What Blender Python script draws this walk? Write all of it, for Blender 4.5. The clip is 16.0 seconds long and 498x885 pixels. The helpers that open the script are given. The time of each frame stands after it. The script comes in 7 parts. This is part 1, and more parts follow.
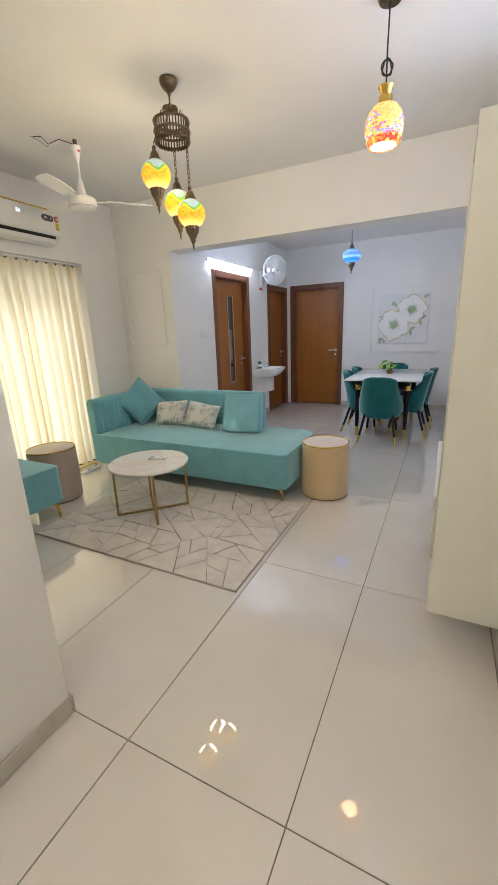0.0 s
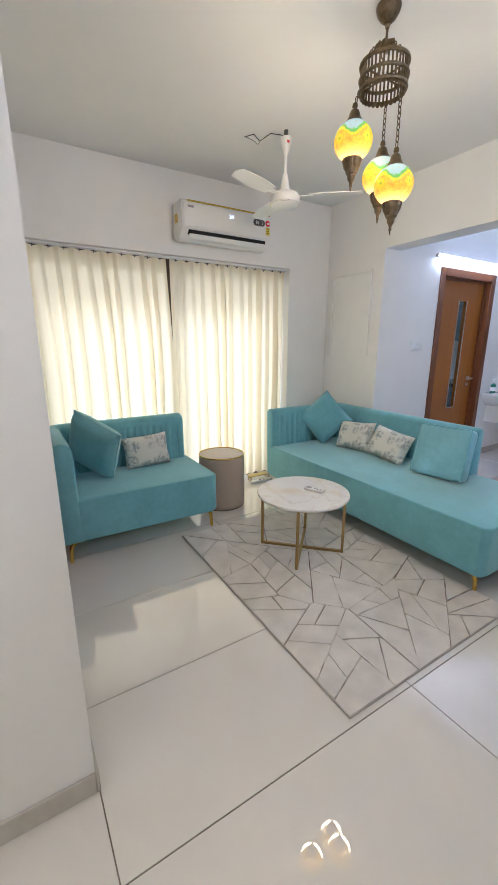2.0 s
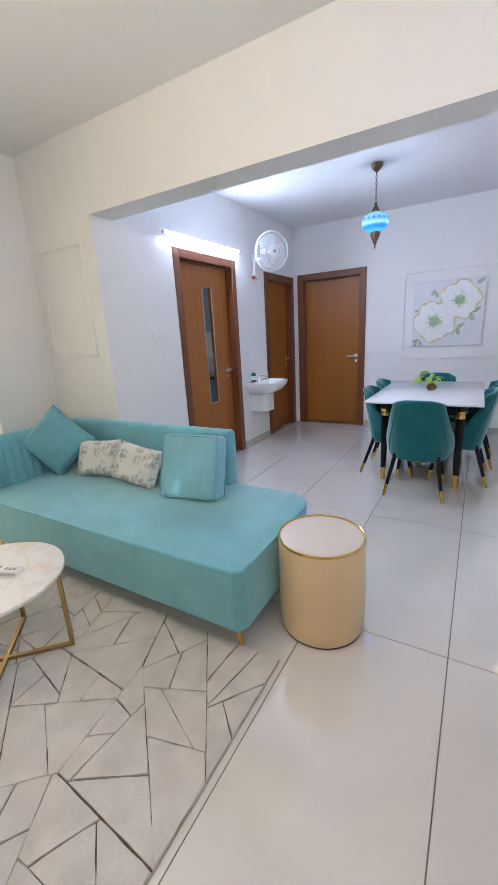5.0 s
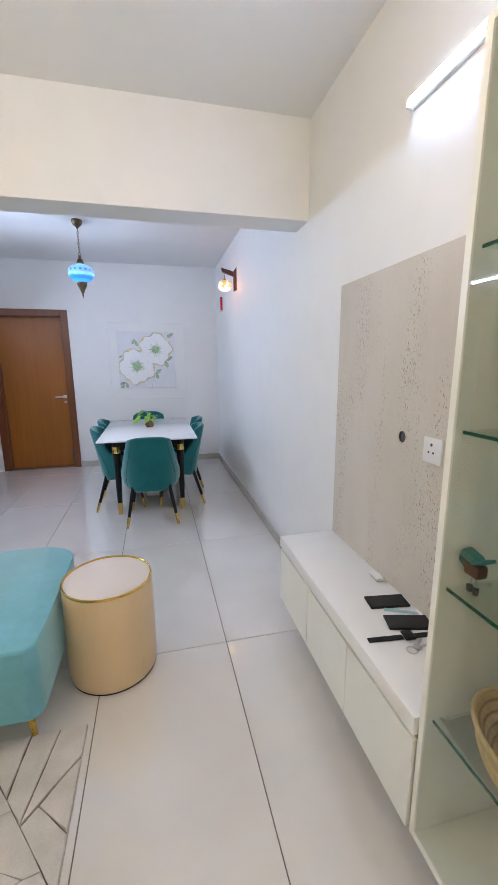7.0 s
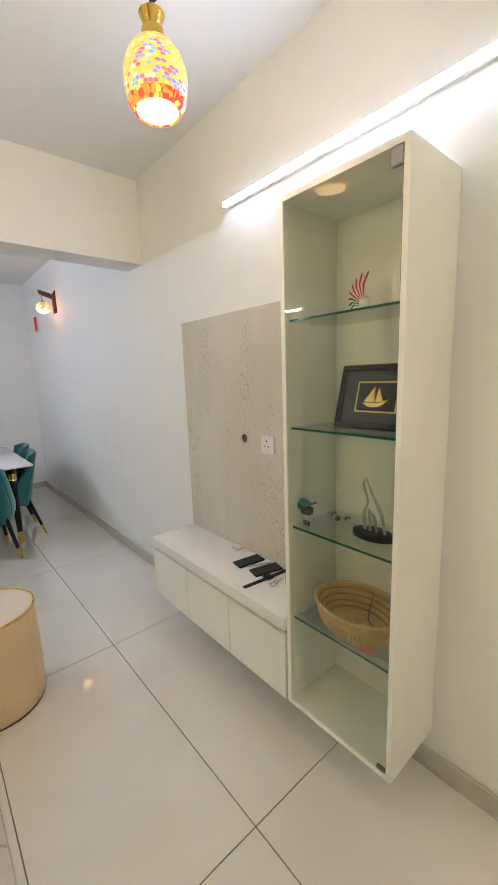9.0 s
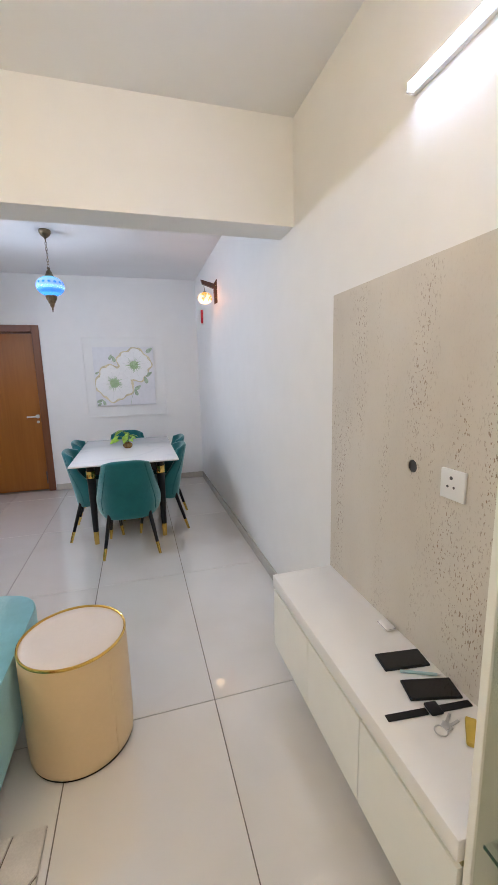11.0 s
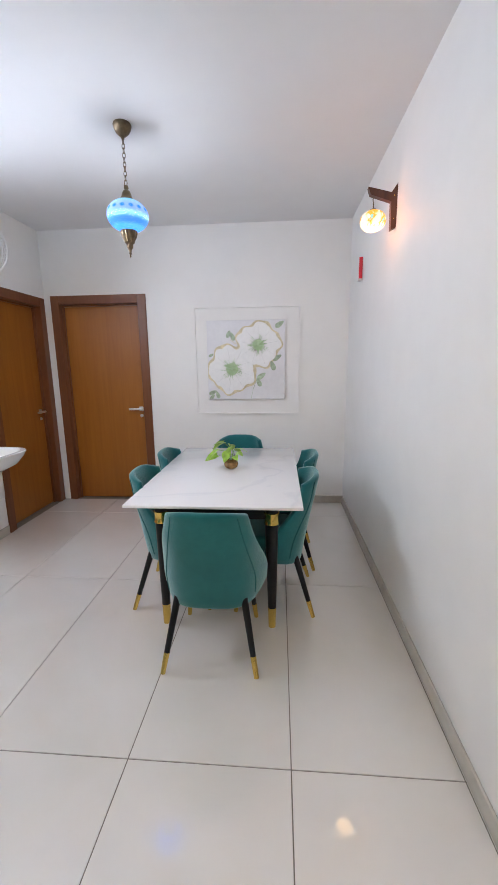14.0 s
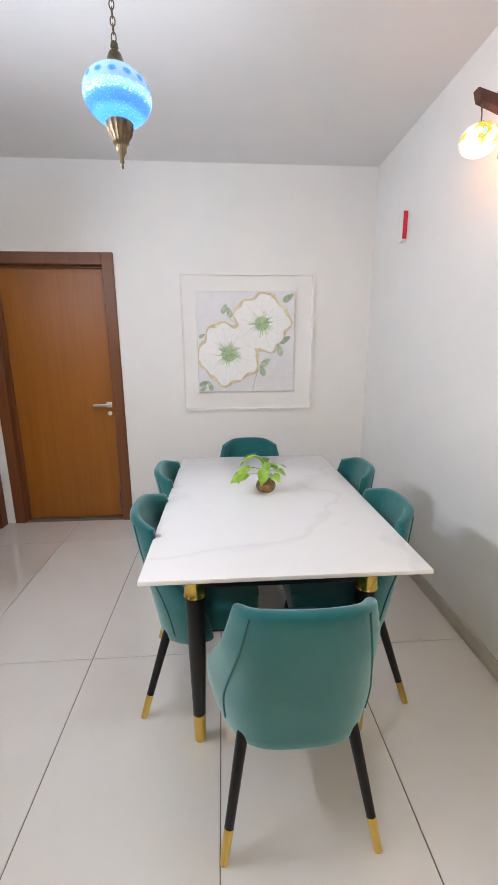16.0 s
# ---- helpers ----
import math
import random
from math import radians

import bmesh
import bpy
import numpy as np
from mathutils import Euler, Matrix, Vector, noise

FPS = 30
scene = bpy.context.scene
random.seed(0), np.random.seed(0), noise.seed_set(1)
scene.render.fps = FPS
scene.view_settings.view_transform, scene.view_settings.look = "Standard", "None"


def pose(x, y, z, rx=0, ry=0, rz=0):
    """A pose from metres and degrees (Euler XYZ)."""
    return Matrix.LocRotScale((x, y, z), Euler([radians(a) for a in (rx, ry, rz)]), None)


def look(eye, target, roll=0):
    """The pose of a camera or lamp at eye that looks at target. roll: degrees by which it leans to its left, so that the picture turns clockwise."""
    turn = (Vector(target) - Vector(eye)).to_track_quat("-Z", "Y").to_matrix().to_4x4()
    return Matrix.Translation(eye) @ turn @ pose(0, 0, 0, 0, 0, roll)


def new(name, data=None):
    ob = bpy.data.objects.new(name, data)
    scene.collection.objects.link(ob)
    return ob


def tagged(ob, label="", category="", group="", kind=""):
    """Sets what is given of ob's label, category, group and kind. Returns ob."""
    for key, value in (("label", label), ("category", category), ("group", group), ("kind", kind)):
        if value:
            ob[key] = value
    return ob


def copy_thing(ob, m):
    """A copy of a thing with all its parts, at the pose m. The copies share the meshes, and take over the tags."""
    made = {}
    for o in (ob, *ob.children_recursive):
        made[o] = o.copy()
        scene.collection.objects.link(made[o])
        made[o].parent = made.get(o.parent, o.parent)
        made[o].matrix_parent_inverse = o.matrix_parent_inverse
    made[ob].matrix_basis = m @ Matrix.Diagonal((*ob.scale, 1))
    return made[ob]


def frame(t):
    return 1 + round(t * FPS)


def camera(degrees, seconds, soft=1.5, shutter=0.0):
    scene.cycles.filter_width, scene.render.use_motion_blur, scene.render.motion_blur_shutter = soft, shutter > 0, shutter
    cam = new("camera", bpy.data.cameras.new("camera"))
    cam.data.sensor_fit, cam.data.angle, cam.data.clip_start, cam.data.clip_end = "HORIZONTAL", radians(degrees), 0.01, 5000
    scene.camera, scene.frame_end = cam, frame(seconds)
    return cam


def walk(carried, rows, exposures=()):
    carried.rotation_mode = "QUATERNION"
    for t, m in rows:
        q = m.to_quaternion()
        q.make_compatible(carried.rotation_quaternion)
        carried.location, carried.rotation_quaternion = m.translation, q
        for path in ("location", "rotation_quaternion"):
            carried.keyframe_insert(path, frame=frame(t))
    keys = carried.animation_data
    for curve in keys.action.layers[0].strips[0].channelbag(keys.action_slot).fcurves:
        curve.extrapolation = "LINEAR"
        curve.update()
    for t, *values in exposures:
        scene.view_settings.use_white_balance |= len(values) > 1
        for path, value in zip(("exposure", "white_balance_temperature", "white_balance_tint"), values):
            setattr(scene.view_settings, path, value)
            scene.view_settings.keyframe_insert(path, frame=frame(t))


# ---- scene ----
cam = camera(65.4, 16.0)
PATH = [
    (0, (-0.007, -0.021, 1.395), (-0.872, 1.694, 0.838), -2.2),
    (0.5, (-0.09, 0.149, 1.386), (-1.105, 1.778, 0.821), -2.4),
    (1, (-0.111, 0.281, 1.39), (-1.395, 1.716, 0.85), -2.3),
    (1.5, (-0.101, 0.442, 1.409), (-1.61, 1.646, 0.888), -1.2),
    (2, (-0.124, 0.62, 1.405), (-1.775, 1.632, 0.905), -0.0),
    (2.5, (-0.171, 0.776, 1.41), (-1.907, 1.629, 0.902), 0.6),
    (3, (-0.154, 0.954, 1.416), (-1.907, 1.758, 0.885), 0.9),
    (3.5, (-0.146, 1.125, 1.372), (-1.826, 2.081, 0.857), 0.4),
    (4, (-0.226, 1.276, 1.371), (-1.73, 2.491, 0.857), -1.2),
    (4.5, (-0.29, 1.403, 1.369), (-1.54, 2.871, 0.838), -2.8),
    (5, (-0.298, 1.561, 1.368), (-1.284, 3.215, 0.829), -3.3),
    (5.2, (-0.299, 1.629, 1.364), (-1.176, 3.344, 0.827), -3.1),
    (6.2, (-0.44, 1.588, 1.405), (-0.59, 3.52, 0.925), -1.9),
    (7.3, (-0.64, 1.251, 1.444), (0.018, 3.103, 1.07), -0.5),
    (7.5, (-0.674, 1.206, 1.457), (0.111, 3.008, 1.089), -0.8),
    (8, (-0.812, 1.123, 1.456), (0.308, 2.743, 1.104), -1.8),
    (8.2, (-0.877, 1.102, 1.456), (0.335, 2.656, 1.113), -2.2),
    (9.2, (-0.96, 1.09, 1.47), (0.31, 2.58, 1.13), -2.0),
    (10.3, (-0.714, 1.268, 1.469), (0.105, 3.062, 1.136), -1.0),
    (10.5, (-0.656, 1.318, 1.461), (0.065, 3.151, 1.113), -1.1),
    (11, (-0.542, 1.569, 1.455), (-0.004, 3.464, 1.111), -1.4),
    (11.5, (-0.466, 1.835, 1.451), (-0.082, 3.763, 1.083), -1.3),
    (12, (-0.336, 2.125, 1.453), (-0.095, 4.077, 1.092), -1.3),
    (12.5, (-0.311, 2.371, 1.447), (-0.154, 4.336, 1.11), -1.7),
    (13, (-0.347, 2.611, 1.456), (-0.293, 4.58, 1.114), -2.4),
    (13.5, (-0.351, 2.9, 1.429), (-0.427, 4.864, 1.062), -1.6),
    (14, (-0.345, 3.164, 1.424), (-0.5, 5.119, 1.034), -0.7),
    (14.5, (-0.48, 3.401, 1.431), (-0.574, 5.361, 1.044), -0.5),
    (15, (-0.604, 3.611, 1.419), (-0.646, 5.572, 1.029), -0.5),
    (15.5, (-0.714, 3.793, 1.424), (-0.688, 5.749, 1.009), -0.3),
    (16, (-0.866, 3.916, 1.401), (-0.737, 5.859, 0.948), -0.3),
]
EXPOSURES = [(0.0, 0.75, 6170, 11), (0.5, 0.76, 6120, 11), (1.0, 0.789, 5970, 11), (1.5, 0.839, 5670, 12), (2.5, 0.859, 5470, 14), (3.5, 0.859, 5420, 14), (4.2, 0.84, 5320, 14), (5.0, 1.09, 5650, 14), (7.3, 1.044, 5770, 12), (8.2, 0.85, 6170, 11), (10.3, 0.89, 6800, 7), (10.9, 0.98, 6350, 12), (11.5, 1.061, 6150, 13), (13.0, 1.123, 6450, 12), (14.5, 1.231, 6650, 13), (16.0, 1.38, 6950, 12)]
walk(cam, [(t, look(eye, target, roll)) for t, eye, target, roll in PATH], EXPOSURES)

# ---- light ----
world = bpy.data.worlds.new("sky")
scene.world = world
world.use_nodes = True
sky = world.node_tree.nodes.new("ShaderNodeTexSky")
sky.sky_type, sky.sun_disc = "NISHITA", False
sky.sun_elevation, sky.sun_rotation = radians(33), radians(233)
world.node_tree.links.new(sky.outputs[0], world.node_tree.nodes["Background"].inputs[0])
world.node_tree.nodes["Background"].inputs[1].default_value = 0.12


def lamp(name, kind, m, energy, colour, **more):
    data = bpy.data.lights.new(name, kind)
    data.energy, data.color = energy, colour
    for key, value in more.items():
        if key == "size":
            data.size = value
        elif key == "size_y":
            data.shape, data.size_y = "RECTANGLE", value
        elif key == "radius":
            data.shadow_soft_size = value
        elif key == "angle":
            data.angle = value
        elif key == "cone":
            data.spot_size, data.spot_blend = value
    ob = new(name, data)
    ob.matrix_world = m
    return ob


# daylight that fills the balcony opening behind the curtains
lamp("window_daylight", "AREA", look((-3.70, 1.92, 0.90), (0, 1.92, 0.90)), 13.5, (1.0, 0.97, 0.94), size=2.05, size_y=1.5)
sun = lamp("sun", "SUN", look((-8, -4, 6.5), (0, 2, 0)), 1.2, (1.0, 0.95, 0.88), angle=radians(0.5))

WARM = (1.0, 0.76, 0.46)
lamp("chandelier_bulb_a", "POINT", pose(-1.577, 2.048, 2.225), 3.7, WARM, radius=0.075)
lamp("chandelier_bulb_b", "POINT", pose(-1.433, 2.163, 2.035), 3.7, WARM, radius=0.075)
lamp("chandelier_bulb_c", "POINT", pose(-1.555, 2.213, 2.115), 3.7, WARM, radius=0.075)
lamp("mosaic_bulb", "POINT", pose(-0.349, 2.14, 2.24), 1.7, (1.0, 0.78, 0.55), radius=0.03)
lamp("blue_bulb", "POINT", pose(-1.21, 5.53, 2.262), 3, (0.80, 0.88, 1.0), radius=0.04)
# unseen fill added to warm and brighten the hall, behind the walk's start
lamp("hall_fill_light", "POINT", pose(-0.43, -0.75, 2.60), 14, (1.0, 0.84, 0.62), radius=0.06)
lamp("sconce_bulb", "POINT", pose(0.189, 5.655, 2.231), 0.50, (1.0, 0.32, 0.09), radius=0.03)

# ---- materials ----


def mat(name, base, rough=0.5, metal=0.0, grain=0.0, grain_scale=40.0, spot=0.0, spot_scale=3.0, bump=0.0, bump_scale=200.0, **extra):
    """A surface with its colour varied at two scales and a fine relief."""
    m = bpy.data.materials.new(name)
    m.use_nodes = True
    nt = m.node_tree
    b = nt.nodes["Principled BSDF"]
    b.inputs["Base Color"].default_value = (*base, 1)
    b.inputs["Roughness"].default_value = rough
    b.inputs["Metallic"].default_value = metal
    for key, value in extra.items():
        b.inputs[key.replace("_", " ")].default_value = value
    co = nt.nodes.new("ShaderNodeTexCoord").outputs["Object"]
    if grain or spot:
        last = None
        for amount, scale in ((grain, grain_scale), (spot, spot_scale)):
            if not amount:
                continue
            n = nt.nodes.new("ShaderNodeTexNoise")
            n.inputs["Scale"].default_value, n.inputs["Detail"].default_value = scale, 4
            nt.links.new(co, n.inputs["Vector"])
            r = nt.nodes.new("ShaderNodeMapRange")
            r.inputs["From Min"].default_value, r.inputs["From Max"].default_value = 0.3, 0.7
            r.inputs["To Min"].default_value, r.inputs["To Max"].default_value = 1 - amount, 1 + amount
            nt.links.new(n.outputs["Fac"], r.inputs["Value"])
            x = nt.nodes.new("ShaderNodeMix")
            x.data_type, x.blend_type = "RGBA", "MULTIPLY"
            x.inputs[0].default_value = 1.0
            if last is None:
                x.inputs[6].default_value = (*base, 1)
            else:
                nt.links.new(last, x.inputs[6])
            nt.links.new(r.outputs[0], x.inputs[7])
            last = x.outputs[2]
        nt.links.new(last, b.inputs["Base Color"])
    if bump:
        n = nt.nodes.new("ShaderNodeTexNoise")
        n.inputs["Scale"].default_value, n.inputs["Detail"].default_value = bump_scale, 3
        nt.links.new(co, n.inputs["Vector"])
        p = nt.nodes.new("ShaderNodeBump")
        p.inputs["Strength"].default_value, p.inputs["Distance"].default_value = bump, 0.002
        nt.links.new(n.outputs["Fac"], p.inputs["Height"])
        nt.links.new(p.outputs[0], b.inputs["Normal"])
    return m


def ramp(nt, fac, stops):
    r = nt.nodes.new("ShaderNodeValToRGB")
    while len(r.color_ramp.elements) < len(stops):
        r.color_ramp.elements.new(0.5)
    for e, (p, c) in zip(r.color_ramp.elements, stops):
        e.position, e.color = p, (*c, 1)
    nt.links.new(fac, r.inputs[0])
    return r.outputs[0]


def glow(name, colour, strength):
    m = bpy.data.materials.new(name)
    m.use_nodes = True
    b = m.node_tree.nodes["Principled BSDF"]
    b.inputs["Base Color"].default_value = (*colour, 1)
    b.inputs["Emission Color"].default_value = (*colour, 1)
    b.inputs["Emission Strength"].default_value = strength
    return m


PAINT = mat("white_wall_paint", (0.85, 0.845, 0.825), 0.55, grain=0.012, grain_scale=6, spot=0.02, spot_scale=0.9, bump=0.12, bump_scale=160)
CEIL = mat("white_ceiling_paint", (0.80, 0.80, 0.80), 0.7, grain=0.01, grain_scale=5, spot=0.02, spot_scale=0.7, bump=0.1, bump_scale=140)
SKIRT = mat("grey_beige_skirting_tile", (0.55, 0.52, 0.46), 0.25, grain=0.05, grain_scale=12, spot=0.05)
GROUT = mat("brown_grey_grout", (0.19, 0.17, 0.14), 0.8, grain=0.2, grain_scale=60)
WHITE = mat("white_laminate", (0.84, 0.83, 0.80), 0.28, grain=0.01, grain_scale=8, spot=0.015)
CABINET = mat("ivory_laminate", (0.86, 0.86, 0.79), 0.35, grain=0.012, grain_scale=9, spot=0.02)
GROOVE = mat("olive_gold_groove", (0.46, 0.39, 0.17), 0.4, 0.3, grain=0.05)
PLASTIC = mat("white_plastic", (0.82, 0.82, 0.81), 0.32, spot=0.01)
GREYPL = mat("dark_grey_plastic", (0.08, 0.08, 0.085), 0.45, grain=0.04)
MIDGREY = mat("grey_plastic", (0.34, 0.34, 0.35), 0.4, grain=0.04)
BLACK = mat("black_lacquer", (0.007, 0.007, 0.008), 0.38, grain=0.1, spot=0.1, Specular_IOR_Level=0.3)
BRASS = mat("polished_brass", (0.74, 0.51, 0.13), 0.22, 1.0, grain=0.06, grain_scale=30, spot=0.05)
BRONZE = mat("antique_bronze", (0.17, 0.128, 0.08), 0.36, 1.0, grain=0.25, grain_scale=60, spot=0.2, spot_scale=14, bump=0.3, bump_scale=90)
GOLDRIM = mat("brushed_gold_tube", (0.42, 0.29, 0.13), 0.36, 1.0, grain=0.1, grain_scale=50)
CHROME = mat("chrome", (0.85, 0.85, 0.86), 0.12, 1.0, spot=0.03)
STEEL = mat("satin_steel", (0.62, 0.62, 0.62), 0.3, 1.0, grain=0.05)
CERAMIC = mat("white_ceramic", (0.84, 0.84, 0.83), 0.08, spot=0.01)
LEATHER = mat("beige_leatherette", (0.74, 0.555, 0.32), 0.34, grain=0.012, grain_scale=60, spot=0.03, bump=0.04, bump_scale=300)
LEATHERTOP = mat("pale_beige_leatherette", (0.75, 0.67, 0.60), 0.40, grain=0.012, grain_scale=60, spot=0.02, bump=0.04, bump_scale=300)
TAUPE = mat("taupe_leatherette", (0.44, 0.36, 0.29), 0.42, grain=0.012, grain_scale=60, spot=0.03, bump=0.04, bump_scale=300)
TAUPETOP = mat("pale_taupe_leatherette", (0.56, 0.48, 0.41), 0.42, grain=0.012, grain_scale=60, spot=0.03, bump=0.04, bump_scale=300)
RED = mat("red_plastic", (0.62, 0.02, 0.04), 0.3, grain=0.03)
CORD = mat("black_cord", (0.02, 0.02, 0.03), 0.5, grain=0.1)
LEAF = mat("bright_green_leaf", (0.29, 0.50, 0.055), 0.35, grain=0.2, grain_scale=40, spot=0.25, spot_scale=14, Subsurface_Weight=0.0)
STEM = mat("green_stem", (0.14, 0.28, 0.05), 0.5, grain=0.1)
POT = mat("brown_glass_pot", (0.26, 0.14, 0.045), 0.12, grain=0.4, grain_scale=45, spot=0.3, spot_scale=18, Coat_Weight=0.6)
GREEN = mat("green_soap", (0.02, 0.18, 0.12), 0.15, spot=0.1)
SILVER = mat("silver_figurine", (0.5, 0.5, 0.5), 0.3, 0.8, grain=0.15, grain_scale=40)
TEALFIG = mat("teal_painted_wood", (0.03, 0.16, 0.17), 0.5, grain=0.2, grain_scale=40)
PEN = mat("pale_blue_plastic", (0.42, 0.62, 0.66), 0.35, spot=0.03)
YELLOW = mat("mustard_leather", (0.55, 0.38, 0.05), 0.55, grain=0.1)
GOLDFIG = mat("gold_relief", (0.85, 0.62, 0.2), 0.3, 0.8, grain=0.1)
GREYMAT = mat("grey_mount_board", (0.045, 0.05, 0.055), 0.7, grain=0.03)
KITCHEN = mat("blue_grey_cabinet", (0.14, 0.25, 0.38), 0.4, spot=0.05)
KWALL = mat("pale_kitchen_tile", (0.60, 0.65, 0.70), 0.3, spot=0.04)
STONE = mat("dark_kitchen_counter", (0.05, 0.06, 0.07), 0.2, grain=0.2)
ALU = mat("brown_aluminium", (0.10, 0.07, 0.05), 0.4, 0.6, grain=0.05)


def velvet(name, colour, lift):
    """Short-pile velvet: uneven nap and a soft sheen."""
    m = mat(name, colour, 0.75, grain=0.05, grain_scale=30, spot=0.10, spot_scale=5, bump=0.35, bump_scale=420)
    b = m.node_tree.nodes["Principled BSDF"]
    b.inputs["Specular IOR Level"].default_value = 0.12
    b.inputs["Sheen Weight"].default_value = lift
    b.inputs["Sheen Roughness"].default_value = 0.45
    b.inputs["Sheen Tint"].default_value = (0.7, 0.95, 0.95, 1)
    return m


AQUA = velvet("aqua_velvet", (0.182, 0.440, 0.510), 1.0)
# same aqua velvet, lightened: the box cushion's sheen is put into its colour
AQUASHEEN = velvet("sheen_lit_aqua_velvet", (0.25, 0.51, 0.59), 1.0)
TEAL = velvet("teal_velvet", (0.014, 0.130, 0.138), 0.85)
TEALDARK = velvet("dark_teal_piping", (0.018, 0.12, 0.125), 0.3)


def tile_material():
    """Ivory vitrified tile: glossy, faint cloudy veins, each tile a little different."""
    m = mat("ivory_vitrified_tile", (0.62, 0.585, 0.53), 0.09)
    nt = m.node_tree
    b = nt.nodes["Principled BSDF"]
    geo = nt.nodes.new("ShaderNodeNewGeometry").outputs["Position"]
    info = nt.nodes.new("ShaderNodeObjectInfo").outputs["Random"]
    n = nt.nodes.new("ShaderNodeTexNoise")
    n.inputs["Scale"].default_value, n.inputs["Detail"].default_value, n.inputs["Distortion"].default_value = 1.6, 6, 1.2
    nt.links.new(geo, n.inputs["Vector"])
    n.noise_dimensions = "4D"
    nt.links.new(info, n.inputs["W"])
    c = ramp(nt, n.outputs["Fac"], ((0.3, (0.72, 0.69, 0.64)), (0.5, (0.755, 0.725, 0.68)), (0.7, (0.78, 0.75, 0.71))))
    nt.links.new(c, b.inputs["Base Color"])
    r = nt.nodes.new("ShaderNodeMapRange")
    r.inputs["To Min"].default_value, r.inputs["To Max"].default_value = 0.004, 0.02
    nt.links.new(n.outputs["Fac"], r.inputs["Value"])
    nt.links.new(r.outputs[0], b.inputs["Roughness"])
    return m


TILE = tile_material()
TILE.node_tree.nodes["Principled BSDF"].inputs["Specular IOR Level"].default_value = 0.9
TILE.node_tree.nodes["Principled BSDF"].inputs["Coat Weight"].default_value = 1.0
TILE.node_tree.nodes["Principled BSDF"].inputs["Coat Roughness"].default_value = 0.006


def wood_material(name, dark, mid, light, axis=2):
    m = mat(name, mid, 0.38, bump=0.1, bump_scale=120)
    nt = m.node_tree
    b = nt.nodes["Principled BSDF"]
    geo = nt.nodes.new("ShaderNodeNewGeometry").outputs["Position"]
    mp = nt.nodes.new("ShaderNodeMapping")
    scale = [26, 26, 26]
    scale[axis] = 1.3
    mp.inputs["Scale"].default_value = scale
    nt.links.new(geo, mp.inputs["Vector"])
    n = nt.nodes.new("ShaderNodeTexNoise")
    n.inputs["Scale"].default_value, n.inputs["Detail"].default_value, n.inputs["Distortion"].default_value = 1.0, 6, 0.6
    nt.links.new(mp.outputs[0], n.inputs["Vector"])
    nt.links.new(ramp(nt, n.outputs["Fac"], ((0.25, dark), (0.5, mid), (0.75, light))), b.inputs["Base Color"])
    return m


DOORWOOD = wood_material("brown_laminate_door", (0.295, 0.097, 0.012), (0.33, 0.112, 0.014), (0.365, 0.128, 0.017))
FRAMEWOOD = wood_material("brown_door_frame", (0.15, 0.050, 0.018), (0.175, 0.059, 0.021), (0.20, 0.070, 0.025))
DARKWOOD = wood_material("dark_red_brown_wood", (0.06, 0.020, 0.010), (0.09, 0.03, 0.014), (0.12, 0.042, 0.02))


def concrete_material():
    """Light concrete-look laminate with small pits gathered in upright bands."""
    m = mat("concrete_look_laminate", (0.52, 0.475, 0.42), 0.55, bump=0.15, bump_scale=80)
    nt = m.node_tree
    b = nt.nodes["Principled BSDF"]
    geo = nt.nodes.new("ShaderNodeNewGeometry").outputs["Position"]

    def noise_at(scale, stretch, detail=5):
        mp = nt.nodes.new("ShaderNodeMapping")
        mp.inputs["Scale"].default_value = (scale, scale, scale * stretch)
        nt.links.new(geo, mp.inputs["Vector"])
        n = nt.nodes.new("ShaderNodeTexNoise")
        n.inputs["Scale"].default_value, n.inputs["Detail"].default_value = 1, detail
        nt.links.new(mp.outputs[0], n.inputs["Vector"])
        return n.outputs["Fac"]

    cloud = ramp(nt, noise_at(3, 0.5), ((0.3, (0.58, 0.53, 0.455)), (0.55, (0.64, 0.595, 0.52)), (0.75, (0.68, 0.64, 0.57))))
    pits = ramp(nt, noise_at(190, 0.45, 6), ((0.585, (0, 0, 0)), (0.64, (1, 1, 1))))
    bands = ramp(nt, noise_at(7.5, 0.22, 3), ((0.50, (0.08, 0.08, 0.08)), (0.66, (1, 1, 1))))
    both = nt.nodes.new("ShaderNodeMath")
    both.operation = "MULTIPLY"
    nt.links.new(pits, both.inputs[0])
    nt.links.new(bands, both.inputs[1])
    x = nt.nodes.new("ShaderNodeMix")
    x.data_type = "RGBA"
    nt.links.new(both.outputs[0], x.inputs[0])
    nt.links.new(cloud, x.inputs[6])
    x.inputs[7].default_value = (0.29, 0.215, 0.15, 1)
    nt.links.new(x.outputs[2], b.inputs["Base Color"])
    return m


CONCRETE = concrete_material()


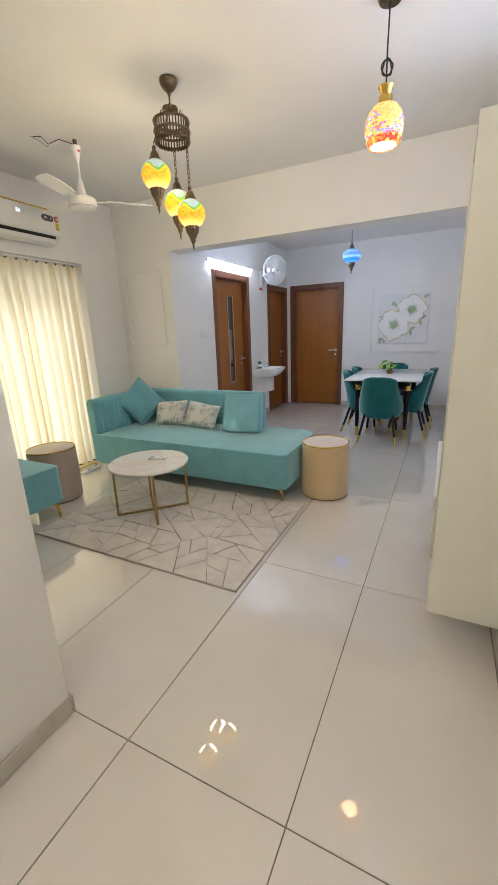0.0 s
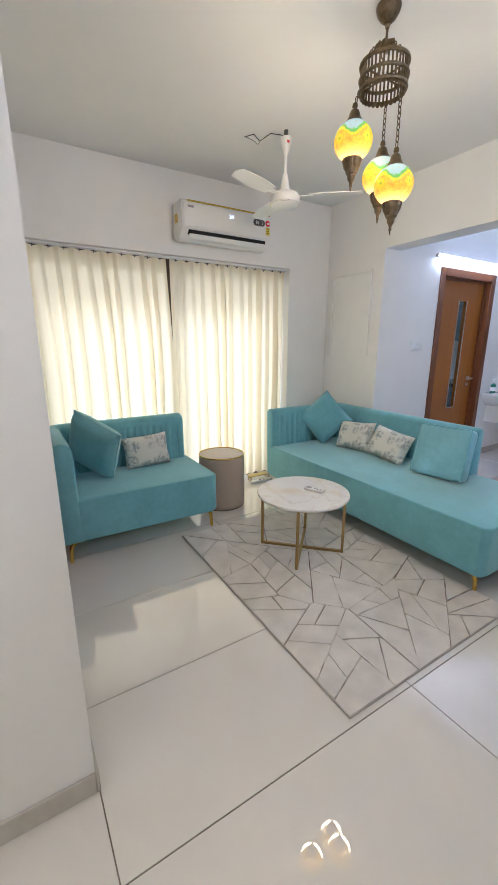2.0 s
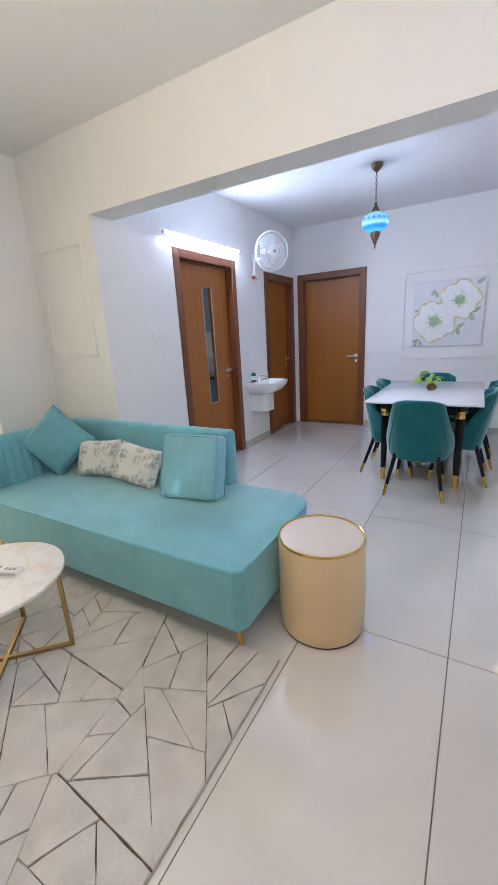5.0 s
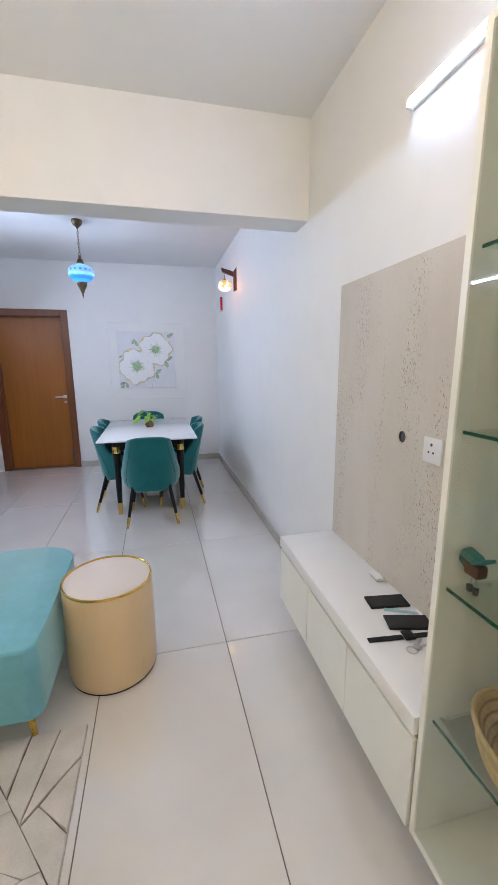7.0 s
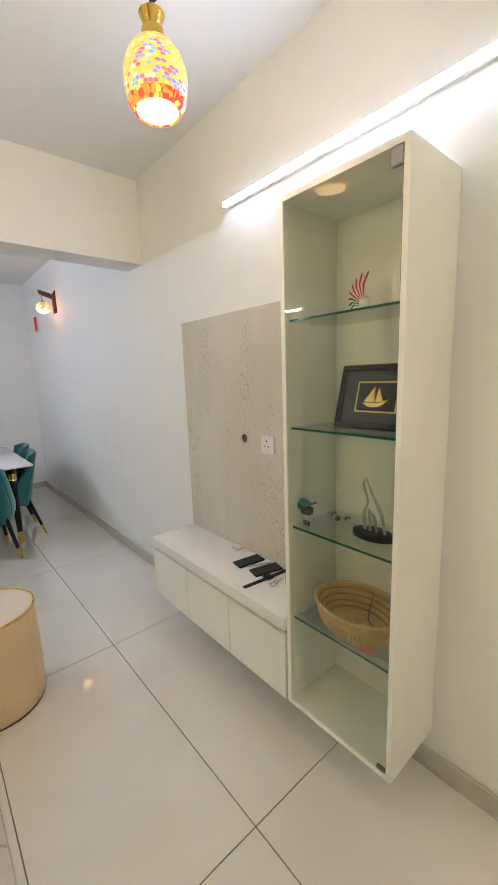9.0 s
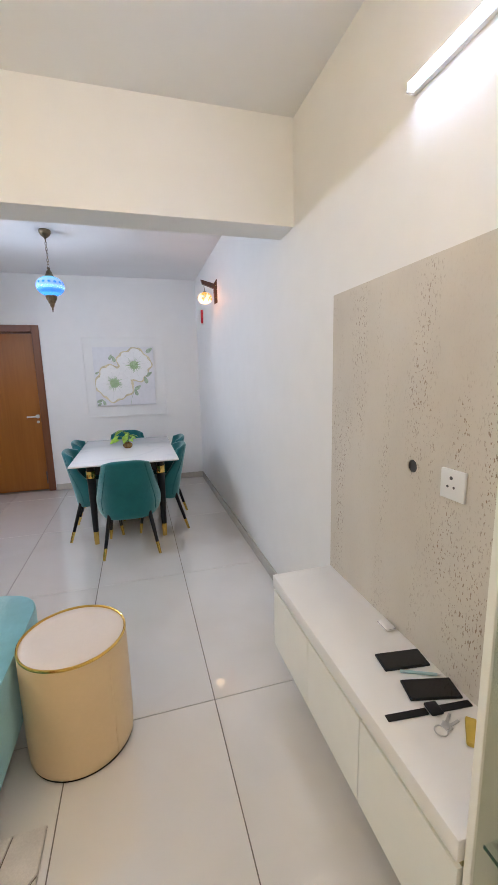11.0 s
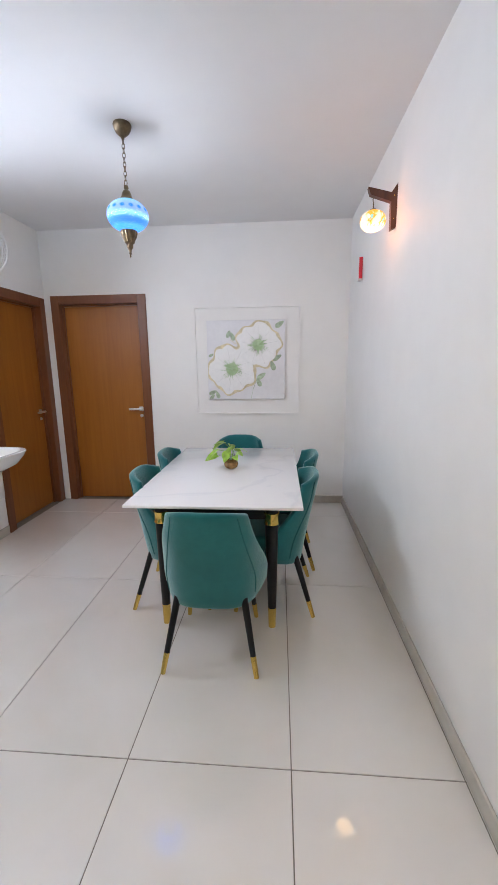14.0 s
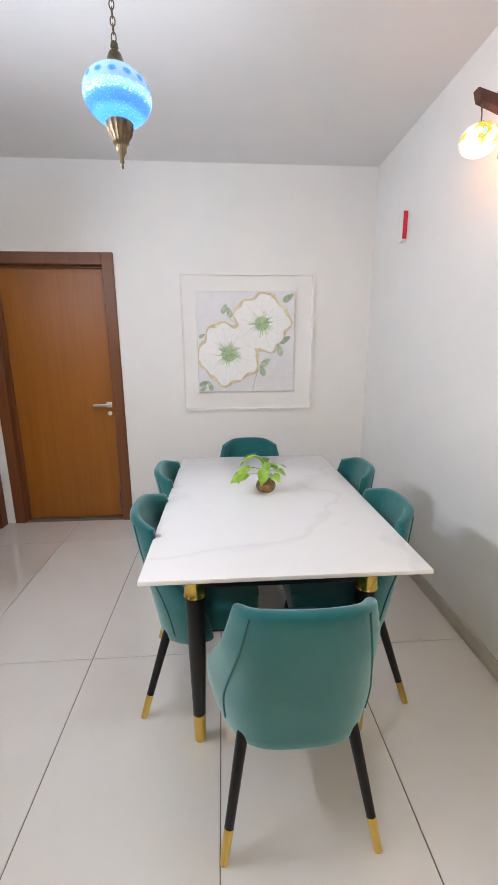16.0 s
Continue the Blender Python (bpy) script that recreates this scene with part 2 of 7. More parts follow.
def marble_material(name, base, vein, scale, width, gold=None):
    m = mat(name, base, 0.12)
    nt = m.node_tree
    b = nt.nodes["Principled BSDF"]
    geo = nt.nodes.new("ShaderNodeNewGeometry").outputs["Position"]
    n = nt.nodes.new("ShaderNodeTexNoise")
    n.inputs["Scale"].default_value, n.inputs["Detail"].default_value, n.inputs["Distortion"].default_value = scale, 5, 1.6
    nt.links.new(geo, n.inputs["Vector"])
    stops = [(0.5 - 2.2 * width, base), (0.5 - width * 0.3, vein), (0.5 + width * 0.3, vein), (0.5 + 2.2 * width, base)]
    c = ramp(nt, n.outputs["Fac"], stops)
    if gold:
        n2 = nt.nodes.new("ShaderNodeTexNoise")
        n2.inputs["Scale"].default_value, n2.inputs["Detail"].default_value = scale * 1.6, 3
        nt.links.new(geo, n2.inputs["Vector"])
        f = ramp(nt, n2.outputs["Fac"], ((0.53, (0, 0, 0)), (0.74, (0.8, 0.8, 0.8))))
        x = nt.nodes.new("ShaderNodeMix")
        x.data_type = "RGBA"
        nt.links.new(f, x.inputs[0])
        nt.links.new(c, x.inputs[6])
        x.inputs[7].default_value = (*gold, 1)
        c = x.outputs[2]
    nt.links.new(c, b.inputs["Base Color"])
    return m


MARBLE = marble_material("white_veined_marble", (0.85, 0.85, 0.85), (0.79, 0.795, 0.805), 1.1, 0.016)
MARBLEGOLD = marble_material("white_gold_marble", (0.84, 0.83, 0.81), (0.77, 0.74, 0.70), 2.6, 0.012, gold=(0.76, 0.65, 0.45))


def floral_material():
    """White cotton print with grey-green blotched flowers."""
    m = mat("floral_cotton", (0.72, 0.71, 0.66), 0.8, bump=0.4, bump_scale=350)
    nt = m.node_tree
    b = nt.nodes["Principled BSDF"]
    co = nt.nodes.new("ShaderNodeTexCoord").outputs["Object"]
    v = nt.nodes.new("ShaderNodeTexVoronoi")
    v.inputs["Scale"].default_value = 8.5
    nt.links.new(co, v.inputs["Vector"])
    blot = ramp(nt, v.outputs["Distance"], ((0.40, (1, 1, 1)), (0.56, (0, 0, 0))))
    n = nt.nodes.new("ShaderNodeTexNoise")
    n.inputs["Scale"].default_value, n.inputs["Detail"].default_value = 42, 5
    nt.links.new(co, n.inputs["Vector"])
    petals = ramp(nt, n.outputs["Fac"], ((0.42, (0, 0, 0)), (0.58, (1, 1, 1))))
    f = nt.nodes.new("ShaderNodeMath")
    f.operation = "MULTIPLY"
    nt.links.new(blot, f.inputs[0])
    nt.links.new(petals, f.inputs[1])
    tint = ramp(nt, v.outputs["Color"], ((0.2, (0.30, 0.36, 0.37)), (0.5, (0.46, 0.44, 0.44)), (0.8, (0.34, 0.41, 0.38))))
    x = nt.nodes.new("ShaderNodeMix")
    x.data_type = "RGBA"
    nt.links.new(f.outputs[0], x.inputs[0])
    x.inputs[6].default_value = (0.72, 0.71, 0.66, 1)
    nt.links.new(tint, x.inputs[7])
    nt.links.new(x.outputs[2], b.inputs["Base Color"])
    return m


FLORAL = floral_material()
PILE = mat("grey_beige_pile", (0.67, 0.635, 0.595), 0.9, grain=0.05, grain_scale=160, spot=0.10, spot_scale=9, bump=0.6, bump_scale=380)
PILELOW = mat("brown_grey_pile", (0.17, 0.135, 0.11), 0.95, grain=0.2, grain_scale=120, bump=0.5, bump_scale=380)
RUGEDGE = mat("grey_rug_binding", (0.55, 0.515, 0.48), 0.9, grain=0.1, grain_scale=120, bump=0.5, bump_scale=380)


def curtain_material():
    m = bpy.data.materials.new("cream_curtain_cloth")
    m.use_nodes = True
    nt = m.node_tree
    nt.nodes.remove(nt.nodes["Principled BSDF"])
    out = nt.nodes["Material Output"]
    co = nt.nodes.new("ShaderNodeTexCoord").outputs["Object"]
    n = nt.nodes.new("ShaderNodeTexNoise")
    n.inputs["Scale"].default_value, n.inputs["Detail"].default_value = 260, 2
    nt.links.new(co, n.inputs["Vector"])
    c = ramp(nt, n.outputs["Fac"], ((0.3, (0.89, 0.78, 0.57)), (0.7, (0.93, 0.83, 0.63))))
    d = nt.nodes.new("ShaderNodeBsdfDiffuse")
    t = nt.nodes.new("ShaderNodeBsdfTranslucent")
    nt.links.new(c, d.inputs["Color"])
    nt.links.new(c, t.inputs["Color"])
    x = nt.nodes.new("ShaderNodeMixShader")
    x.inputs[0].default_value = 0.38
    nt.links.new(d.outputs[0], x.inputs[1])
    nt.links.new(t.outputs[0], x.inputs[2])
    nt.links.new(x.outputs[0], out.inputs["Surface"])
    return m


CURTAIN = curtain_material()


def glass_material(name, colour, rough=0.0, ior=1.45):
    """Thin clear sheet: part seen through, part mirrored by Fresnel."""
    m = bpy.data.materials.new(name)
    m.use_nodes = True
    nt = m.node_tree
    nt.nodes.remove(nt.nodes["Principled BSDF"])
    out = nt.nodes["Material Output"]
    t = nt.nodes.new("ShaderNodeBsdfTransparent")
    t.inputs["Color"].default_value = (*colour, 1)
    g = nt.nodes.new("ShaderNodeBsdfGlossy")
    g.inputs["Roughness"].default_value = rough
    lw = nt.nodes.new("ShaderNodeLayerWeight")
    lw.inputs["Blend"].default_value = 0.5
    five = nt.nodes.new("ShaderNodeMath")
    five.operation, five.inputs[1].default_value = "POWER", 5.0
    nt.links.new(lw.outputs["Facing"], five.inputs[0])
    f = nt.nodes.new("ShaderNodeMath")
    f.operation, f.inputs[1].default_value, f.inputs[2].default_value = "MULTIPLY_ADD", 0.9, ((ior - 1) / (ior + 1)) ** 2
    nt.links.new(five.outputs[0], f.inputs[0])
    x = nt.nodes.new("ShaderNodeMixShader")
    nt.links.new(f.outputs[0], x.inputs[0])
    nt.links.new(t.outputs[0], x.inputs[1])
    nt.links.new(g.outputs[0], x.inputs[2])
    nt.links.new(x.outputs[0], out.inputs["Surface"])
    return m


TINTGLASS = glass_material("smoky_green_glass", (0.945, 0.96, 0.93), 0.0, 1.5)
CLEAR = glass_material("clear_glass", (0.93, 0.97, 0.95), 0.0, 1.45)
GLASSEDGE = mat("green_glass_edge", (0.01, 0.10, 0.07), 0.1, spot=0.1)
POLY = glass_material("clear_plastic_bag", (0.86, 0.82, 0.80), 0.15, 1.35)


def lamp_glass(name, stops, scale, strength, heat=0.0, mosaic=False, core=(1.0, 0.80, 0.35)):
    """Lit coloured glass: opaque, with the bulb's glow painted in as emission."""
    m = bpy.data.materials.new(name)
    m.use_nodes = True
    nt = m.node_tree
    b = nt.nodes["Principled BSDF"]
    b.inputs["Roughness"].default_value = 0.15
    co = nt.nodes.new("ShaderNodeTexCoord").outputs["Object"]
    if mosaic:
        v = nt.nodes.new("ShaderNodeTexVoronoi")
        v.inputs["Scale"].default_value = scale
        nt.links.new(co, v.inputs["Vector"])
        w = nt.nodes.new("ShaderNodeSeparateColor")
        nt.links.new(v.outputs["Color"], w.inputs[0])
        c = ramp(nt, w.outputs[0], stops)
        for r in nt.nodes:
            if r.bl_idname == "ShaderNodeValToRGB":
                r.color_ramp.interpolation = "CONSTANT"
        e = nt.nodes.new("ShaderNodeTexVoronoi")
        e.feature = "DISTANCE_TO_EDGE"
        e.inputs["Scale"].default_value = scale
        nt.links.new(co, e.inputs["Vector"])
        line = ramp(nt, e.outputs["Distance"], ((0.02, (0.55, 0.38, 0.28)), (0.07, (1, 1, 1))))
        x = nt.nodes.new("ShaderNodeMix")
        x.data_type, x.blend_type = "RGBA", "MULTIPLY"
        x.inputs[0].default_value = 1
        nt.links.new(c, x.inputs[6])
        nt.links.new(line, x.inputs[7])
        c = x.outputs[2]
    else:
        n = nt.nodes.new("ShaderNodeTexNoise")
        n.inputs["Scale"].default_value, n.inputs["Detail"].default_value, n.inputs["Distortion"].default_value = scale, 2, 1.5
        nt.links.new(co, n.inputs["Vector"])
        c = ramp(nt, n.outputs["Fac"], stops)
    nt.links.new(c, b.inputs["Base Color"])
    nt.links.new(c, b.inputs["Emission Color"])
    b.inputs["Emission Strength"].default_value = strength
    if heat:
        # hot spot painted into the emission low on the globe, imitating the bulb's shine
        z = nt.nodes.new("ShaderNodeSeparateXYZ")
        nt.links.new(nt.nodes.new("ShaderNodeTexCoord").outputs["Generated"], z.inputs[0])
        f = nt.nodes.new("ShaderNodeMapRange")
        f.interpolation_type = "SMOOTHSTEP"
        for key, value in (("From Min", 0.05), ("From Max", 0.36), ("To Min", 1.0), ("To Max", 0.0)):
            f.inputs[key].default_value = value
        nt.links.new(z.outputs[2], f.inputs["Value"])
        x = nt.nodes.new("ShaderNodeMix")
        x.data_type = "RGBA"
        nt.links.new(f.outputs[0], x.inputs[0])
        nt.links.new(c, x.inputs[6])
        x.inputs[7].default_value = (*core, 1)
        nt.links.new(x.outputs[2], b.inputs["Emission Color"])
        s = nt.nodes.new("ShaderNodeMath")
        s.operation = "MULTIPLY_ADD"
        s.inputs[1].default_value, s.inputs[2].default_value = heat, strength
        nt.links.new(f.outputs[0], s.inputs[0])
        nt.links.new(s.outputs[0], b.inputs["Emission Strength"])
    return m


def blue_glass():
    """Lit blue crackle glass with darker flowers and a beaded belt, brightened to imitate the bulb's hot spot."""
    m = bpy.data.materials.new("blue_crackle_glass")
    m.use_nodes = True
    nt = m.node_tree
    b = nt.nodes["Principled BSDF"]
    b.inputs["Roughness"].default_value = 0.12

    def calc(op, a, c, clamp=False):
        n = nt.nodes.new("ShaderNodeMath")
        n.operation, n.use_clamp = op, clamp
        for k, v in enumerate((a, c)):
            if isinstance(v, (int, float)):
                n.inputs[k].default_value = v
            else:
                nt.links.new(v, n.inputs[k])
        return n.outputs[0]

    def mix(f, a, c):
        x = nt.nodes.new("ShaderNodeMix")
        x.data_type = "RGBA"
        nt.links.new(f, x.inputs[0])
        nt.links.new(a, x.inputs[6])
        x.inputs[7].default_value = (*c, 1)
        return x.outputs[2]

    co = nt.nodes.new("ShaderNodeTexCoord").outputs["Generated"]
    s = nt.nodes.new("ShaderNodeSeparateXYZ")
    nt.links.new(co, s.inputs[0])
    x, y, z = calc("SUBTRACT", s.outputs[0], 0.5), calc("SUBTRACT", s.outputs[1], 0.5), s.outputs[2]
    body = ramp(nt, z, ((0.0, (0.03, 0.19, 0.90)), (0.30, (0.06, 0.27, 0.90)), (0.55, (0.20, 0.36, 0.92)), (0.80, (0.22, 0.42, 0.92)), (0.93, (0.14, 0.52, 0.90)), (1.0, (0.10, 0.50, 0.80))))
    turn = calc("MULTIPLY", calc("ARCTAN2", y, x), 15 / (2 * math.pi))
    cell = calc("SUBTRACT", calc("FRACT", turn, 0.0), 0.5)
    up = calc("MULTIPLY", calc("SUBTRACT", z, 0.64), 4.2)
    far = calc("SQRT", calc("ADD", calc("MULTIPLY", cell, cell), calc("MULTIPLY", up, up)), 0.0)
    body = mix(calc("MULTIPLY", calc("SUBTRACT", 0.36, far), 5.0, True), body, (0.02, 0.20, 0.85))
    v = nt.nodes.new("ShaderNodeTexVoronoi")
    v.inputs["Scale"].default_value = 26
    nt.links.new(co, v.inputs["Vector"])
    bead = calc("MULTIPLY", calc("SUBTRACT", 0.40, v.outputs["Distance"]), 4.0, True)
    belt = calc("MULTIPLY", calc("SUBTRACT", 0.13, calc("ABSOLUTE", calc("SUBTRACT", z, 0.40), 0.0)), 9.0, True)
    body = mix(calc("MULTIPLY", bead, calc("ADD", belt, 0.12), True), body, (0.60, 0.82, 1.0))
    nt.links.new(body, b.inputs["Base Color"])
    nt.links.new(body, b.inputs["Emission Color"])
    # extra base glow painted into the emission, for the floor to mirror
    low = calc("MULTIPLY", calc("SUBTRACT", 0.17, z), 12.0, True)
    nt.links.new(calc("ADD", calc("ADD", calc("MULTIPLY", belt, 0.7), 0.42), calc("MULTIPLY", low, 0.7)), b.inputs["Emission Strength"])
    return m


def amber_glass():
    """Lit amber glass: a pale blue crown, green and yellow swags, a peach body with yellow flowers, the bulb's glow
    painted in low down.
    """
    m = bpy.data.materials.new("amber_green_glass")
    m.use_nodes = True
    nt = m.node_tree
    b = nt.nodes["Principled BSDF"]
    b.inputs["Roughness"].default_value = 0.15

    def calc(op, a, c, clamp=False):
        n = nt.nodes.new("ShaderNodeMath")
        n.operation, n.use_clamp = op, clamp
        for k, v in enumerate((a, c)):
            if isinstance(v, (int, float)):
                n.inputs[k].default_value = v
            else:
                nt.links.new(v, n.inputs[k])
        return n.outputs[0]

    def mix(f, a, c):
        x = nt.nodes.new("ShaderNodeMix")
        x.data_type = "RGBA"
        nt.links.new(f, x.inputs[0])
        nt.links.new(a, x.inputs[6])
        x.inputs[7].default_value = (*c, 1)
        return x.outputs[2]

    co = nt.nodes.new("ShaderNodeTexCoord").outputs["Generated"]
    s = nt.nodes.new("ShaderNodeSeparateXYZ")
    nt.links.new(co, s.inputs[0])
    x, y, z = calc("SUBTRACT", s.outputs[0], 0.5), calc("SUBTRACT", s.outputs[1], 0.5), s.outputs[2]
    n = nt.nodes.new("ShaderNodeTexNoise")
    n.inputs["Scale"].default_value, n.inputs["Detail"].default_value = 7, 3
    nt.links.new(co, n.inputs["Vector"])
    wob = calc("MULTIPLY", calc("SUBTRACT", n.outputs["Fac"], 0.5), 0.16)
    ang = calc("ARCTAN2", y, x)
    swag = calc("ADD", calc("ADD", calc("MULTIPLY", calc("COSINE", calc("MULTIPLY", ang, 4.0), 0.0), 0.12), 0.66), wob)
    d = calc("SUBTRACT", z, swag)
    body = ramp(nt, n.outputs["Fac"], ((0.35, (1.0, 0.40, 0.03)), (0.5, (0.95, 0.52, 0.03)), (0.65, (0.85, 0.60, 0.04))))
    cell = calc("SUBTRACT", calc("FRACT", calc("ADD", calc("MULTIPLY", ang, 4 / (2 * math.pi)), 0.5), 0.0), 0.5)
    up = calc("MULTIPLY", calc("SUBTRACT", z, 0.44), 1.3)
    far = calc("SQRT", calc("ADD", calc("MULTIPLY", cell, cell), calc("MULTIPLY", up, up)), 0.0)
    body = mix(calc("MULTIPLY", calc("SUBTRACT", 0.20, far), 14.0, True), body, (0.95, 0.62, 0.02))
    body = mix(calc("MULTIPLY", calc("SUBTRACT", 0.07, far), 20.0, True), body, (0.20, 0.50, 0.04))
    body = mix(calc("MULTIPLY", calc("ADD", d, 0.13), 22.0, True), body, (0.95, 0.66, 0.02))
    body = mix(calc("MULTIPLY", calc("ADD", d, 0.055), 26.0, True), body, (0.16, 0.50, 0.08))
    body = mix(calc("MULTIPLY", calc("SUBTRACT", d, 0.03), 26.0, True), body, (0.40, 0.56, 0.52))
    v = nt.nodes.new("ShaderNodeTexVoronoi")
    v.feature = "DISTANCE_TO_EDGE"
    v.inputs["Scale"].default_value = 13
    nt.links.new(co, v.inputs["Vector"])
    body = mix(calc("MULTIPLY", calc("SUBTRACT", 0.07, v.outputs["Distance"]), 7.0, True), body, (0.55, 0.22, 0.02))
    # opaque glass: the bulb's hot spot is put into the emission by height
    hot = calc("SUBTRACT", 1.0, calc("MULTIPLY", z, 3.0), True)
    glow_colour = mix(hot, body, (1.0, 0.58, 0.14))
    nt.links.new(body, b.inputs["Base Color"])
    nt.links.new(glow_colour, b.inputs["Emission Color"])
    nt.links.new(calc("ADD", calc("MULTIPLY", calc("MULTIPLY", hot, hot), 1.4), 0.40), b.inputs["Emission Strength"])
    return m


def mosaic_glass():
    """Lit shade of small glass tiles in rows: amber petals above, mixed colours below, a red band at the mouth."""
    m = bpy.data.materials.new("colour_mosaic_glass")
    m.use_nodes = True
    nt = m.node_tree
    b = nt.nodes["Principled BSDF"]
    b.inputs["Roughness"].default_value = 0.15

    def calc(op, a, c=0.0, clamp=False):
        n = nt.nodes.new("ShaderNodeMath")
        n.operation, n.use_clamp = op, clamp
        for k, v in enumerate((a, c)):
            if isinstance(v, (int, float)):
                n.inputs[k].default_value = v
            else:
                nt.links.new(v, n.inputs[k])
        return n.outputs[0]

    def mix(f, a, c):
        x = nt.nodes.new("ShaderNodeMix")
        x.data_type = "RGBA"
        nt.links.new(f, x.inputs[0])
        nt.links.new(a, x.inputs[6])
        nt.links.new(c, x.inputs[7])
        return x.outputs[2]

    s = nt.nodes.new("ShaderNodeSeparateXYZ")
    nt.links.new(nt.nodes.new("ShaderNodeTexCoord").outputs["Generated"], s.inputs[0])
    x, y, z = calc("SUBTRACT", s.outputs[0], 0.5), calc("SUBTRACT", s.outputs[1], 0.5), s.outputs[2]
    row = calc("MULTIPLY", z, 20.0)
    line = calc("FLOOR", row)
    col = calc("ADD", calc("MULTIPLY", calc("ARCTAN2", y, x), 36 / (2 * math.pi)), calc("MULTIPLY", line, 0.5))
    cell = nt.nodes.new("ShaderNodeCombineXYZ")
    nt.links.new(calc("FLOOR", col), cell.inputs[0])
    nt.links.new(line, cell.inputs[1])
    w = nt.nodes.new("ShaderNodeTexWhiteNoise")
    nt.links.new(cell.outputs[0], w.inputs["Vector"])
    gay = ramp(nt, w.outputs["Value"], ((0.0, (0.95, 0.55, 0.10)), (0.24, (0.88, 0.16, 0.16)), (0.42, (0.20, 0.32, 0.72)), (0.58, (0.95, 0.72, 0.10)), (0.72, (0.80, 0.16, 0.30)), (0.86, (0.20, 0.50, 0.45)), (0.93, (1.0, 0.85, 0.55))))
    amber = ramp(nt, w.outputs["Value"], ((0.0, (1.0, 0.52, 0.10)), (0.5, (0.98, 0.42, 0.07)), (0.8, (1.0, 0.62, 0.22))))
    red = ramp(nt, w.outputs["Value"], ((0.0, (0.90, 0.06, 0.03)), (0.55, (0.95, 0.22, 0.03)), (0.8, (0.80, 0.04, 0.05))))
    for n in nt.nodes:
        if n.bl_idname == "ShaderNodeValToRGB":
            n.color_ramp.interpolation = "CONSTANT"
    swag = calc("ADD", calc("MULTIPLY", calc("COSINE", calc("MULTIPLY", calc("ARCTAN2", y, x), 3.0)), 0.20), 0.55)
    c = mix(calc("GREATER_THAN", z, swag), gay, amber)
    c = mix(calc("LESS_THAN", z, 0.14), c, red)
    du = calc("ABSOLUTE", calc("SUBTRACT", calc("FRACT", col), 0.5))
    dv = calc("ABSOLUTE", calc("SUBTRACT", calc("FRACT", row), 0.5))
    joint = calc("MULTIPLY", calc("SUBTRACT", calc("SQRT", calc("ADD", calc("MULTIPLY", du, du), calc("MULTIPLY", dv, dv))), 0.42), 7.0, True)
    grout = nt.nodes.new("ShaderNodeRGB")
    grout.outputs[0].default_value = (0.95, 0.48, 0.26, 1)
    c = mix(joint, c, grout.outputs[0])
    nt.links.new(c, b.inputs["Base Color"])
    nt.links.new(c, b.inputs["Emission Color"])
    b.inputs["Emission Strength"].default_value = 0.5
    return m


AMBER = amber_glass()
BLUE = blue_glass()
MOSAIC = mosaic_glass()
PALE = lamp_glass("pale_flower_glass", ((0.33, (0.25, 0.62, 0.60)), (0.38, (0.85, 0.42, 0.02)), (0.44, (1.0, 0.50, 0.10)), (0.50, (1.0, 0.80, 0.55)), (0.66, (1.0, 0.84, 0.62))), 15, 0.36, 1.3, core=(1.0, 0.66, 0.33))
TUBEGLOW = glow("cool_white_tube", (0.62, 0.75, 1.0), 50.0)
TUBEBRIGHT = glow("bright_cool_white_tube", (0.74, 0.83, 1.0), 170.0)
TUBESIDE = glow("tube_side", (0.66, 0.77, 1.0), 2.0)
BULBGLOW = glow("warm_bulb", (1.0, 0.72, 0.36), 14.0)
BULBWHITE = glow("pale_bulb", (1.0, 0.80, 0.58), 1.7)
MOUTHGLOW = glow("warm_lamp_mouth", (1.0, 0.62, 0.30), 4.2)
# glow of the added, unseen hall lamp
HALLFILLGLOW = glow("hall_fill_glow", (1.0, 0.88, 0.70), 1.5)
DIGIT = glow("pale_blue_digits", (0.65, 0.72, 1.0), 1.2)

# ---- building helpers ----


def place_of(ob):
    m = Matrix.Identity(4)
    while ob is not None:
        m = ob.matrix_basis @ m
        ob = ob.parent
    return m


def finish(bm, sharp=38):
    bm.normal_update()
    for f in bm.faces:
        f.smooth = True
    for e in bm.edges:
        e.smooth = len(e.link_faces) == 2 and e.calc_face_angle(0) < radians(sharp)


def part(name, bm, material, parent=None, label=""):
    """Links a bmesh, built in world places, as one mesh under a thing or part."""
    if parent is not None:
        bm.transform(place_of(parent).inverted())
    finish(bm)
    data = bpy.data.meshes.new(name)
    bm.to_mesh(data)
    bm.free()
    for m in material if isinstance(material, (list, tuple)) else [material]:
        data.materials.append(m)
    ob = new(name, data)
    ob.parent = parent
    if label:
        ob["label"] = label
    return ob


def thing(name, loc, label, category, group="", rz=0.0):
    ob = new(name)
    ob.empty_display_size = 0.1
    ob.matrix_basis = pose(*loc, 0, 0, rz)
    return tagged(ob, label, category, group)


def single(name, bm, material, label, category, group=""):
    """A thing that is one mesh, its origin at its base."""
    lo = [min(v.co[i] for v in bm.verts) for i in range(3)]
    hi = [max(v.co[i] for v in bm.verts) for i in range(3)]
    base = Vector(((lo[0] + hi[0]) / 2, (lo[1] + hi[1]) / 2, lo[2]))
    bm.transform(Matrix.Translation(-base))
    ob = part(name, bm, material)
    ob.location = base
    return tagged(ob, label, category, group)


def setting(name, bm, material, label="", category=""):
    return tagged(part(name, bm, material), label, category, kind="structure")


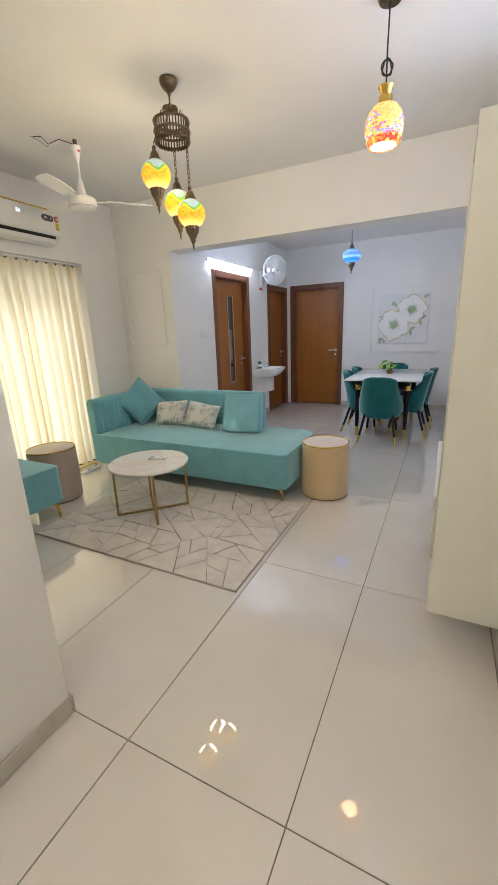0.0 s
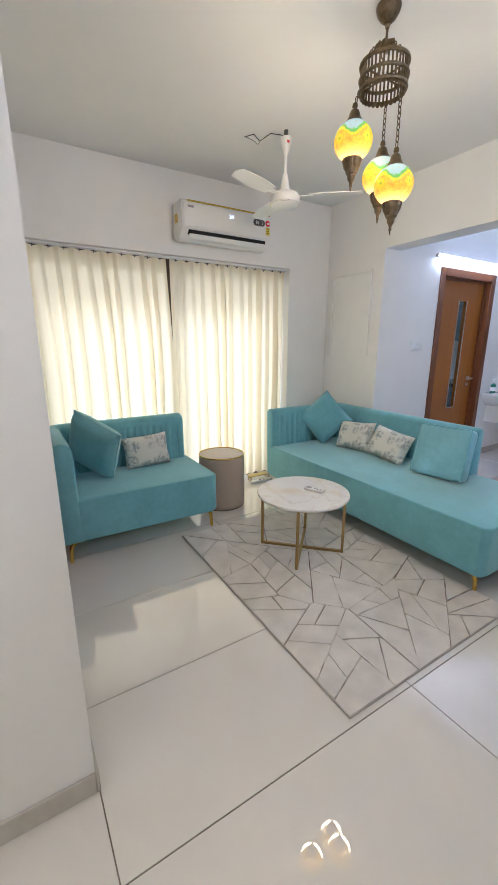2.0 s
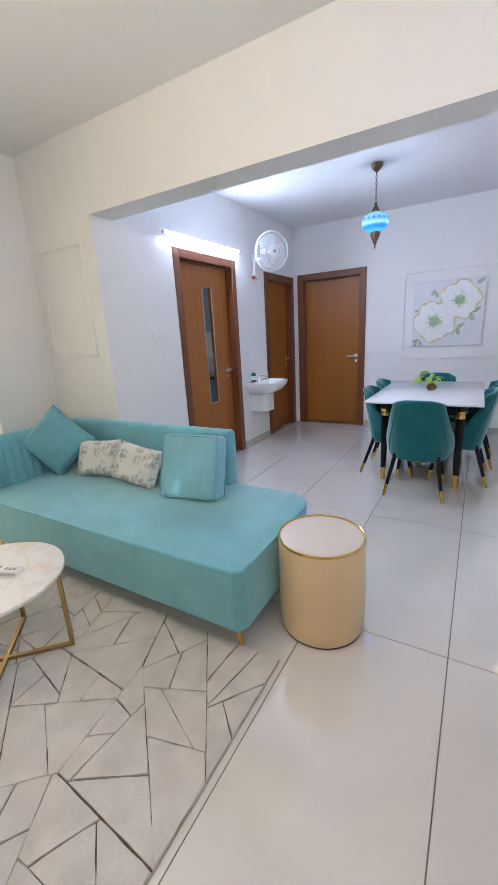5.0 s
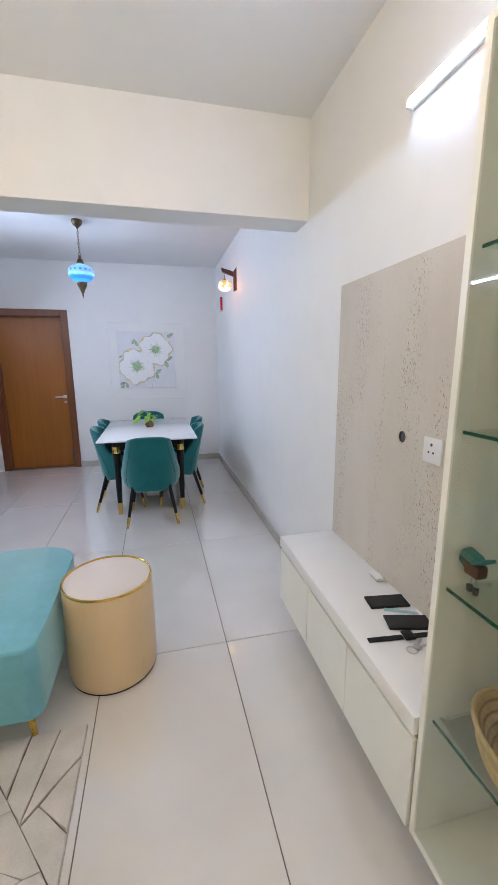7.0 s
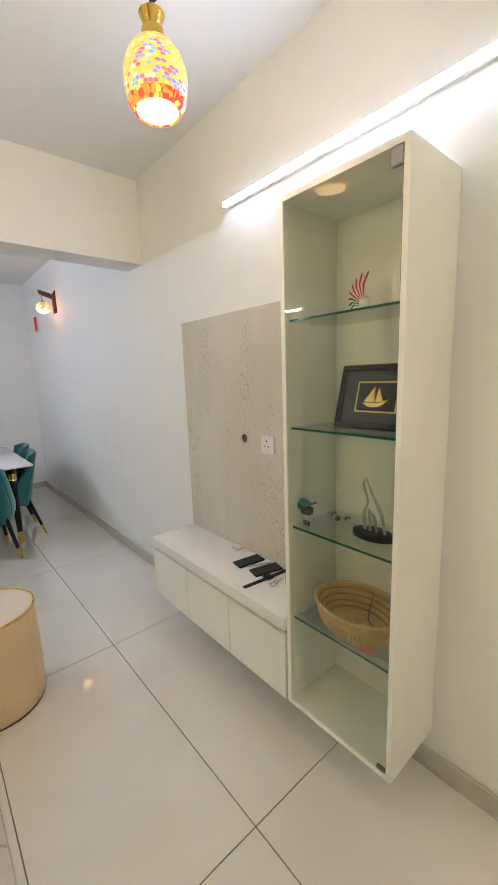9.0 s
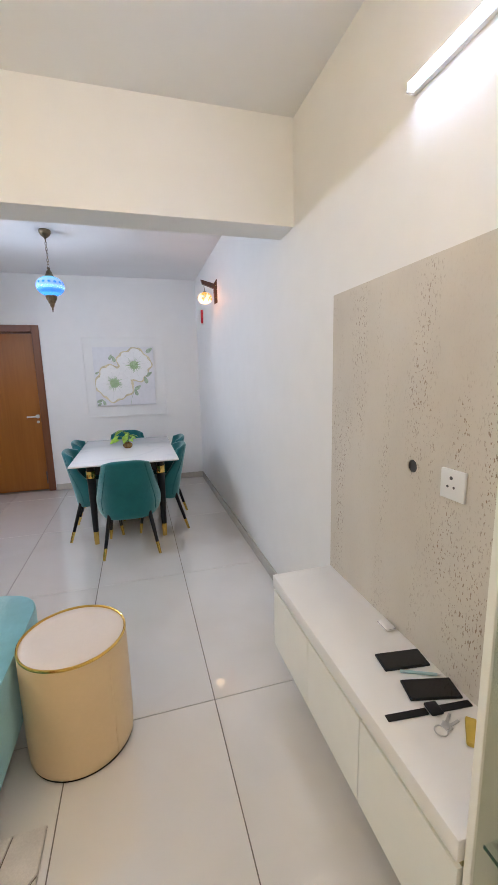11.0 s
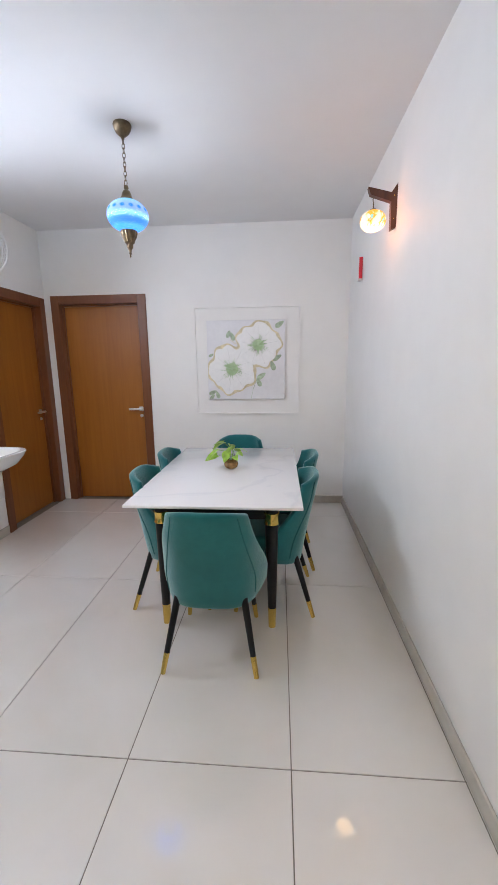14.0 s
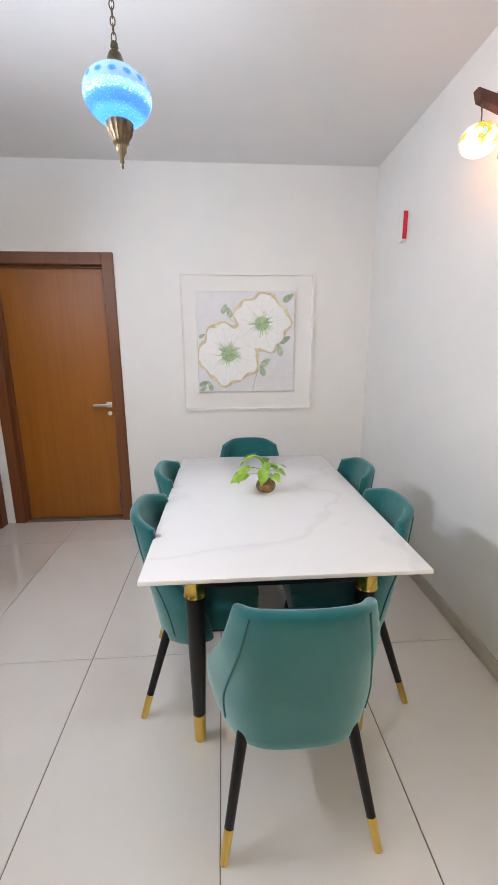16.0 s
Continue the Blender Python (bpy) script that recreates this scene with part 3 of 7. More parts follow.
def box(x0, x1, y0, y1, z0, z1, bevel=0.0, seg=2, bm=None):
    out = bm or bmesh.new()
    vs = [out.verts.new((x, y, z)) for x in (x0, x1) for y in (y0, y1) for z in (z0, z1)]
    fs = [out.faces.new([vs[i] for i in q]) for q in ((0, 1, 3, 2), (4, 6, 7, 5), (0, 4, 5, 1), (2, 3, 7, 6), (0, 2, 6, 4), (1, 5, 7, 3))]
    if bevel:
        es = {e for f in fs for e in f.edges}
        bmesh.ops.bevel(out, geom=list(es), offset=bevel, segments=seg, profile=0.5, affect="EDGES", clamp_overlap=True)
    return out


def lathe(profile, centre, seg=32, bm=None, flute=0, depth=0.0):
    """Turns (radius, z) pairs about the upright through centre."""
    out = bm or bmesh.new()
    cx, cy, cz = centre
    rings = []
    for r, z in profile:
        if r < 1e-5:
            rings.append([out.verts.new((cx, cy, cz + z))])
            continue
        ring = []
        for i in range(seg):
            a = 2 * math.pi * i / seg
            k = r * (1 + depth * math.cos(flute * a)) if flute else r
            ring.append(out.verts.new((cx + k * math.cos(a), cy + k * math.sin(a), cz + z)))
        rings.append(ring)
    for a, b in zip(rings, rings[1:]):
        for i in range(seg):
            j = (i + 1) % seg
            q = [a[i % len(a)], a[j % len(a)], b[j % len(b)], b[i % len(b)]]
            q = list(dict.fromkeys(q))
            if len(q) > 2:
                out.faces.new(q)
    return out


def tube(points, radius, seg=8, closed=False, bm=None):
    """A round rod along points; radius a number or one per point."""
    out = bm or bmesh.new()
    pts = [Vector(p) for p in points]
    n = len(pts)
    rads = radius if isinstance(radius, (list, tuple)) else [radius] * n
    rings, side = [], None
    for i, p in enumerate(pts):
        a = pts[i - 1] if i or closed else p
        b = pts[(i + 1) % n] if i < n - 1 or closed else p
        d = (b - a).normalized()
        if side is None:
            side = d.orthogonal().normalized()
        side = (side - d * side.dot(d)).normalized()
        up = d.cross(side)
        rings.append([out.verts.new(p + rads[i] * (side * math.cos(2 * math.pi * k / seg) + up * math.sin(2 * math.pi * k / seg))) for k in range(seg)])
    for a, b in zip(rings, rings[1:] + ([rings[0]] if closed else [])):
        for k in range(seg):
            out.faces.new((a[k], a[(k + 1) % seg], b[(k + 1) % seg], b[k]))
    if not closed:
        out.faces.new(rings[0][::-1])
        out.faces.new(rings[-1])
    return out


def prism(points, z0, z1, bevel=0.0, seg=2):
    """A plate with the outline points (x, y)."""
    bm = bmesh.new()
    lo = [bm.verts.new((x, y, z0)) for x, y in points]
    hi = [bm.verts.new((x, y, z1)) for x, y in points]
    n = len(points)
    bm.faces.new(lo[::-1])
    top = bm.faces.new(hi)
    for i in range(n):
        bm.faces.new((lo[i], lo[(i + 1) % n], hi[(i + 1) % n], hi[i]))
    if bevel:
        bmesh.ops.bevel(bm, geom=list(top.edges), offset=bevel, segments=seg, profile=0.5, affect="EDGES", clamp_overlap=True)
    return bm


def moved(bm, m):
    bm.transform(m)
    return bm


def pillow(w, h, thick, n=18, pinch=0.06, wrinkle=0.004):
    """A stuffed cushion in the x-z plane, centred, its two faces bulging along y."""
    bm = bmesh.new()
    grid = {}
    for side in (-1, 1):
        for i in range(n + 1):
            for j in range(n + 1):
                u, v = 2 * i / n - 1, 2 * j / n - 1
                edge = i in (0, n) or j in (0, n)
                if edge and side == 1:
                    grid[side, i, j] = grid[-1, i, j]
                    continue
                x = u * (1 - pinch * (1 - abs(v) ** 2.0) * abs(u) ** 3) * w / 2
                z = v * (1 - pinch * (1 - abs(u) ** 2.0) * abs(v) ** 3) * h / 2
                t = max(0.0, (1 - u ** 4) * (1 - v ** 4)) ** 0.45
                y = side * thick / 2 * t + wrinkle * noise.noise(Vector((x * 14, z * 14, side * 5.0))) * t
                grid[side, i, j] = bm.verts.new((x, y, z))
    for side in (-1, 1):
        for i in range(n):
            for j in range(n):
                q = [grid[side, i, j], grid[side, i + 1, j], grid[side, i + 1, j + 1], grid[side, i, j + 1]]
                bm.faces.new(q if side == -1 else q[::-1])
    return bm


def writing(name, text, size, m, material, parent, label=""):
    """Letters in the built-in font, turned into a thin mesh."""
    data = bpy.data.curves.new(name, "FONT")
    data.body, data.size, data.extrude = text, size, 0.0008
    data.align_x, data.align_y = "CENTER", "CENTER"
    tmp = bpy.data.objects.new(name, data)
    scene.collection.objects.link(tmp)
    mesh = bpy.data.meshes.new_from_object(tmp.evaluated_get(bpy.context.evaluated_depsgraph_get()))
    bpy.data.objects.remove(tmp)
    bm = bmesh.new()
    bm.from_mesh(mesh)
    bpy.data.meshes.remove(mesh)
    bm.transform(m)
    return part(name, bm, material, parent, label)

# ---- structure ----
H = 2.73
WEST, EAST, NORTH, SOUTH, MID = -3.435, 0.317, 7.095, 0.69, 3.628
DINING_WEST, HALL_WEST, HALL_END = -2.705, -1.18, -1.7
BEAM_Z = 2.219

floor_bed = setting("floor", box(WEST - 0.30, EAST + 0.2, HALL_END - 0.2, NORTH + 0.2, -0.12, -0.0035), GROUT, "glossy ivory vitrified tile floor with thin dark joints", "floor")
bm = box(WEST - 0.30, EAST + 0.2, HALL_END - 0.2, NORTH + 0.2, H, H + 0.12)
setting("ceiling", bm, CEIL, "smooth white painted ceiling", "ceiling")
setting("wall_east", box(EAST, EAST + 0.2, HALL_END, NORTH, 0, H), PAINT, "plain white painted wall behind the television unit", "wall")


def notched(a0, a1, holes, at):
    """A wall in one piece, with openings that start at the floor."""
    m = bmesh.new()
    pts = [(a0, 0)]
    for h0, h1, top in holes:
        pts += [(h0, 0), (h0, top), (h1, top), (h1, 0)]
    pts += [(a1, 0), (a1, H), (a0, H)]
    sides = [[m.verts.new(at(a, z, k)) for a, z in pts] for k in (0, 1)]
    m.faces.new(sides[0])
    m.faces.new(sides[1][::-1])
    for i in range(len(pts)):
        j = (i + 1) % len(pts)
        m.faces.new((sides[0][i], sides[0][j], sides[1][j], sides[1][i]))
    bmesh.ops.recalc_face_normals(m, faces=m.faces)
    return m


# back wall with the doorway of the closed door
D3 = (-2.595, -1.70, 2.085)
bm = notched(DINING_WEST - 0.2, EAST + 0.2, [D3], lambda a, z, k: (a, NORTH + 0.2 * k, z))
setting("wall_north", bm, PAINT, "white dining wall with a doorway", "wall")
# dining west wall with two doorways
D1 = (4.51, 5.46, 2.10)
D2 = (6.225, 7.035, 2.06)
bm = notched(MID + 0.2, NORTH, [D1, D2], lambda a, z, k: (DINING_WEST - 0.2 * k, a, z))
setting("wall_dining_west", bm, PAINT, "white dining wall with two doorways", "wall")
setting("wall_return", box(WEST, DINING_WEST, MID, MID + 0.2, 0, H), PAINT, "short white wall beside the wide opening", "wall")
setting("beam", box(DINING_WEST, EAST, MID, MID + 0.206, BEAM_Z, H), PAINT, "white painted beam over the wide opening", "beam")
# window wall
WIN = (0.72, 3.118, 2.107)
bm = notched(SOUTH - 0.2, MID + 0.2, [WIN], lambda a, z, k: (WEST - 0.24 * k, a, z))
setting("wall_west", bm, PAINT, "white wall with a wide curtained balcony opening", "wall")
# south wall with a doorway, and the hall wall
DS = (-2.90, -1.99, 2.10)
bm = notched(WEST, HALL_WEST, [DS], lambda a, z, k: (a, SOUTH - 0.2 * k, z))
setting("wall_south", bm, PAINT, "white wall with a doorway beside the small sofa", "wall")
setting("wall_hall", box(HALL_WEST - 0.2, HALL_WEST, HALL_END, SOUTH - 0.2, 0, H), PAINT, "plain white hall wall", "wall")
setting("wall_entry", box(HALL_WEST - 0.2, EAST + 0.2, HALL_END - 0.2, HALL_END, 0, H), PAINT, "plain white wall closing the hall", "wall")

# skirting
def skirting(name, x0, x1, y0, y1):
    setting(name, box(x0, x1, y0, y1, 0, 0.078, 0.003, 1), SKIRT, "low grey-beige tile skirting", "skirting")


K = 0.011
skirting("baseboard_east", EAST - K, EAST, HALL_END, NORTH)
skirting("baseboard_north", -1.655, EAST - K, NORTH - K, NORTH)
skirting("baseboard_dining_a", DINING_WEST, DINING_WEST + K, MID + 0.0, 4.495)
skirting("baseboard_dining_b", DINING_WEST, DINING_WEST + K, 5.53, 6.18)
skirting("baseboard_return", WEST, DINING_WEST + K, MID - K, MID)
skirting("baseboard_window", WEST, WEST + K, WIN[1], MID - K)
skirting("baseboard_south", -1.945, HALL_WEST + K, SOUTH, SOUTH + K)
skirting("baseboard_hall", HALL_WEST, HALL_WEST + K, HALL_END, SOUTH)

# thin mouldings that frame blank panels on the walls
def moulding(name, x0, x1, z0, z1, y, w=0.018, d=0.019):
    m = bmesh.new()
    for a in ((x0, x1, z1 - w, z1), (x0, x1, z0, z0 + w), (x0, x0 + w, z0 + w, z1 - w), (x1 - w, x1, z0 + w, z1 - w)):
        box(a[0], a[1], y - d, y, a[2], a[3], bm=m)
    setting(name, m, PAINT, "thin white moulding that frames a blank wall panel", "moulding")


moulding("trim_panel", -3.345, -2.825, 1.268, 2.066, MID)
moulding("trim_picture_panel", -1.19, -0.137, 0.938, 1.992, NORTH)

# room behind the glazed door, and plain backs behind the other doorways
bm = box(-4.7, -4.6, 3.84, 6.1, 0, 1.1)
box(-4.7, -4.6, 3.84, 6.1, 2.0, 2.73, bm=bm)
box(-4.7, -4.6, 3.84, 4.4, 1.1, 2.0, bm=bm)
box(-4.7, -4.6, 5.4, 6.1, 1.1, 2.0, bm=bm)
box(-4.6, -2.92, 3.84, 3.94, 0, 2.73, bm=bm)
box(-4.6, -2.92, 6.0, 6.1, 0, 2.73, bm=bm)
setting("wall_kitchen", bm, KWALL, "pale tiled kitchen walls seen through the door glass", "wall")
setting("floor_kitchen", box(-4.7, -2.92, 3.84, 6.1, -0.1, 0.0), SKIRT, "kitchen floor", "floor")
setting("ceiling_kitchen", box(-4.7, -2.92, 3.84, 6.1, 2.73, 2.83), CEIL, "kitchen ceiling", "ceiling")
ground = setting("ground", box(-60, 60, -60, 60, -3.4, -3.2), SKIRT, "ground far below the balcony", "ground")
balcony = setting("floor_balcony", box(-5.0, WEST - 0.30, 0.2, 3.5, -0.12, -0.01), SKIRT, "balcony floor beyond the curtains", "floor")

# ---- doors ----
def door(name, x0, x1, top, depth, wall, frame_w, m, label, glazed=False, handle_x=None, category="door"):
    """A flush door in its frame. Local x runs along the wall, the room is on the -y side."""
    d = new(name)
    d.matrix_basis = m
    tagged(d, label, category, kind="structure")
    W = place_of(d)
    fr = bmesh.new()
    box(x0, x0 + frame_w, -0.014, 0.13, 0, top, 0.004, 1, bm=fr)
    box(x1 - frame_w, x1, -0.014, 0.13, 0, top, 0.004, 1, bm=fr)
    box(x0 + frame_w, x1 - frame_w, -0.014, 0.13, top - frame_w, top, 0.004, 1, bm=fr)
    part("door_frame", moved(fr, W), FRAMEWOOD, d)
    st = bmesh.new()
    a, b, t = x0 + frame_w, x1 - frame_w, top - frame_w
    box(a, a + 0.014, 0.048, 0.07, 0, t, bm=st)
    box(b - 0.014, b, 0.048, 0.07, 0, t, bm=st)
    box(a + 0.014, b - 0.014, 0.048, 0.07, t - 0.014, t, bm=st)
    part("door_stop", moved(st, W), FRAMEWOOD, d)
    lf = bmesh.new()
    if glazed:
        g0, g1, gz0, gz1 = glazed
        box(a + 0.003, g0, 0.072, 0.108, 0.006, t - 0.003, bm=lf)
        box(g1, b - 0.003, 0.072, 0.108, 0.006, t - 0.003, bm=lf)
        box(g0, g1, 0.072, 0.108, 0.006, gz0, bm=lf)
        box(g0, g1, 0.072, 0.108, gz1, t - 0.003, bm=lf)
    else:
        box(a + 0.003, b - 0.003, 0.072, 0.108, 0.006, t - 0.003, 0.002, 1, bm=lf)
    leaf = part("door_leaf", moved(lf, W), DOORWOOD, d)
    if glazed:
        p = part("pane", moved(box(g0, g1, 0.087, 0.091, gz0, gz1), W), CLEAR, leaf, "narrow clear glass pane")
        p.visible_shadow = False
        bd = bmesh.new()
        box(g0 - 0.006, g0 + 0.004, 0.066, 0.073, gz0, gz1, bm=bd)
        box(g1 - 0.004, g1 + 0.006, 0.066, 0.073, gz0, gz1, bm=bd)
        box(g0 + 0.004, g1 - 0.004, 0.066, 0.073, gz0 - 0.006, gz0 + 0.004, bm=bd)
        part("glazing_bead", moved(bd, W), STEEL, leaf)
    if handle_x is not None:
        s = 1 if handle_x < (x0 + x1) / 2 else -1
        hb = box(handle_x - 0.022, handle_x + 0.022, 0.062, 0.072, 0.965, 1.01, 0.004)
        tube([(handle_x, 0.066, 0.988), (handle_x, 0.022, 0.988)], 0.008, 10, bm=hb)
        box(handle_x - 0.012 if s > 0 else handle_x - 0.115, handle_x + 0.115 if s > 0 else handle_x + 0.012, 0.010, 0.026, 0.978, 0.998, 0.004, bm=hb)
        part("door_handle", moved(hb, W), STEEL, leaf, "satin steel lever handle")
        kb = lathe([(0, 0.0), (0.017, 0.0), (0.017, 0.008), (0.012, 0.010), (0, 0.010)], (0, 0, 0), 20)
        part("keyhole", moved(kb, W @ Matrix.Translation((handle_x, 0.072, 0.915)) @ pose(0, 0, 0, 90)), STEEL, leaf)
    return d


door("door_1", 4.47, 5.50, 2.14, 0, 0, 0.08, pose(DINING_WEST, 0, 0, 0, 0, 90), "brown wooden door with a narrow glass strip, closed", glazed=(4.965, 5.115, 0.66, 1.85), handle_x=5.33)
door("door_2", 6.185, 7.075, 2.10, 0, 0, 0.085, pose(DINING_WEST, 0, 0, 0, 0, 90), "plain brown wooden door in a dark frame, closed", handle_x=6.93)
d3 = door("door_3", -2.635, -1.66, 2.125, 0, 0, 0.085, pose(0, NORTH, 0), "plain brown wooden door with a steel lever, closed", handle_x=-1.80)
bm = box(-1.775, -1.76, NORTH + 0.055, NORTH + 0.07, 0.13, 0.25, 0.003)
tube([(-1.767, NORTH + 0.06, 0.13), (-1.767, NORTH + 0.045, 0.09)], 0.006, 8, bm=bm)
part("door_stopper", bm, GREYPL, d3, "small dark flip-down door stopper")
door("door_4", 1.945, 2.945, 2.14, 0, 0, 0.085, pose(0, SOUTH, 0, 0, 0, 180), "brown wooden door in a dark frame beside the sofa, closed", handle_x=2.78)
# dark plain fills behind closed doors
for nm, q in (("wall_fill_a", (D3[0] - 0.05, D3[1] + 0.05, NORTH + 0.2, NORTH + 0.25)), ("wall_fill_c", (DS[0] - 0.05, DS[1] + 0.05, SOUTH - 0.25, SOUTH - 0.2))):
    setting(nm, box(*q, 0, H), PAINT, "plain wall behind a closed door", "wall")
setting("wall_fill_b", box(DINING_WEST - 0.25, DINING_WEST - 0.2, D2[0] - 0.05, NORTH, 0, H), PAINT, "plain wall behind a closed door", "wall")

# ---- balcony opening: window, track, curtains ----
win = tagged(new("window_1"), "brown aluminium sliding balcony window behind cream curtains", "window", kind="structure")
win.matrix_basis = pose(WEST - 0.2, 1.92, 0)
fr = bmesh.new()
for y0, y1, z0, z1 in ((WIN[0], WIN[0] + 0.05, 0, WIN[2]), (WIN[1] - 0.05, WIN[1], 0, WIN[2]), (WIN[0] + 0.05, WIN[1] - 0.05, WIN[2] - 0.05, WIN[2]), (WIN[0] + 0.05, WIN[1] - 0.05, 0.0, 0.04), (1.89, 1.95, 0.04, WIN[2] - 0.05)):
    box(WEST - 0.19, WEST - 0.14, y0, y1, z0, z1, bm=fr)
part("window_frame", fr, ALU, win)
for y0, y1 in ((WIN[0] + 0.05, 1.89), (1.95, WIN[1] - 0.05)):
    p = part("pane", box(WEST - 0.17, WEST - 0.164, y0, y1, 0.04, WIN[2] - 0.05), CLEAR, win)
    p.visible_shadow = False

track = single("curtain_track", box(WEST - 0.085, WEST - 0.035, WIN[0] + 0.005, WIN[1] - 0.005, 2.088, 2.1045, 0.002, 1), PLASTIC, "thin white curtain track under the lintel", "curtain track")


def curtain(y0, y1, folds, seed, label, over=False):
    """A pleated sheet: tight pinched folds at the heading that soften downwards."""
    rnd = random.Random(seed)
    bm = bmesh.new()
    n, rows = folds * 14, 16
    shift = [rnd.uniform(-0.42, 0.42) for _ in range(folds + 2)]
    amp = [rnd.uniform(0.5, 1.3) for _ in range(folds + 2)]
    grid = []
    for j in range(rows + 1):
        v = j / rows
        z = 0.028 + (2.078 - 0.028) * v
        line = []
        for i in range(n + 1):
            u = i / n
            k = u * folds
            c = min(folds, int(k))
            f = k - c
            s = shift[c] * (1 - f) + shift[c + 1] * f
            a = amp[c] * (1 - f) + amp[c + 1] * f
            ph = 2 * math.pi * (k + s * (1 - v) ** 0.7)
            depth = 0.027 * a * ((0.75 + 0.45 * (1 - v)) if v < 0.93 else (0.75 - 0.35 * (v - 0.93) / 0.07))
            wave = math.sin(ph) + 0.28 * math.sin(2 * ph + 1.3 * s) + 0.10 * math.sin(3 * ph)
            x = WEST - 0.075 + depth * wave + 0.006 * noise.noise(Vector((u * 9, v * 4, seed)))
            y = y0 + (y1 - y0) * u + (0.028 * u * min(1, 3 * (1 - v)) if over else 0) + 0.010 * math.cos(ph) * (1 - v) + 0.012 * (1 - v) * noise.noise(Vector((u * 5, v * 2, seed + 7)))
            if v > 0.999:
                z += 0.010 * (0.5 + 0.5 * math.cos(2 * math.pi * k * 1.0))
            line.append(bm.verts.new((x, y, z)))
            z = 0.028 + (2.078 - 0.028) * v
        grid.append(line)
    for j in range(rows):
        for i in range(n):
            bm.faces.new((grid[j][i], grid[j][i + 1], grid[j + 1][i + 1], grid[j + 1][i]))
    c = thing("curtain", (WEST - 0.075, (y0 + y1) / 2, 0.028), label, "curtain", "curtains at the balcony")
    part("cloth", bm, CURTAIN, c)
    for i in range(folds):
        y = y0 + (y1 - y0) * (i + 0.5) / folds
        part("curtain_hook", tube([(WEST - 0.07, y, 2.07), (WEST - 0.055, y, 2.078), (WEST - 0.058, y, 2.090)], 0.003, 6), GREYPL, c)


curtain(WIN[0] + 0.004, 1.872, 11, 3, "cream pleated curtain, drawn and lit from behind", True)
curtain(1.905, WIN[1] - 0.012, 12, 8, "cream pleated curtain, drawn, beside the other curtain")

# ---- wall-mounted things in the living room ----
def air_conditioner():
    y0, y1, z0, z1, xf = 1.89, 2.72, 2.192, 2.470, WEST + 0.205
    t = thing("air_conditioner", (WEST, (y0 + y1) / 2, z0), "white split air conditioner mounted on the wall above curtains", "air conditioner")
    bm = bmesh.new()
    prof = [(WEST, z0 + 0.03), (WEST + 0.05, z0), (WEST + 0.135, z0 + 0.004), (WEST + 0.175, z0 + 0.045), (xf, z0 + 0.075), (xf + 0.004, z1 - 0.06), (xf - 0.004, z1 - 0.015), (xf - 0.03, z1), (WEST, z1)]
    ends = [[bm.verts.new((x, y, z)) for x, z in prof] for y in (y0, y1)]
    n = len(prof)
    for i in range(n):
        bm.faces.new((ends[0][i], ends[0][(i + 1) % n], ends[1][(i + 1) % n], ends[1][i]))
    bm.faces.new(ends[0][::-1])
    bm.faces.new(ends[1])
    bmesh.ops.bevel(bm, geom=[e for e in bm.edges if len({v.co.y for v in e.verts}) == 1], offset=0.008, segments=2, affect="EDGES")
    bmesh.ops.recalc_face_normals(bm, faces=bm.faces)
    part("body", bm, PLASTIC, t)
    part("front_panel", box(xf + 0.0005, xf + 0.009, y0 + 0.012, y1 - 0.012, z0 + 0.085, z1 - 0.03, 0.004, 2), PLASTIC, t)
    part("gold_strip", box(xf - 0.02, xf + 0.004, y0 + 0.05, y1 - 0.012, z1 - 0.017, z1 - 0.006, 0.002, 1), YELLOW, t, "pale gold trim strip")
    part("outlet", box(WEST + 0.10, xf - 0.006, y0 + 0.055, y1 - 0.055, z0 + 0.034, z0 + 0.066, 0.004, 1), BLACK, t, "dark air outlet slot")
    sw = moved(box(-0.004, 0.004, y0 + 0.06, y1 - 0.06, -0.018, 0.018, 0.002, 1), Matrix.Translation((xf - 0.016, 0, z0 + 0.022)) @ pose(0, 0, 0, 0, 28, 0))
    part("louvre", sw, PLASTIC, t, "white swing louvre")
    face = Matrix.Translation((xf + 0.0102, 0, 0)) @ Matrix(((0, 0, 1, 0), (1, 0, 0, 0), (0, 1, 0, 0), (0, 0, 0, 1)))
    badge = part("sticker", prism_badge(xf + 0.0092, 2.59, 2.388, 0.058, 0.026), GREYPL, t, "dark rounded sticker with white digits")
    writing("digits", "10", 0.036, Matrix.Translation((0, 2.571, 2.388)) @ face, PLASTIC, badge)
    writing("digits", "5", 0.034, Matrix.Translation((0, 2.623, 2.388)) @ face, PLASTIC, badge)
    disc = moved(lathe([(0, 0), (0.024, 0), (0.024, 0.0012), (0, 0.0012)], (0, 0, 0), 24), Matrix.Translation((xf + 0.0092, 2.678, 2.392)) @ pose(0, 0, 0, 0, 90, 0))
    part("round_sticker", disc, RED, t, "round red and white sticker")
    part("round_sticker_white", box(xf + 0.0105, xf + 0.0112, 2.671, 2.697, 2.386, 2.398), PLASTIC, t)
    lab = part("energy_label", box(xf + 0.0092, xf + 0.0101, 2.661, 2.699, 2.300, 2.362), YELLOWLABEL, t, "yellow energy label")
    for i in range(3):
        part("bar", box(xf + 0.0103, xf + 0.0108, 2.667, 2.693, 2.348 - 0.018 * i, 2.354 - 0.018 * i), GREYPL, lab)
    writing("display", "24", 0.042, Matrix.Translation((0, 2.32, 2.392)) @ face, DIGIT, t, "lit pale blue digits")
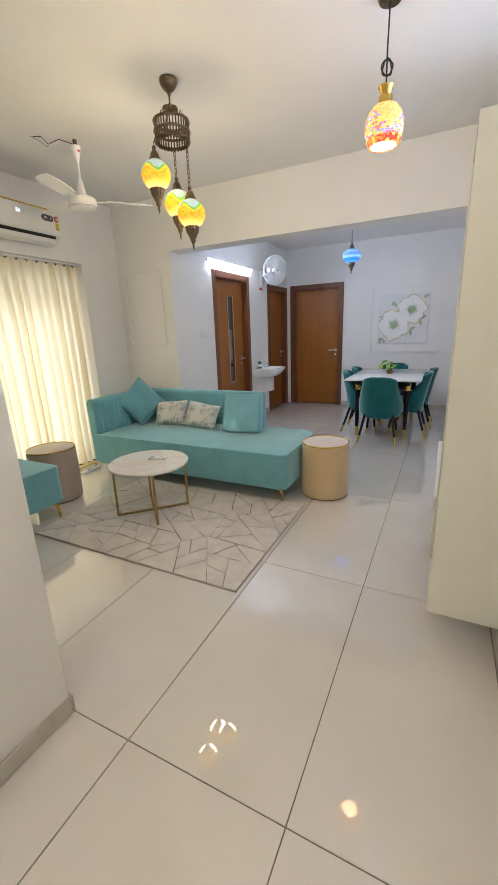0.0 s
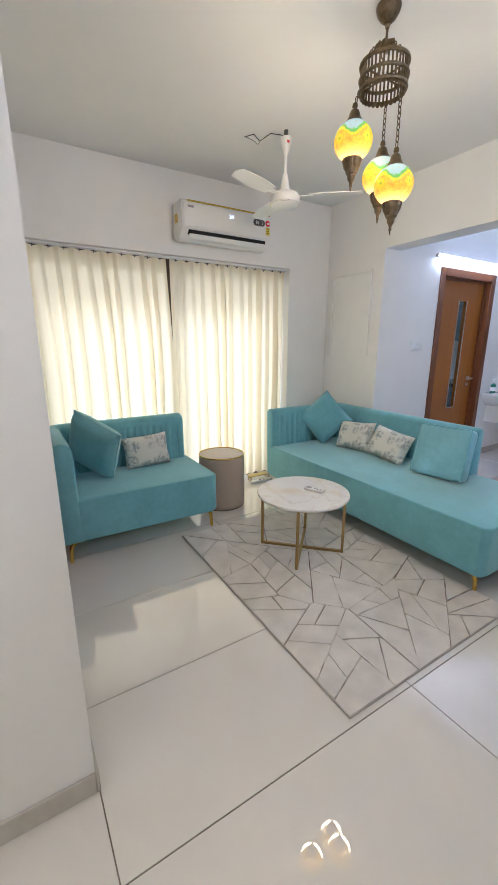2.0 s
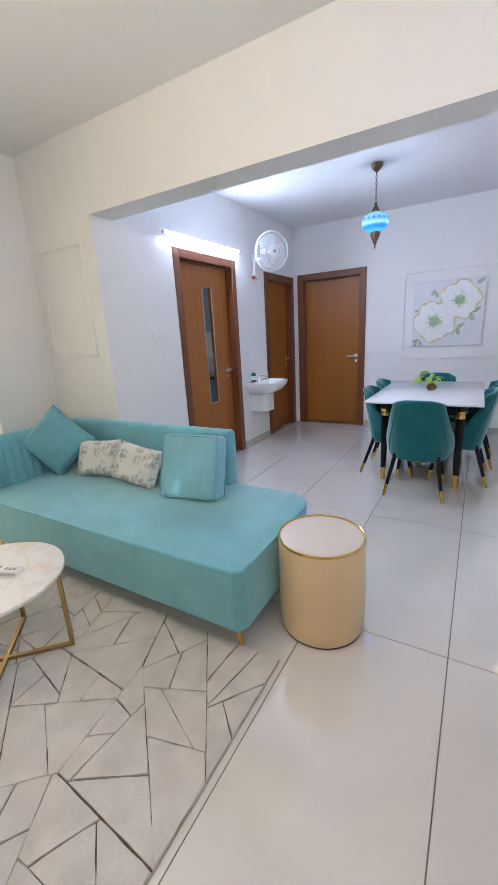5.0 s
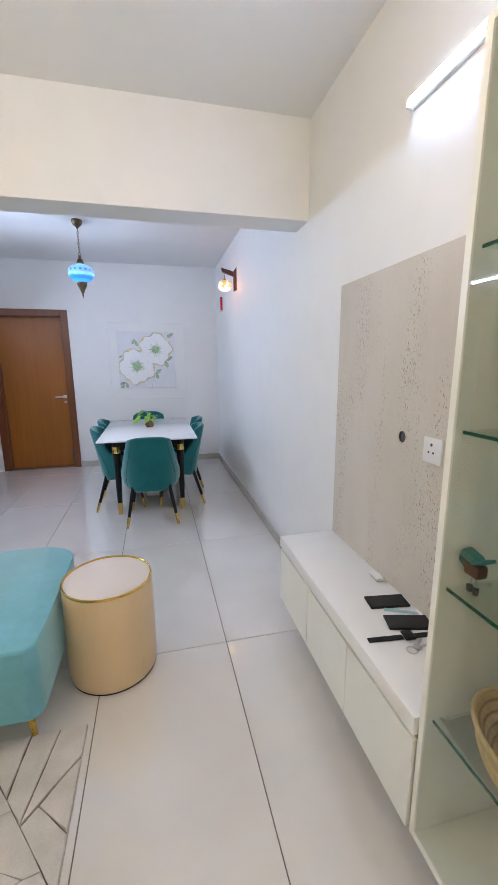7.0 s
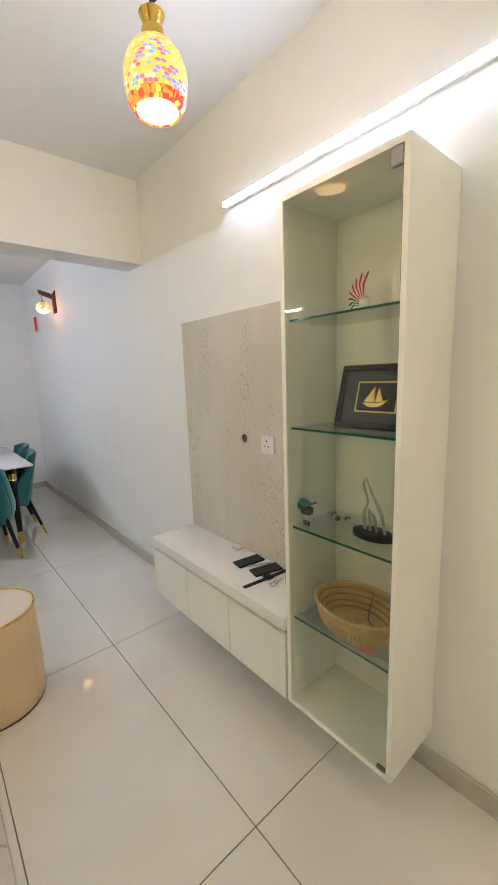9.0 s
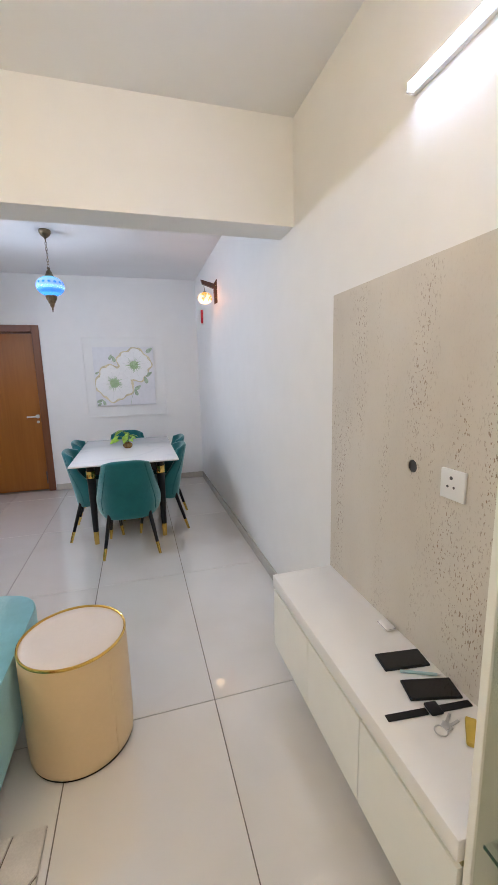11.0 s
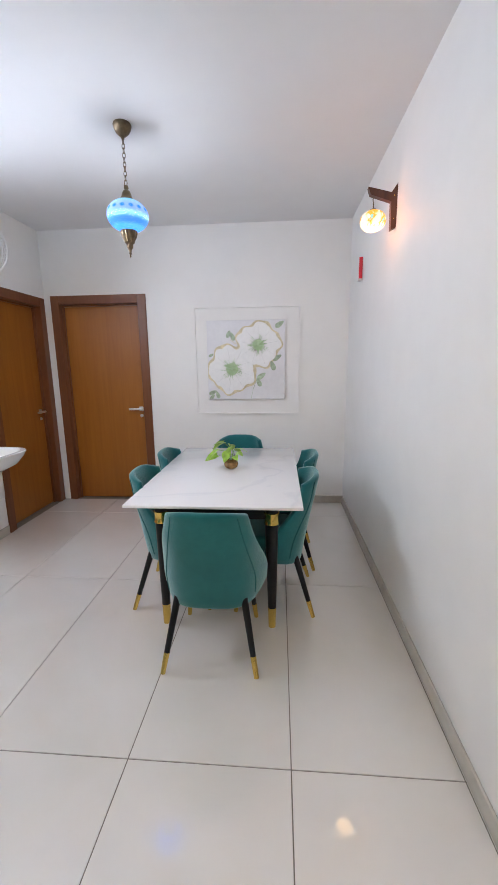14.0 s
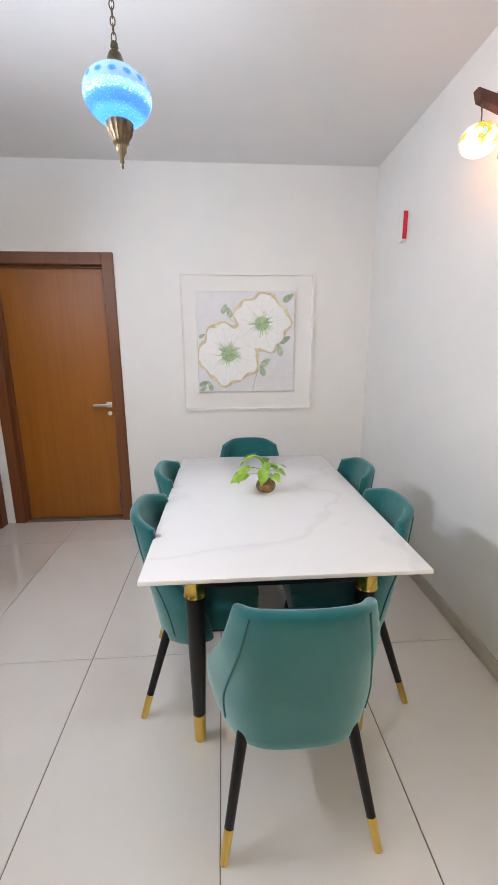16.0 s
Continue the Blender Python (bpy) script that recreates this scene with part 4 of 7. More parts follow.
    part("maker_mark", box(xf + 0.0092, xf + 0.0099, y0 + 0.045, y0 + 0.095, 2.408, 2.424), MIDGREY, t)
    part("side_cap", box(WEST + 0.06, WEST + 0.11, y0 - 0.004, y0 + 0.002, 2.32, 2.38), YELLOW, t)
    t.matrix_basis = Matrix.Translation((0, 0.03, 0.008)) @ t.matrix_basis


def prism_badge(x, y, z, w, h):
    """A flat rounded plate facing +x."""
    bm = bmesh.new()
    rings = []
    for d in (0, 0.0012):
        ring = []
        for i in range(24):
            a = 2 * math.pi * i / 24
            ring.append(bm.verts.new((x + d, y + (w - h) * (1 if math.cos(a) > 0 else -1) + h * math.cos(a), z + h * math.sin(a))))
        rings.append(ring)
    for i in range(24):
        bm.faces.new((rings[0][i], rings[0][(i + 1) % 24], rings[1][(i + 1) % 24], rings[1][i]))
    bm.faces.new(rings[1])
    bm.faces.new(rings[0][::-1])
    return bm


YELLOWLABEL = mat("yellow_label", (0.75, 0.62, 0.03), 0.5, grain=0.05)
air_conditioner()


def tube_light(name, m, length, label, light):
    """A slim batten with a glowing diffuser; local x along it, -y into the room."""
    t = new(name)
    t.matrix_basis = m
    tagged(t, label, "tube light", "tube lights")
    W = place_of(t)
    part("batten", moved(box(-length / 2, length / 2, -0.016, 0.0, -0.014, 0.014, 0.002, 1), W), PLASTIC, t)
    db = box(-length / 2 + 0.012, length / 2 - 0.012, -0.036, -0.0165, -0.012, 0.012, 0.007, 3)
    db.normal_update()
    for f in db.faces:
        f.material_index = 0 if f.normal.y < -0.9 or (f.normal.y < -0.1 and f.normal.z < -0.1) else 1
    part("diffuser", moved(db, W), (light, TUBESIDE), t, "glowing cool white diffuser")
    for s in (-1, 1):
        x = s * (length / 2 - 0.006)
        part("end_cap", moved(box(x - 0.006, x + 0.006, -0.038, -0.0005, -0.0145, 0.0145, 0.003, 1), W), PLASTIC, t)
    part("cable_clip", moved(box(-0.02, 0.02, -0.014, 0, 0.0145, 0.032, 0.003, 1), W), PLASTIC, t)


tube_light("tube_light", pose(EAST, 2.083, 2.272, 0, 0, -90), 1.21, "lit cool white tube light above the display cabinet", TUBEGLOW)
tube_light("tube_light", pose(DINING_WEST, 4.96, 2.235, 0, 0, 90), 1.21, "lit cool white tube light above the glazed door", TUBEBRIGHT)

bm = box(DINING_WEST, DINING_WEST + 0.009, 4.115, 4.285, 1.325, 1.415, 0.003, 2)
sw = thing("switch_board", (DINING_WEST, 4.2, 1.325), "white electrical switch board on the wall", "switch board")
part("plate", bm, PLASTIC, sw)
for i in range(5):
    part("switch", box(DINING_WEST + 0.0088, DINING_WEST + 0.012, 4.128 + 0.03 * i, 4.152 + 0.03 * i, 1.345, 1.395, 0.0015, 1), PLASTIC, sw)

# ---- ceiling fan with loose wires ----
def ceiling_fan():
    c = (-2.495, 2.355)
    t = thing("ceiling_fan", (*c, H), "white three-blade ceiling fan on a long rod", "ceiling fan")
    part("hook", lathe([(0, 0), (0.014, 0), (0.014, -0.03), (0, -0.03)], (*c, H), 14), GREYPL, t, "dark ceiling hook")
    part("canopy", lathe([(0.010, -0.030), (0.034, -0.040), (0.031, -0.066), (0.017, -0.125), (0.010, -0.145), (0.009, -0.145)], (*c, H), 24), PLASTIC, t)
    part("brand_spot", box(c[0] + 0.026, c[0] + 0.0315, c[1] - 0.010, c[1] + 0.006, 2.652, 2.665), RED, t)
    part("rod", tube([(*c, 2.70), (*c, 2.45)], 0.009, 12), PLASTIC, t)
    part("lower_canopy", lathe([(0.009, 0.120), (0.015, 0.11), (0.028, 0.05), (0.034, 0.0), (0.011, 0.0)], (*c, 2.37), 24), PLASTIC, t)
    part("motor", lathe([(0, 0.075), (0.05, 0.075), (0.085, 0.06), (0.098, 0.04), (0.10, 0.012), (0.092, -0.01), (0.06, -0.026), (0, -0.030)], (*c, 2.305), 36), PLASTIC, t)
    part("trim_ring", lathe([(0.094, 0.0), (0.102, 0.0), (0.102, 0.007), (0.094, 0.007)], (*c, 2.298), 36), CHROME, t, "thin chrome trim ring")
    for k, a in enumerate((290, 170, 50)):
        W = pose(*c, 2.352, 0, 0, a)
        bm = prism([(0.16, -0.050), (0.26, -0.060), (0.42, -0.056), (0.495, -0.045), (0.51, 0.0), (0.49, 0.040), (0.36, 0.050), (0.24, 0.046), (0.16, 0.035)], -0.003, 0.003, 0.002, 1)
        b = part("blade", moved(bm, W @ pose(0, 0, 0, 9)), PLASTIC, t)
        part("blade_arm", moved(box(0.075, 0.185, -0.016, 0.016, -0.009, -0.003, 0.002, 1), W @ pose(0, 0, 0, 6)), PLASTIC, b)


ceiling_fan()
w = thing("loose_wires", (-2.63, 2.22, H), "thin loose electric wires sticking out of the ceiling", "wires")
for k, pts in enumerate(([(-2.70, 2.16, H), (-2.655, 2.20, 2.70), (-2.63, 2.225, 2.672), (-2.61, 2.245, 2.70)], [(-2.62, 2.235, 2.69), (-2.57, 2.285, 2.725), (-2.53, 2.32, 2.712), (-2.50, 2.345, 2.70)], [(-2.68, 2.165, 2.722), (-2.64, 2.20, 2.728), (-2.62, 2.23, 2.69)])):
    part("wire", tube(pts, 0.0028, 6), CORD if k else MIDGREY, w)

# ---- hanging lamps ----
def chain_bm(p, q, link=0.026, wire=0.0022):
    """Interlocked oval links from p down to q."""
    bm = bmesh.new()
    p, q = Vector(p), Vector(q)
    n = max(2, round((q - p).length / (link * 0.78)))
    for i in range(n):
        c = p.lerp(q, (i + 0.5) / n)
        pts = []
        for k in range(10):
            a = 2 * math.pi * k / 10
            s, h = math.cos(a) * link * 0.27, math.sin(a) * link * 0.5
            pts.append(c + (Vector((s, 0, h)) if i % 2 else Vector((0, s, h))))
        tube(pts, wire, 5, True, bm)
    return bm


CAPTOP = [(0.003, 0.075), (0.010, 0.072), (0.012, 0.060), (0.007, 0.054), (0.017, 0.046), (0.022, 0.036), (0.026, 0.022), (0.036, 0.006), (0.040, 0.0), (0.0, 0.0)]
CAPLOW = [(0.0, 0.0), (0.040, 0.0), (0.041, -0.010), (0.035, -0.034), (0.024, -0.052), (0.025, -0.058), (0.016, -0.066), (0.015, -0.082), (0.008, -0.092), (0.005, -0.104), (0.007, -0.110), (0.003, -0.118), (0.004, -0.124), (0.0, -0.134)]


def globe(centre, rx, rz, top_r, low_r, material, parent, name="globe", cap=1.0, label=""):
    a0, a1 = math.acos(min(1, top_r / rx)), math.acos(min(1, low_r / rx))
    prof = []
    for i in range(19):
        a = a0 - (a0 + a1) * i / 18
        prof.append((rx * math.cos(a), rz * math.sin(a)))
    g = part(name, lathe(prof, centre, 40), material, parent, label)
    g.visible_shadow = False
    top, low = rz * math.sin(a0), -rz * math.sin(a1)
    part("top_cap", lathe([(r * cap, z * cap) for r, z in CAPTOP], (centre[0], centre[1], centre[2] + top - 0.004), 36, flute=0), BRONZE, g, "antique bronze cap")
    part("bottom_cap", lathe([(r * cap, z * cap) for r, z in CAPLOW], (centre[0], centre[1], centre[2] + low + 0.004), 48, flute=16, depth=0.045), BRONZE, g, "fluted antique bronze finial")
    return g, centre[2] + top - 0.004 + 0.075 * cap


def chandelier():
    c = Vector((-1.505, 2.133, 0))
    t = thing("chandelier", (c.x, c.y, H), "bronze chandelier with three lit amber mosaic glass globes", "chandelier")
    part("canopy", lathe([(0, 0), (0.047, 0), (0.050, -0.008), (0.045, -0.026), (0.032, -0.046), (0.018, -0.058), (0.010, -0.064), (0.008, -0.076), (0, -0.078)], (c.x, c.y, H), 36), BRONZE, t)
    part("stem", tube([(c.x, c.y, 2.65), (c.x, c.y, 2.60)], 0.005, 8), BRONZE, t)
    part("boss", lathe([(0, 0.02), (0.012, 0.018), (0.034, 0.006), (0.036, -0.006), (0.012, -0.014), (0, -0.014)], (c.x, c.y, 2.595), 20, flute=6, depth=0.25), BRONZE, t)
    R = 0.094
    bm = bmesh.new()
    for z0, z1, r in ((2.524, 2.536, R + 0.006), (2.476, 2.487, R + 0.006), (2.434, 2.445, R + 0.003)):
        lathe([(r - 0.006, z0), (r + 0.002, z0), (r + 0.004, (z0 + z1) / 2), (r + 0.002, z1), (r - 0.006, z1), (r - 0.006, z0)], (c.x, c.y, 0), 48, bm)
    part("ring", bm, BRONZE, t, "pierced bronze ring")
    ring = bpy.data.objects["ring"]
    for i in range(36):
        a = 2 * math.pi * i / 36
        p = (c.x + R * math.cos(a), c.y + R * math.sin(a))
        part("bar", tube([(*p, 2.485), (*p, 2.526)], 0.0044, 5), BRONZE, ring)
        part("bar", tube([(*p, 2.443), (*p, 2.478)], 0.0047, 5), BRONZE, ring)
    bm = bmesh.new()
    for i in range(30):
        a = 2 * math.pi * i / 30
        p = Vector((c.x + R * math.cos(a), c.y + R * math.sin(a), 2.435))
        side = Vector((-math.sin(a), math.cos(a), 0)) * 0.0098
        vs = []
        for off in (0.0, -0.004):
            q = p + Vector((math.cos(a), math.sin(a), 0)) * off
            vs.append([bm.verts.new(q - side), bm.verts.new(q - side * 0.7 - Vector((0, 0, 0.009))), bm.verts.new(q - Vector((0, 0, 0.013))), bm.verts.new(q + side * 0.7 - Vector((0, 0, 0.009))), bm.verts.new(q + side)])
        bm.faces.new(vs[0])
        bm.faces.new(vs[1][::-1])
        for k in range(4):
            bm.faces.new((vs[0][k], vs[1][k], vs[1][k + 1], vs[0][k + 1]))
    part("scalloped_edge", bm, BRONZE, ring)
    for a in (30, 150, 270):
        e = (c.x + R * math.cos(radians(a)), c.y + R * math.sin(radians(a)), 2.534)
        part("chain", chain_bm((c.x + 0.03 * math.cos(radians(a)), c.y + 0.03 * math.sin(radians(a)), 2.595), e), BRONZE, t)
    part("cross_bar", tube([(c.x - R, c.y, 2.485), (c.x + R, c.y, 2.485)], 0.004, 6), BRONZE, t)
    part("cross_bar", tube([(c.x, c.y - R, 2.485), (c.x, c.y + R, 2.485)], 0.004, 6), BRONZE, t)
    for ox, oy, z in ((-0.072, -0.085, 2.262), (0.072, 0.03, 2.070), (-0.050, 0.080, 2.150)):
        p = (c.x + ox, c.y + oy, z)
        g, top = globe(p, 0.083, 0.078, 0.032, 0.037, AMBER, t, label="lit amber and green mosaic glass globe")
        bulb = part("bulb", lathe([(0, -0.03), (0.02, -0.02), (0.026, 0), (0.02, 0.02), (0, 0.03)], (p[0], p[1], p[2] - 0.045), 16), BULBGLOW, g)
        bulb.visible_shadow = False
        k = min(1.0, R / math.hypot(ox, oy))
        part("chain", chain_bm((c.x + k * ox, c.y + k * oy, 2.444 if k < 1 else 2.485), (p[0], p[1], top)), BRONZE, g)


chandelier()


def blue_pendant():
    c = (-1.21, 5.53)
    t = thing("pendant_lamp", (*c, H), "bronze pendant lamp with a lit blue glass globe", "pendant lamp")
    part("canopy", lathe([(0, 0), (0.047, 0), (0.050, -0.008), (0.046, -0.026), (0.034, -0.046), (0.017, -0.060), (0.009, -0.065), (0.008, -0.074), (0, -0.076)], (*c, H), 36), BRONZE, t)
    g, top = globe((*c, 2.268), 0.116, 0.086, 0.042, 0.046, BLUE, t, cap=1.12, label="lit blue crackle glass globe")
    bulb = part("bulb", lathe([(0, -0.03), (0.02, -0.02), (0.026, 0), (0.02, 0.02), (0, 0.03)], (*c, 2.25), 16), BULBWHITE, g)
    bulb.visible_shadow = False
    part("chain", chain_bm((*c, H - 0.074), (*c, top), 0.03), BRONZE, t)


blue_pendant()


def mosaic_pendant():
    c = (-0.349, 2.14)
    t = thing("pendant_lamp", (*c, H), "pendant lamp with an egg-shaped lit colour mosaic shade", "pendant lamp")
    part("canopy", lathe([(0, 0), (0.052, 0), (0.052, -0.012), (0.046, -0.024), (0, -0.026)], (*c, H), 32), BRONZE, t)
    part("cord", tube([(*c, H - 0.02), (c[0] - 0.002, c[1], 2.55), (*c, 2.40)], 0.0035, 8), CORD, t)
    knot = []
    for i in range(40):
        a = 2 * math.pi * i / 16
        knot.append((c[0] + 0.020 * math.sin(a) + 0.004 * math.cos(a * 2.5), c[1] + 0.008 * math.cos(a * 0.8), 2.475 + 0.030 * math.cos(a)))
    part("knot", tube(knot, 0.0035, 6), CORD, t)
    part("collar", lathe([(0.030, 0.070), (0.034, 0.070), (0.018, 0.038), (0.029, 0.034), (0.030, 0.0), (0.0, 0.0)], (*c, 2.338), 28), BRASS, t, "flared brass collar")
    prof = [(0.030, 0.0), (0.053, -0.010), (0.072, -0.034), (0.083, -0.066), (0.085, -0.095), (0.079, -0.125), (0.066, -0.148), (0.056, -0.160)]
    s = part("shade", lathe(prof, (*c, 2.342), 48), MOSAIC, t, "lit mosaic glass shade")
    s.visible_shadow = False
    band = part("lower_band", lathe([(0.0745, -0.136), (0.0775, -0.140), (0.062, -0.163), (0.056, -0.1605)], (*c, 2.342), 48), REDGLASS, s, "red and orange glass band")
    band.visible_shadow = False
    mouth = part("opening", lathe([(0.057, -0.160), (0.040, -0.156), (0.0, -0.154)], (*c, 2.342), 32), MOUTHGLOW, s, "bright white opening")
    mouth.visible_shadow = False


REDGLASS = lamp_glass("red_orange_glass", ((0.0, (1.0, 0.25, 0.05)), (0.35, (0.85, 0.06, 0.05)), (0.7, (1.0, 0.5, 0.08))), 70, 0.8, 0, mosaic=True)
mosaic_pendant()

# ---- living room furniture ----
def gold_leg(x, y, sx, sy, h, parent, along="x"):
    """A bent brass strap: it runs under the seat and turns down into a slim foot."""
    run = [(0.115, h + 0.002), (0.060, h - 0.006), (0.030, h - 0.013), (0.012, h - 0.026), (0.003, h - 0.050), (0.0, h * 0.4), (-0.003, 0.0)]
    pts = [(x - sx * a, y, z) if along == "x" else (x, y - sy * a, z) for a, z in run]
    part("leg", tube(pts, [0.008, 0.011, 0.013, 0.0135, 0.0135, 0.0125, 0.011], 12), BRASS, parent, "bent gold metal leg")


def ribs(axis, fixed, a0, a1, z0, z1, n, depth, lean=0.0, top_drop=0.0):
    """Upright stuffed channels side by side on the plane axis = fixed, bulging along +axis."""
    bm = bmesh.new()
    per, rows = 6, 8
    cols = []
    for i in range(n * per + 1):
        u = i / (n * per)
        k = abs(math.sin(math.pi * u * n)) ** 0.6
        col = []
        for j in range(rows + 1):
            v = j / rows
            end = 1 - max(0.0, (v - 0.85) / 0.15) ** 2 * 0.9
            d = depth * k * end - lean * v
            a = a0 + (a1 - a0) * u
            z = z0 + (z1 - z0) * v
            col.append(bm.verts.new((fixed + d, a, z) if axis == "x" else (a, fixed + d, z)))
        cols.append(col)
    for a, b in zip(cols, cols[1:]):
        for j in range(rows):
            bm.faces.new((a[j], b[j], b[j + 1], a[j + 1]))
    bmesh.ops.recalc_face_normals(bm, faces=bm.faces)
    return bm


def back_panel(pts, z0, z1, thick, lean, n=6, round_top=0.045):
    """An upholstered back that follows pts in plan: thickness to the left of the way, leaning, its top rounded."""
    bm = bmesh.new()
    P = [Vector((x, y, 0)) for x, y in pts]
    sect = [(0.0, z0), (0.0, z1 - round_top)]
    for i in range(1, n):
        a = math.pi * i / n
        sect.append((thick / 2 - thick / 2 * math.cos(a), z1 - round_top + round_top * math.sin(a)))
    sect += [(thick, z1 - round_top), (thick, z0)]
    rows = []
    for i, p in enumerate(P):
        d = (P[min(i + 1, len(P) - 1)] - P[max(i - 1, 0)]).normalized()
        left = Vector((-d.y, d.x, 0))
        rows.append([bm.verts.new(p + left * (o + lean * (z - z0) / (z1 - z0)) + Vector((0, 0, z))) for o, z in sect])
    for a, b in zip(rows, rows[1:]):
        for j in range(len(sect)):
            k = (j + 1) % len(sect)
            bm.faces.new((a[j], b[j], b[k], a[k]))
    ends = [bm.faces.new(rows[0]), bm.faces.new(rows[-1][::-1])]
    bmesh.ops.bevel(bm, geom=[e for f in ends for e in f.edges], offset=0.022, segments=3, profile=0.5, affect="EDGES")
    bmesh.ops.recalc_face_normals(bm, faces=bm.faces)
    return bm


def arc(cx, cy, r, a0, a1, n=8):
    return [(cx + r * math.cos(radians(a0 + (a1 - a0) * i / n)), cy + r * math.sin(radians(a0 + (a1 - a0) * i / n))) for i in range(n + 1)]


def long_sofa():
    t = thing("sofa", (-2.1, 3.15, 0), "aqua velvet chaise sofa with slim gold legs on rug", "sofa", "aqua sofas")
    # seat plan: square front corners, rounded far corner at the open end
    plan = [(-3.14, 2.70), (-1.10, 2.70)] + arc(-1.115, 2.755, 0.055, -70, 0, 3) + [(-1.06, 2.85)] + arc(-1.22, 3.40, 0.16, 0, 90, 6) + [(-3.14, 3.56)]
    bm = prism(plan, 0.125, 0.428, 0.065, 6)
    low = [e for e in bm.edges if all(abs(v.co.z - 0.125) < 1e-4 for v in e.verts)]
    bmesh.ops.bevel(bm, geom=low, offset=0.015, segments=2, affect="EDGES")
    part("seat", bm, AQUA, t)
    path = [(-1.625, 3.612), (-2.3, 3.612), (-2.95, 3.612)] + arc(-3.06, 3.47, 0.142, 90, 180, 6) + [(-3.205, 3.1), (-3.205, 2.715)]
    b = part("backrest", back_panel(path, 0.125, 0.785, 0.115, -0.02), AQUA, t)
    part("channel_panel", ribs("x", -3.106, 2.745, 3.43, 0.41, 0.752, 11, 0.022, 0.012), AQUA, b, "channel-stitched inner side")
    for x, y, sx, sy in ((-1.12, 2.765, 1, -1), (-3.06, 2.765, -1, -1), (-1.15, 3.47, 1, 1), (-3.06, 3.5, -1, 1)):
        gold_leg(x, y, sx, sy, 0.122, t)
    return t


long_sofa()


def short_sofa():
    t = thing("sofa", (-2.95, 1.32, 0), "aqua velvet one-arm sofa with channel-stitched back", "sofa", "aqua sofas")
    plan = [(-3.25, 0.80), (-2.66, 0.80)] + arc(-2.675, 0.855, 0.055, -70, 0, 3) + [(-2.62, 1.83)] + arc(-2.66, 1.83, 0.04, 0, 90, 4) + [(-3.25, 1.87)]
    bm = prism(plan, 0.15, 0.438, 0.045, 5)
    low = [e for e in bm.edges if all(abs(v.co.z - 0.15) < 1e-4 for v in e.verts)]
    bmesh.ops.bevel(bm, geom=low, offset=0.015, segments=2, affect="EDGES")
    part("seat", bm, AQUA, t)
    path = [(-3.335, 1.85), (-3.335, 1.4), (-3.335, 0.93)] + arc(-3.195, 0.905, 0.14, 180, 270, 6) + [(-2.95, 0.765), (-2.615, 0.765)]
    b = part("backrest", back_panel(path, 0.15, 0.815, 0.14, -0.015, round_top=0.06), AQUA, t)
    part("channel_panel", ribs("x", -3.208, 0.93, 1.845, 0.42, 0.775, 17, 0.020, 0.012), AQUA, b, "channel-stitched back cushion")
    for x, y, sx, sy in ((-2.675, 1.835, 1, 1), (-2.67, 0.82, 1, -1), (-3.25, 1.82, -1, 1), (-3.25, 0.84, -1, -1)):
        gold_leg(x, y, sx, sy, 0.147, t, "y")


short_sofa()


def cushion(loc, rot, w, h, thick, material, label, group):
    bm = pillow(w, h, thick)
    ob = part("cushion", bm, material)
    ob.matrix_basis = pose(*loc, *rot)
    tagged(ob, label, "cushion", group)
    # seam along the rim
    pts = []
    n = 12
    for a, b in (((-1, -1), (1, -1)), ((1, -1), (1, 1)), ((1, 1), (-1, 1)), ((-1, 1), (-1, -1))):
        for i in range(n):
            u, v = a[0] + (b[0] - a[0]) * i / n, a[1] + (b[1] - a[1]) * i / n
            pts.append((u * (1 - 0.06 * (1 - v * v) * abs(u) ** 3) * w / 2, 0, v * (1 - 0.06 * (1 - u * u) * abs(v) ** 3) * h / 2))
    seam = tube(pts, 0.003, 6, True)
    data = bpy.data.meshes.new("seam")
    finish(seam)
    seam.to_mesh(data)
    seam.free()
    data.materials.append(material)
    s = new("seam", data)
    s.parent = ob
    return ob


# scatter cushions; local y is their thickness
cushion((-2.975, 3.25, 0.675), (-17, 45, 30), 0.39, 0.39, 0.15, AQUA, "plain aqua velvet cushion standing on its corner", "aqua cushions")
cushion((-2.63, 3.33, 0.555), (-24, -4, 8), 0.37, 0.27, 0.13, FLORAL, "small white floral print cushion leaning on the sofa back", "floral cushions")
cushion((-2.235, 3.32, 0.552), (-26, 8, 2), 0.37, 0.27, 0.13, FLORAL, "small white floral print cushion leaning on the sofa back", "floral cushions")
cushion((-3.0, 1.08, 0.69), (13, 24, 41), 0.40, 0.40, 0.18, AQUA, "plain aqua velvet cushion tipped against the sofa arm", "aqua cushions")
cushion((-3.125, 1.49, 0.56), (-14, -3, 90), 0.36, 0.25, 0.12, FLORAL, "small white floral print cushion against the channel back", "floral cushions")


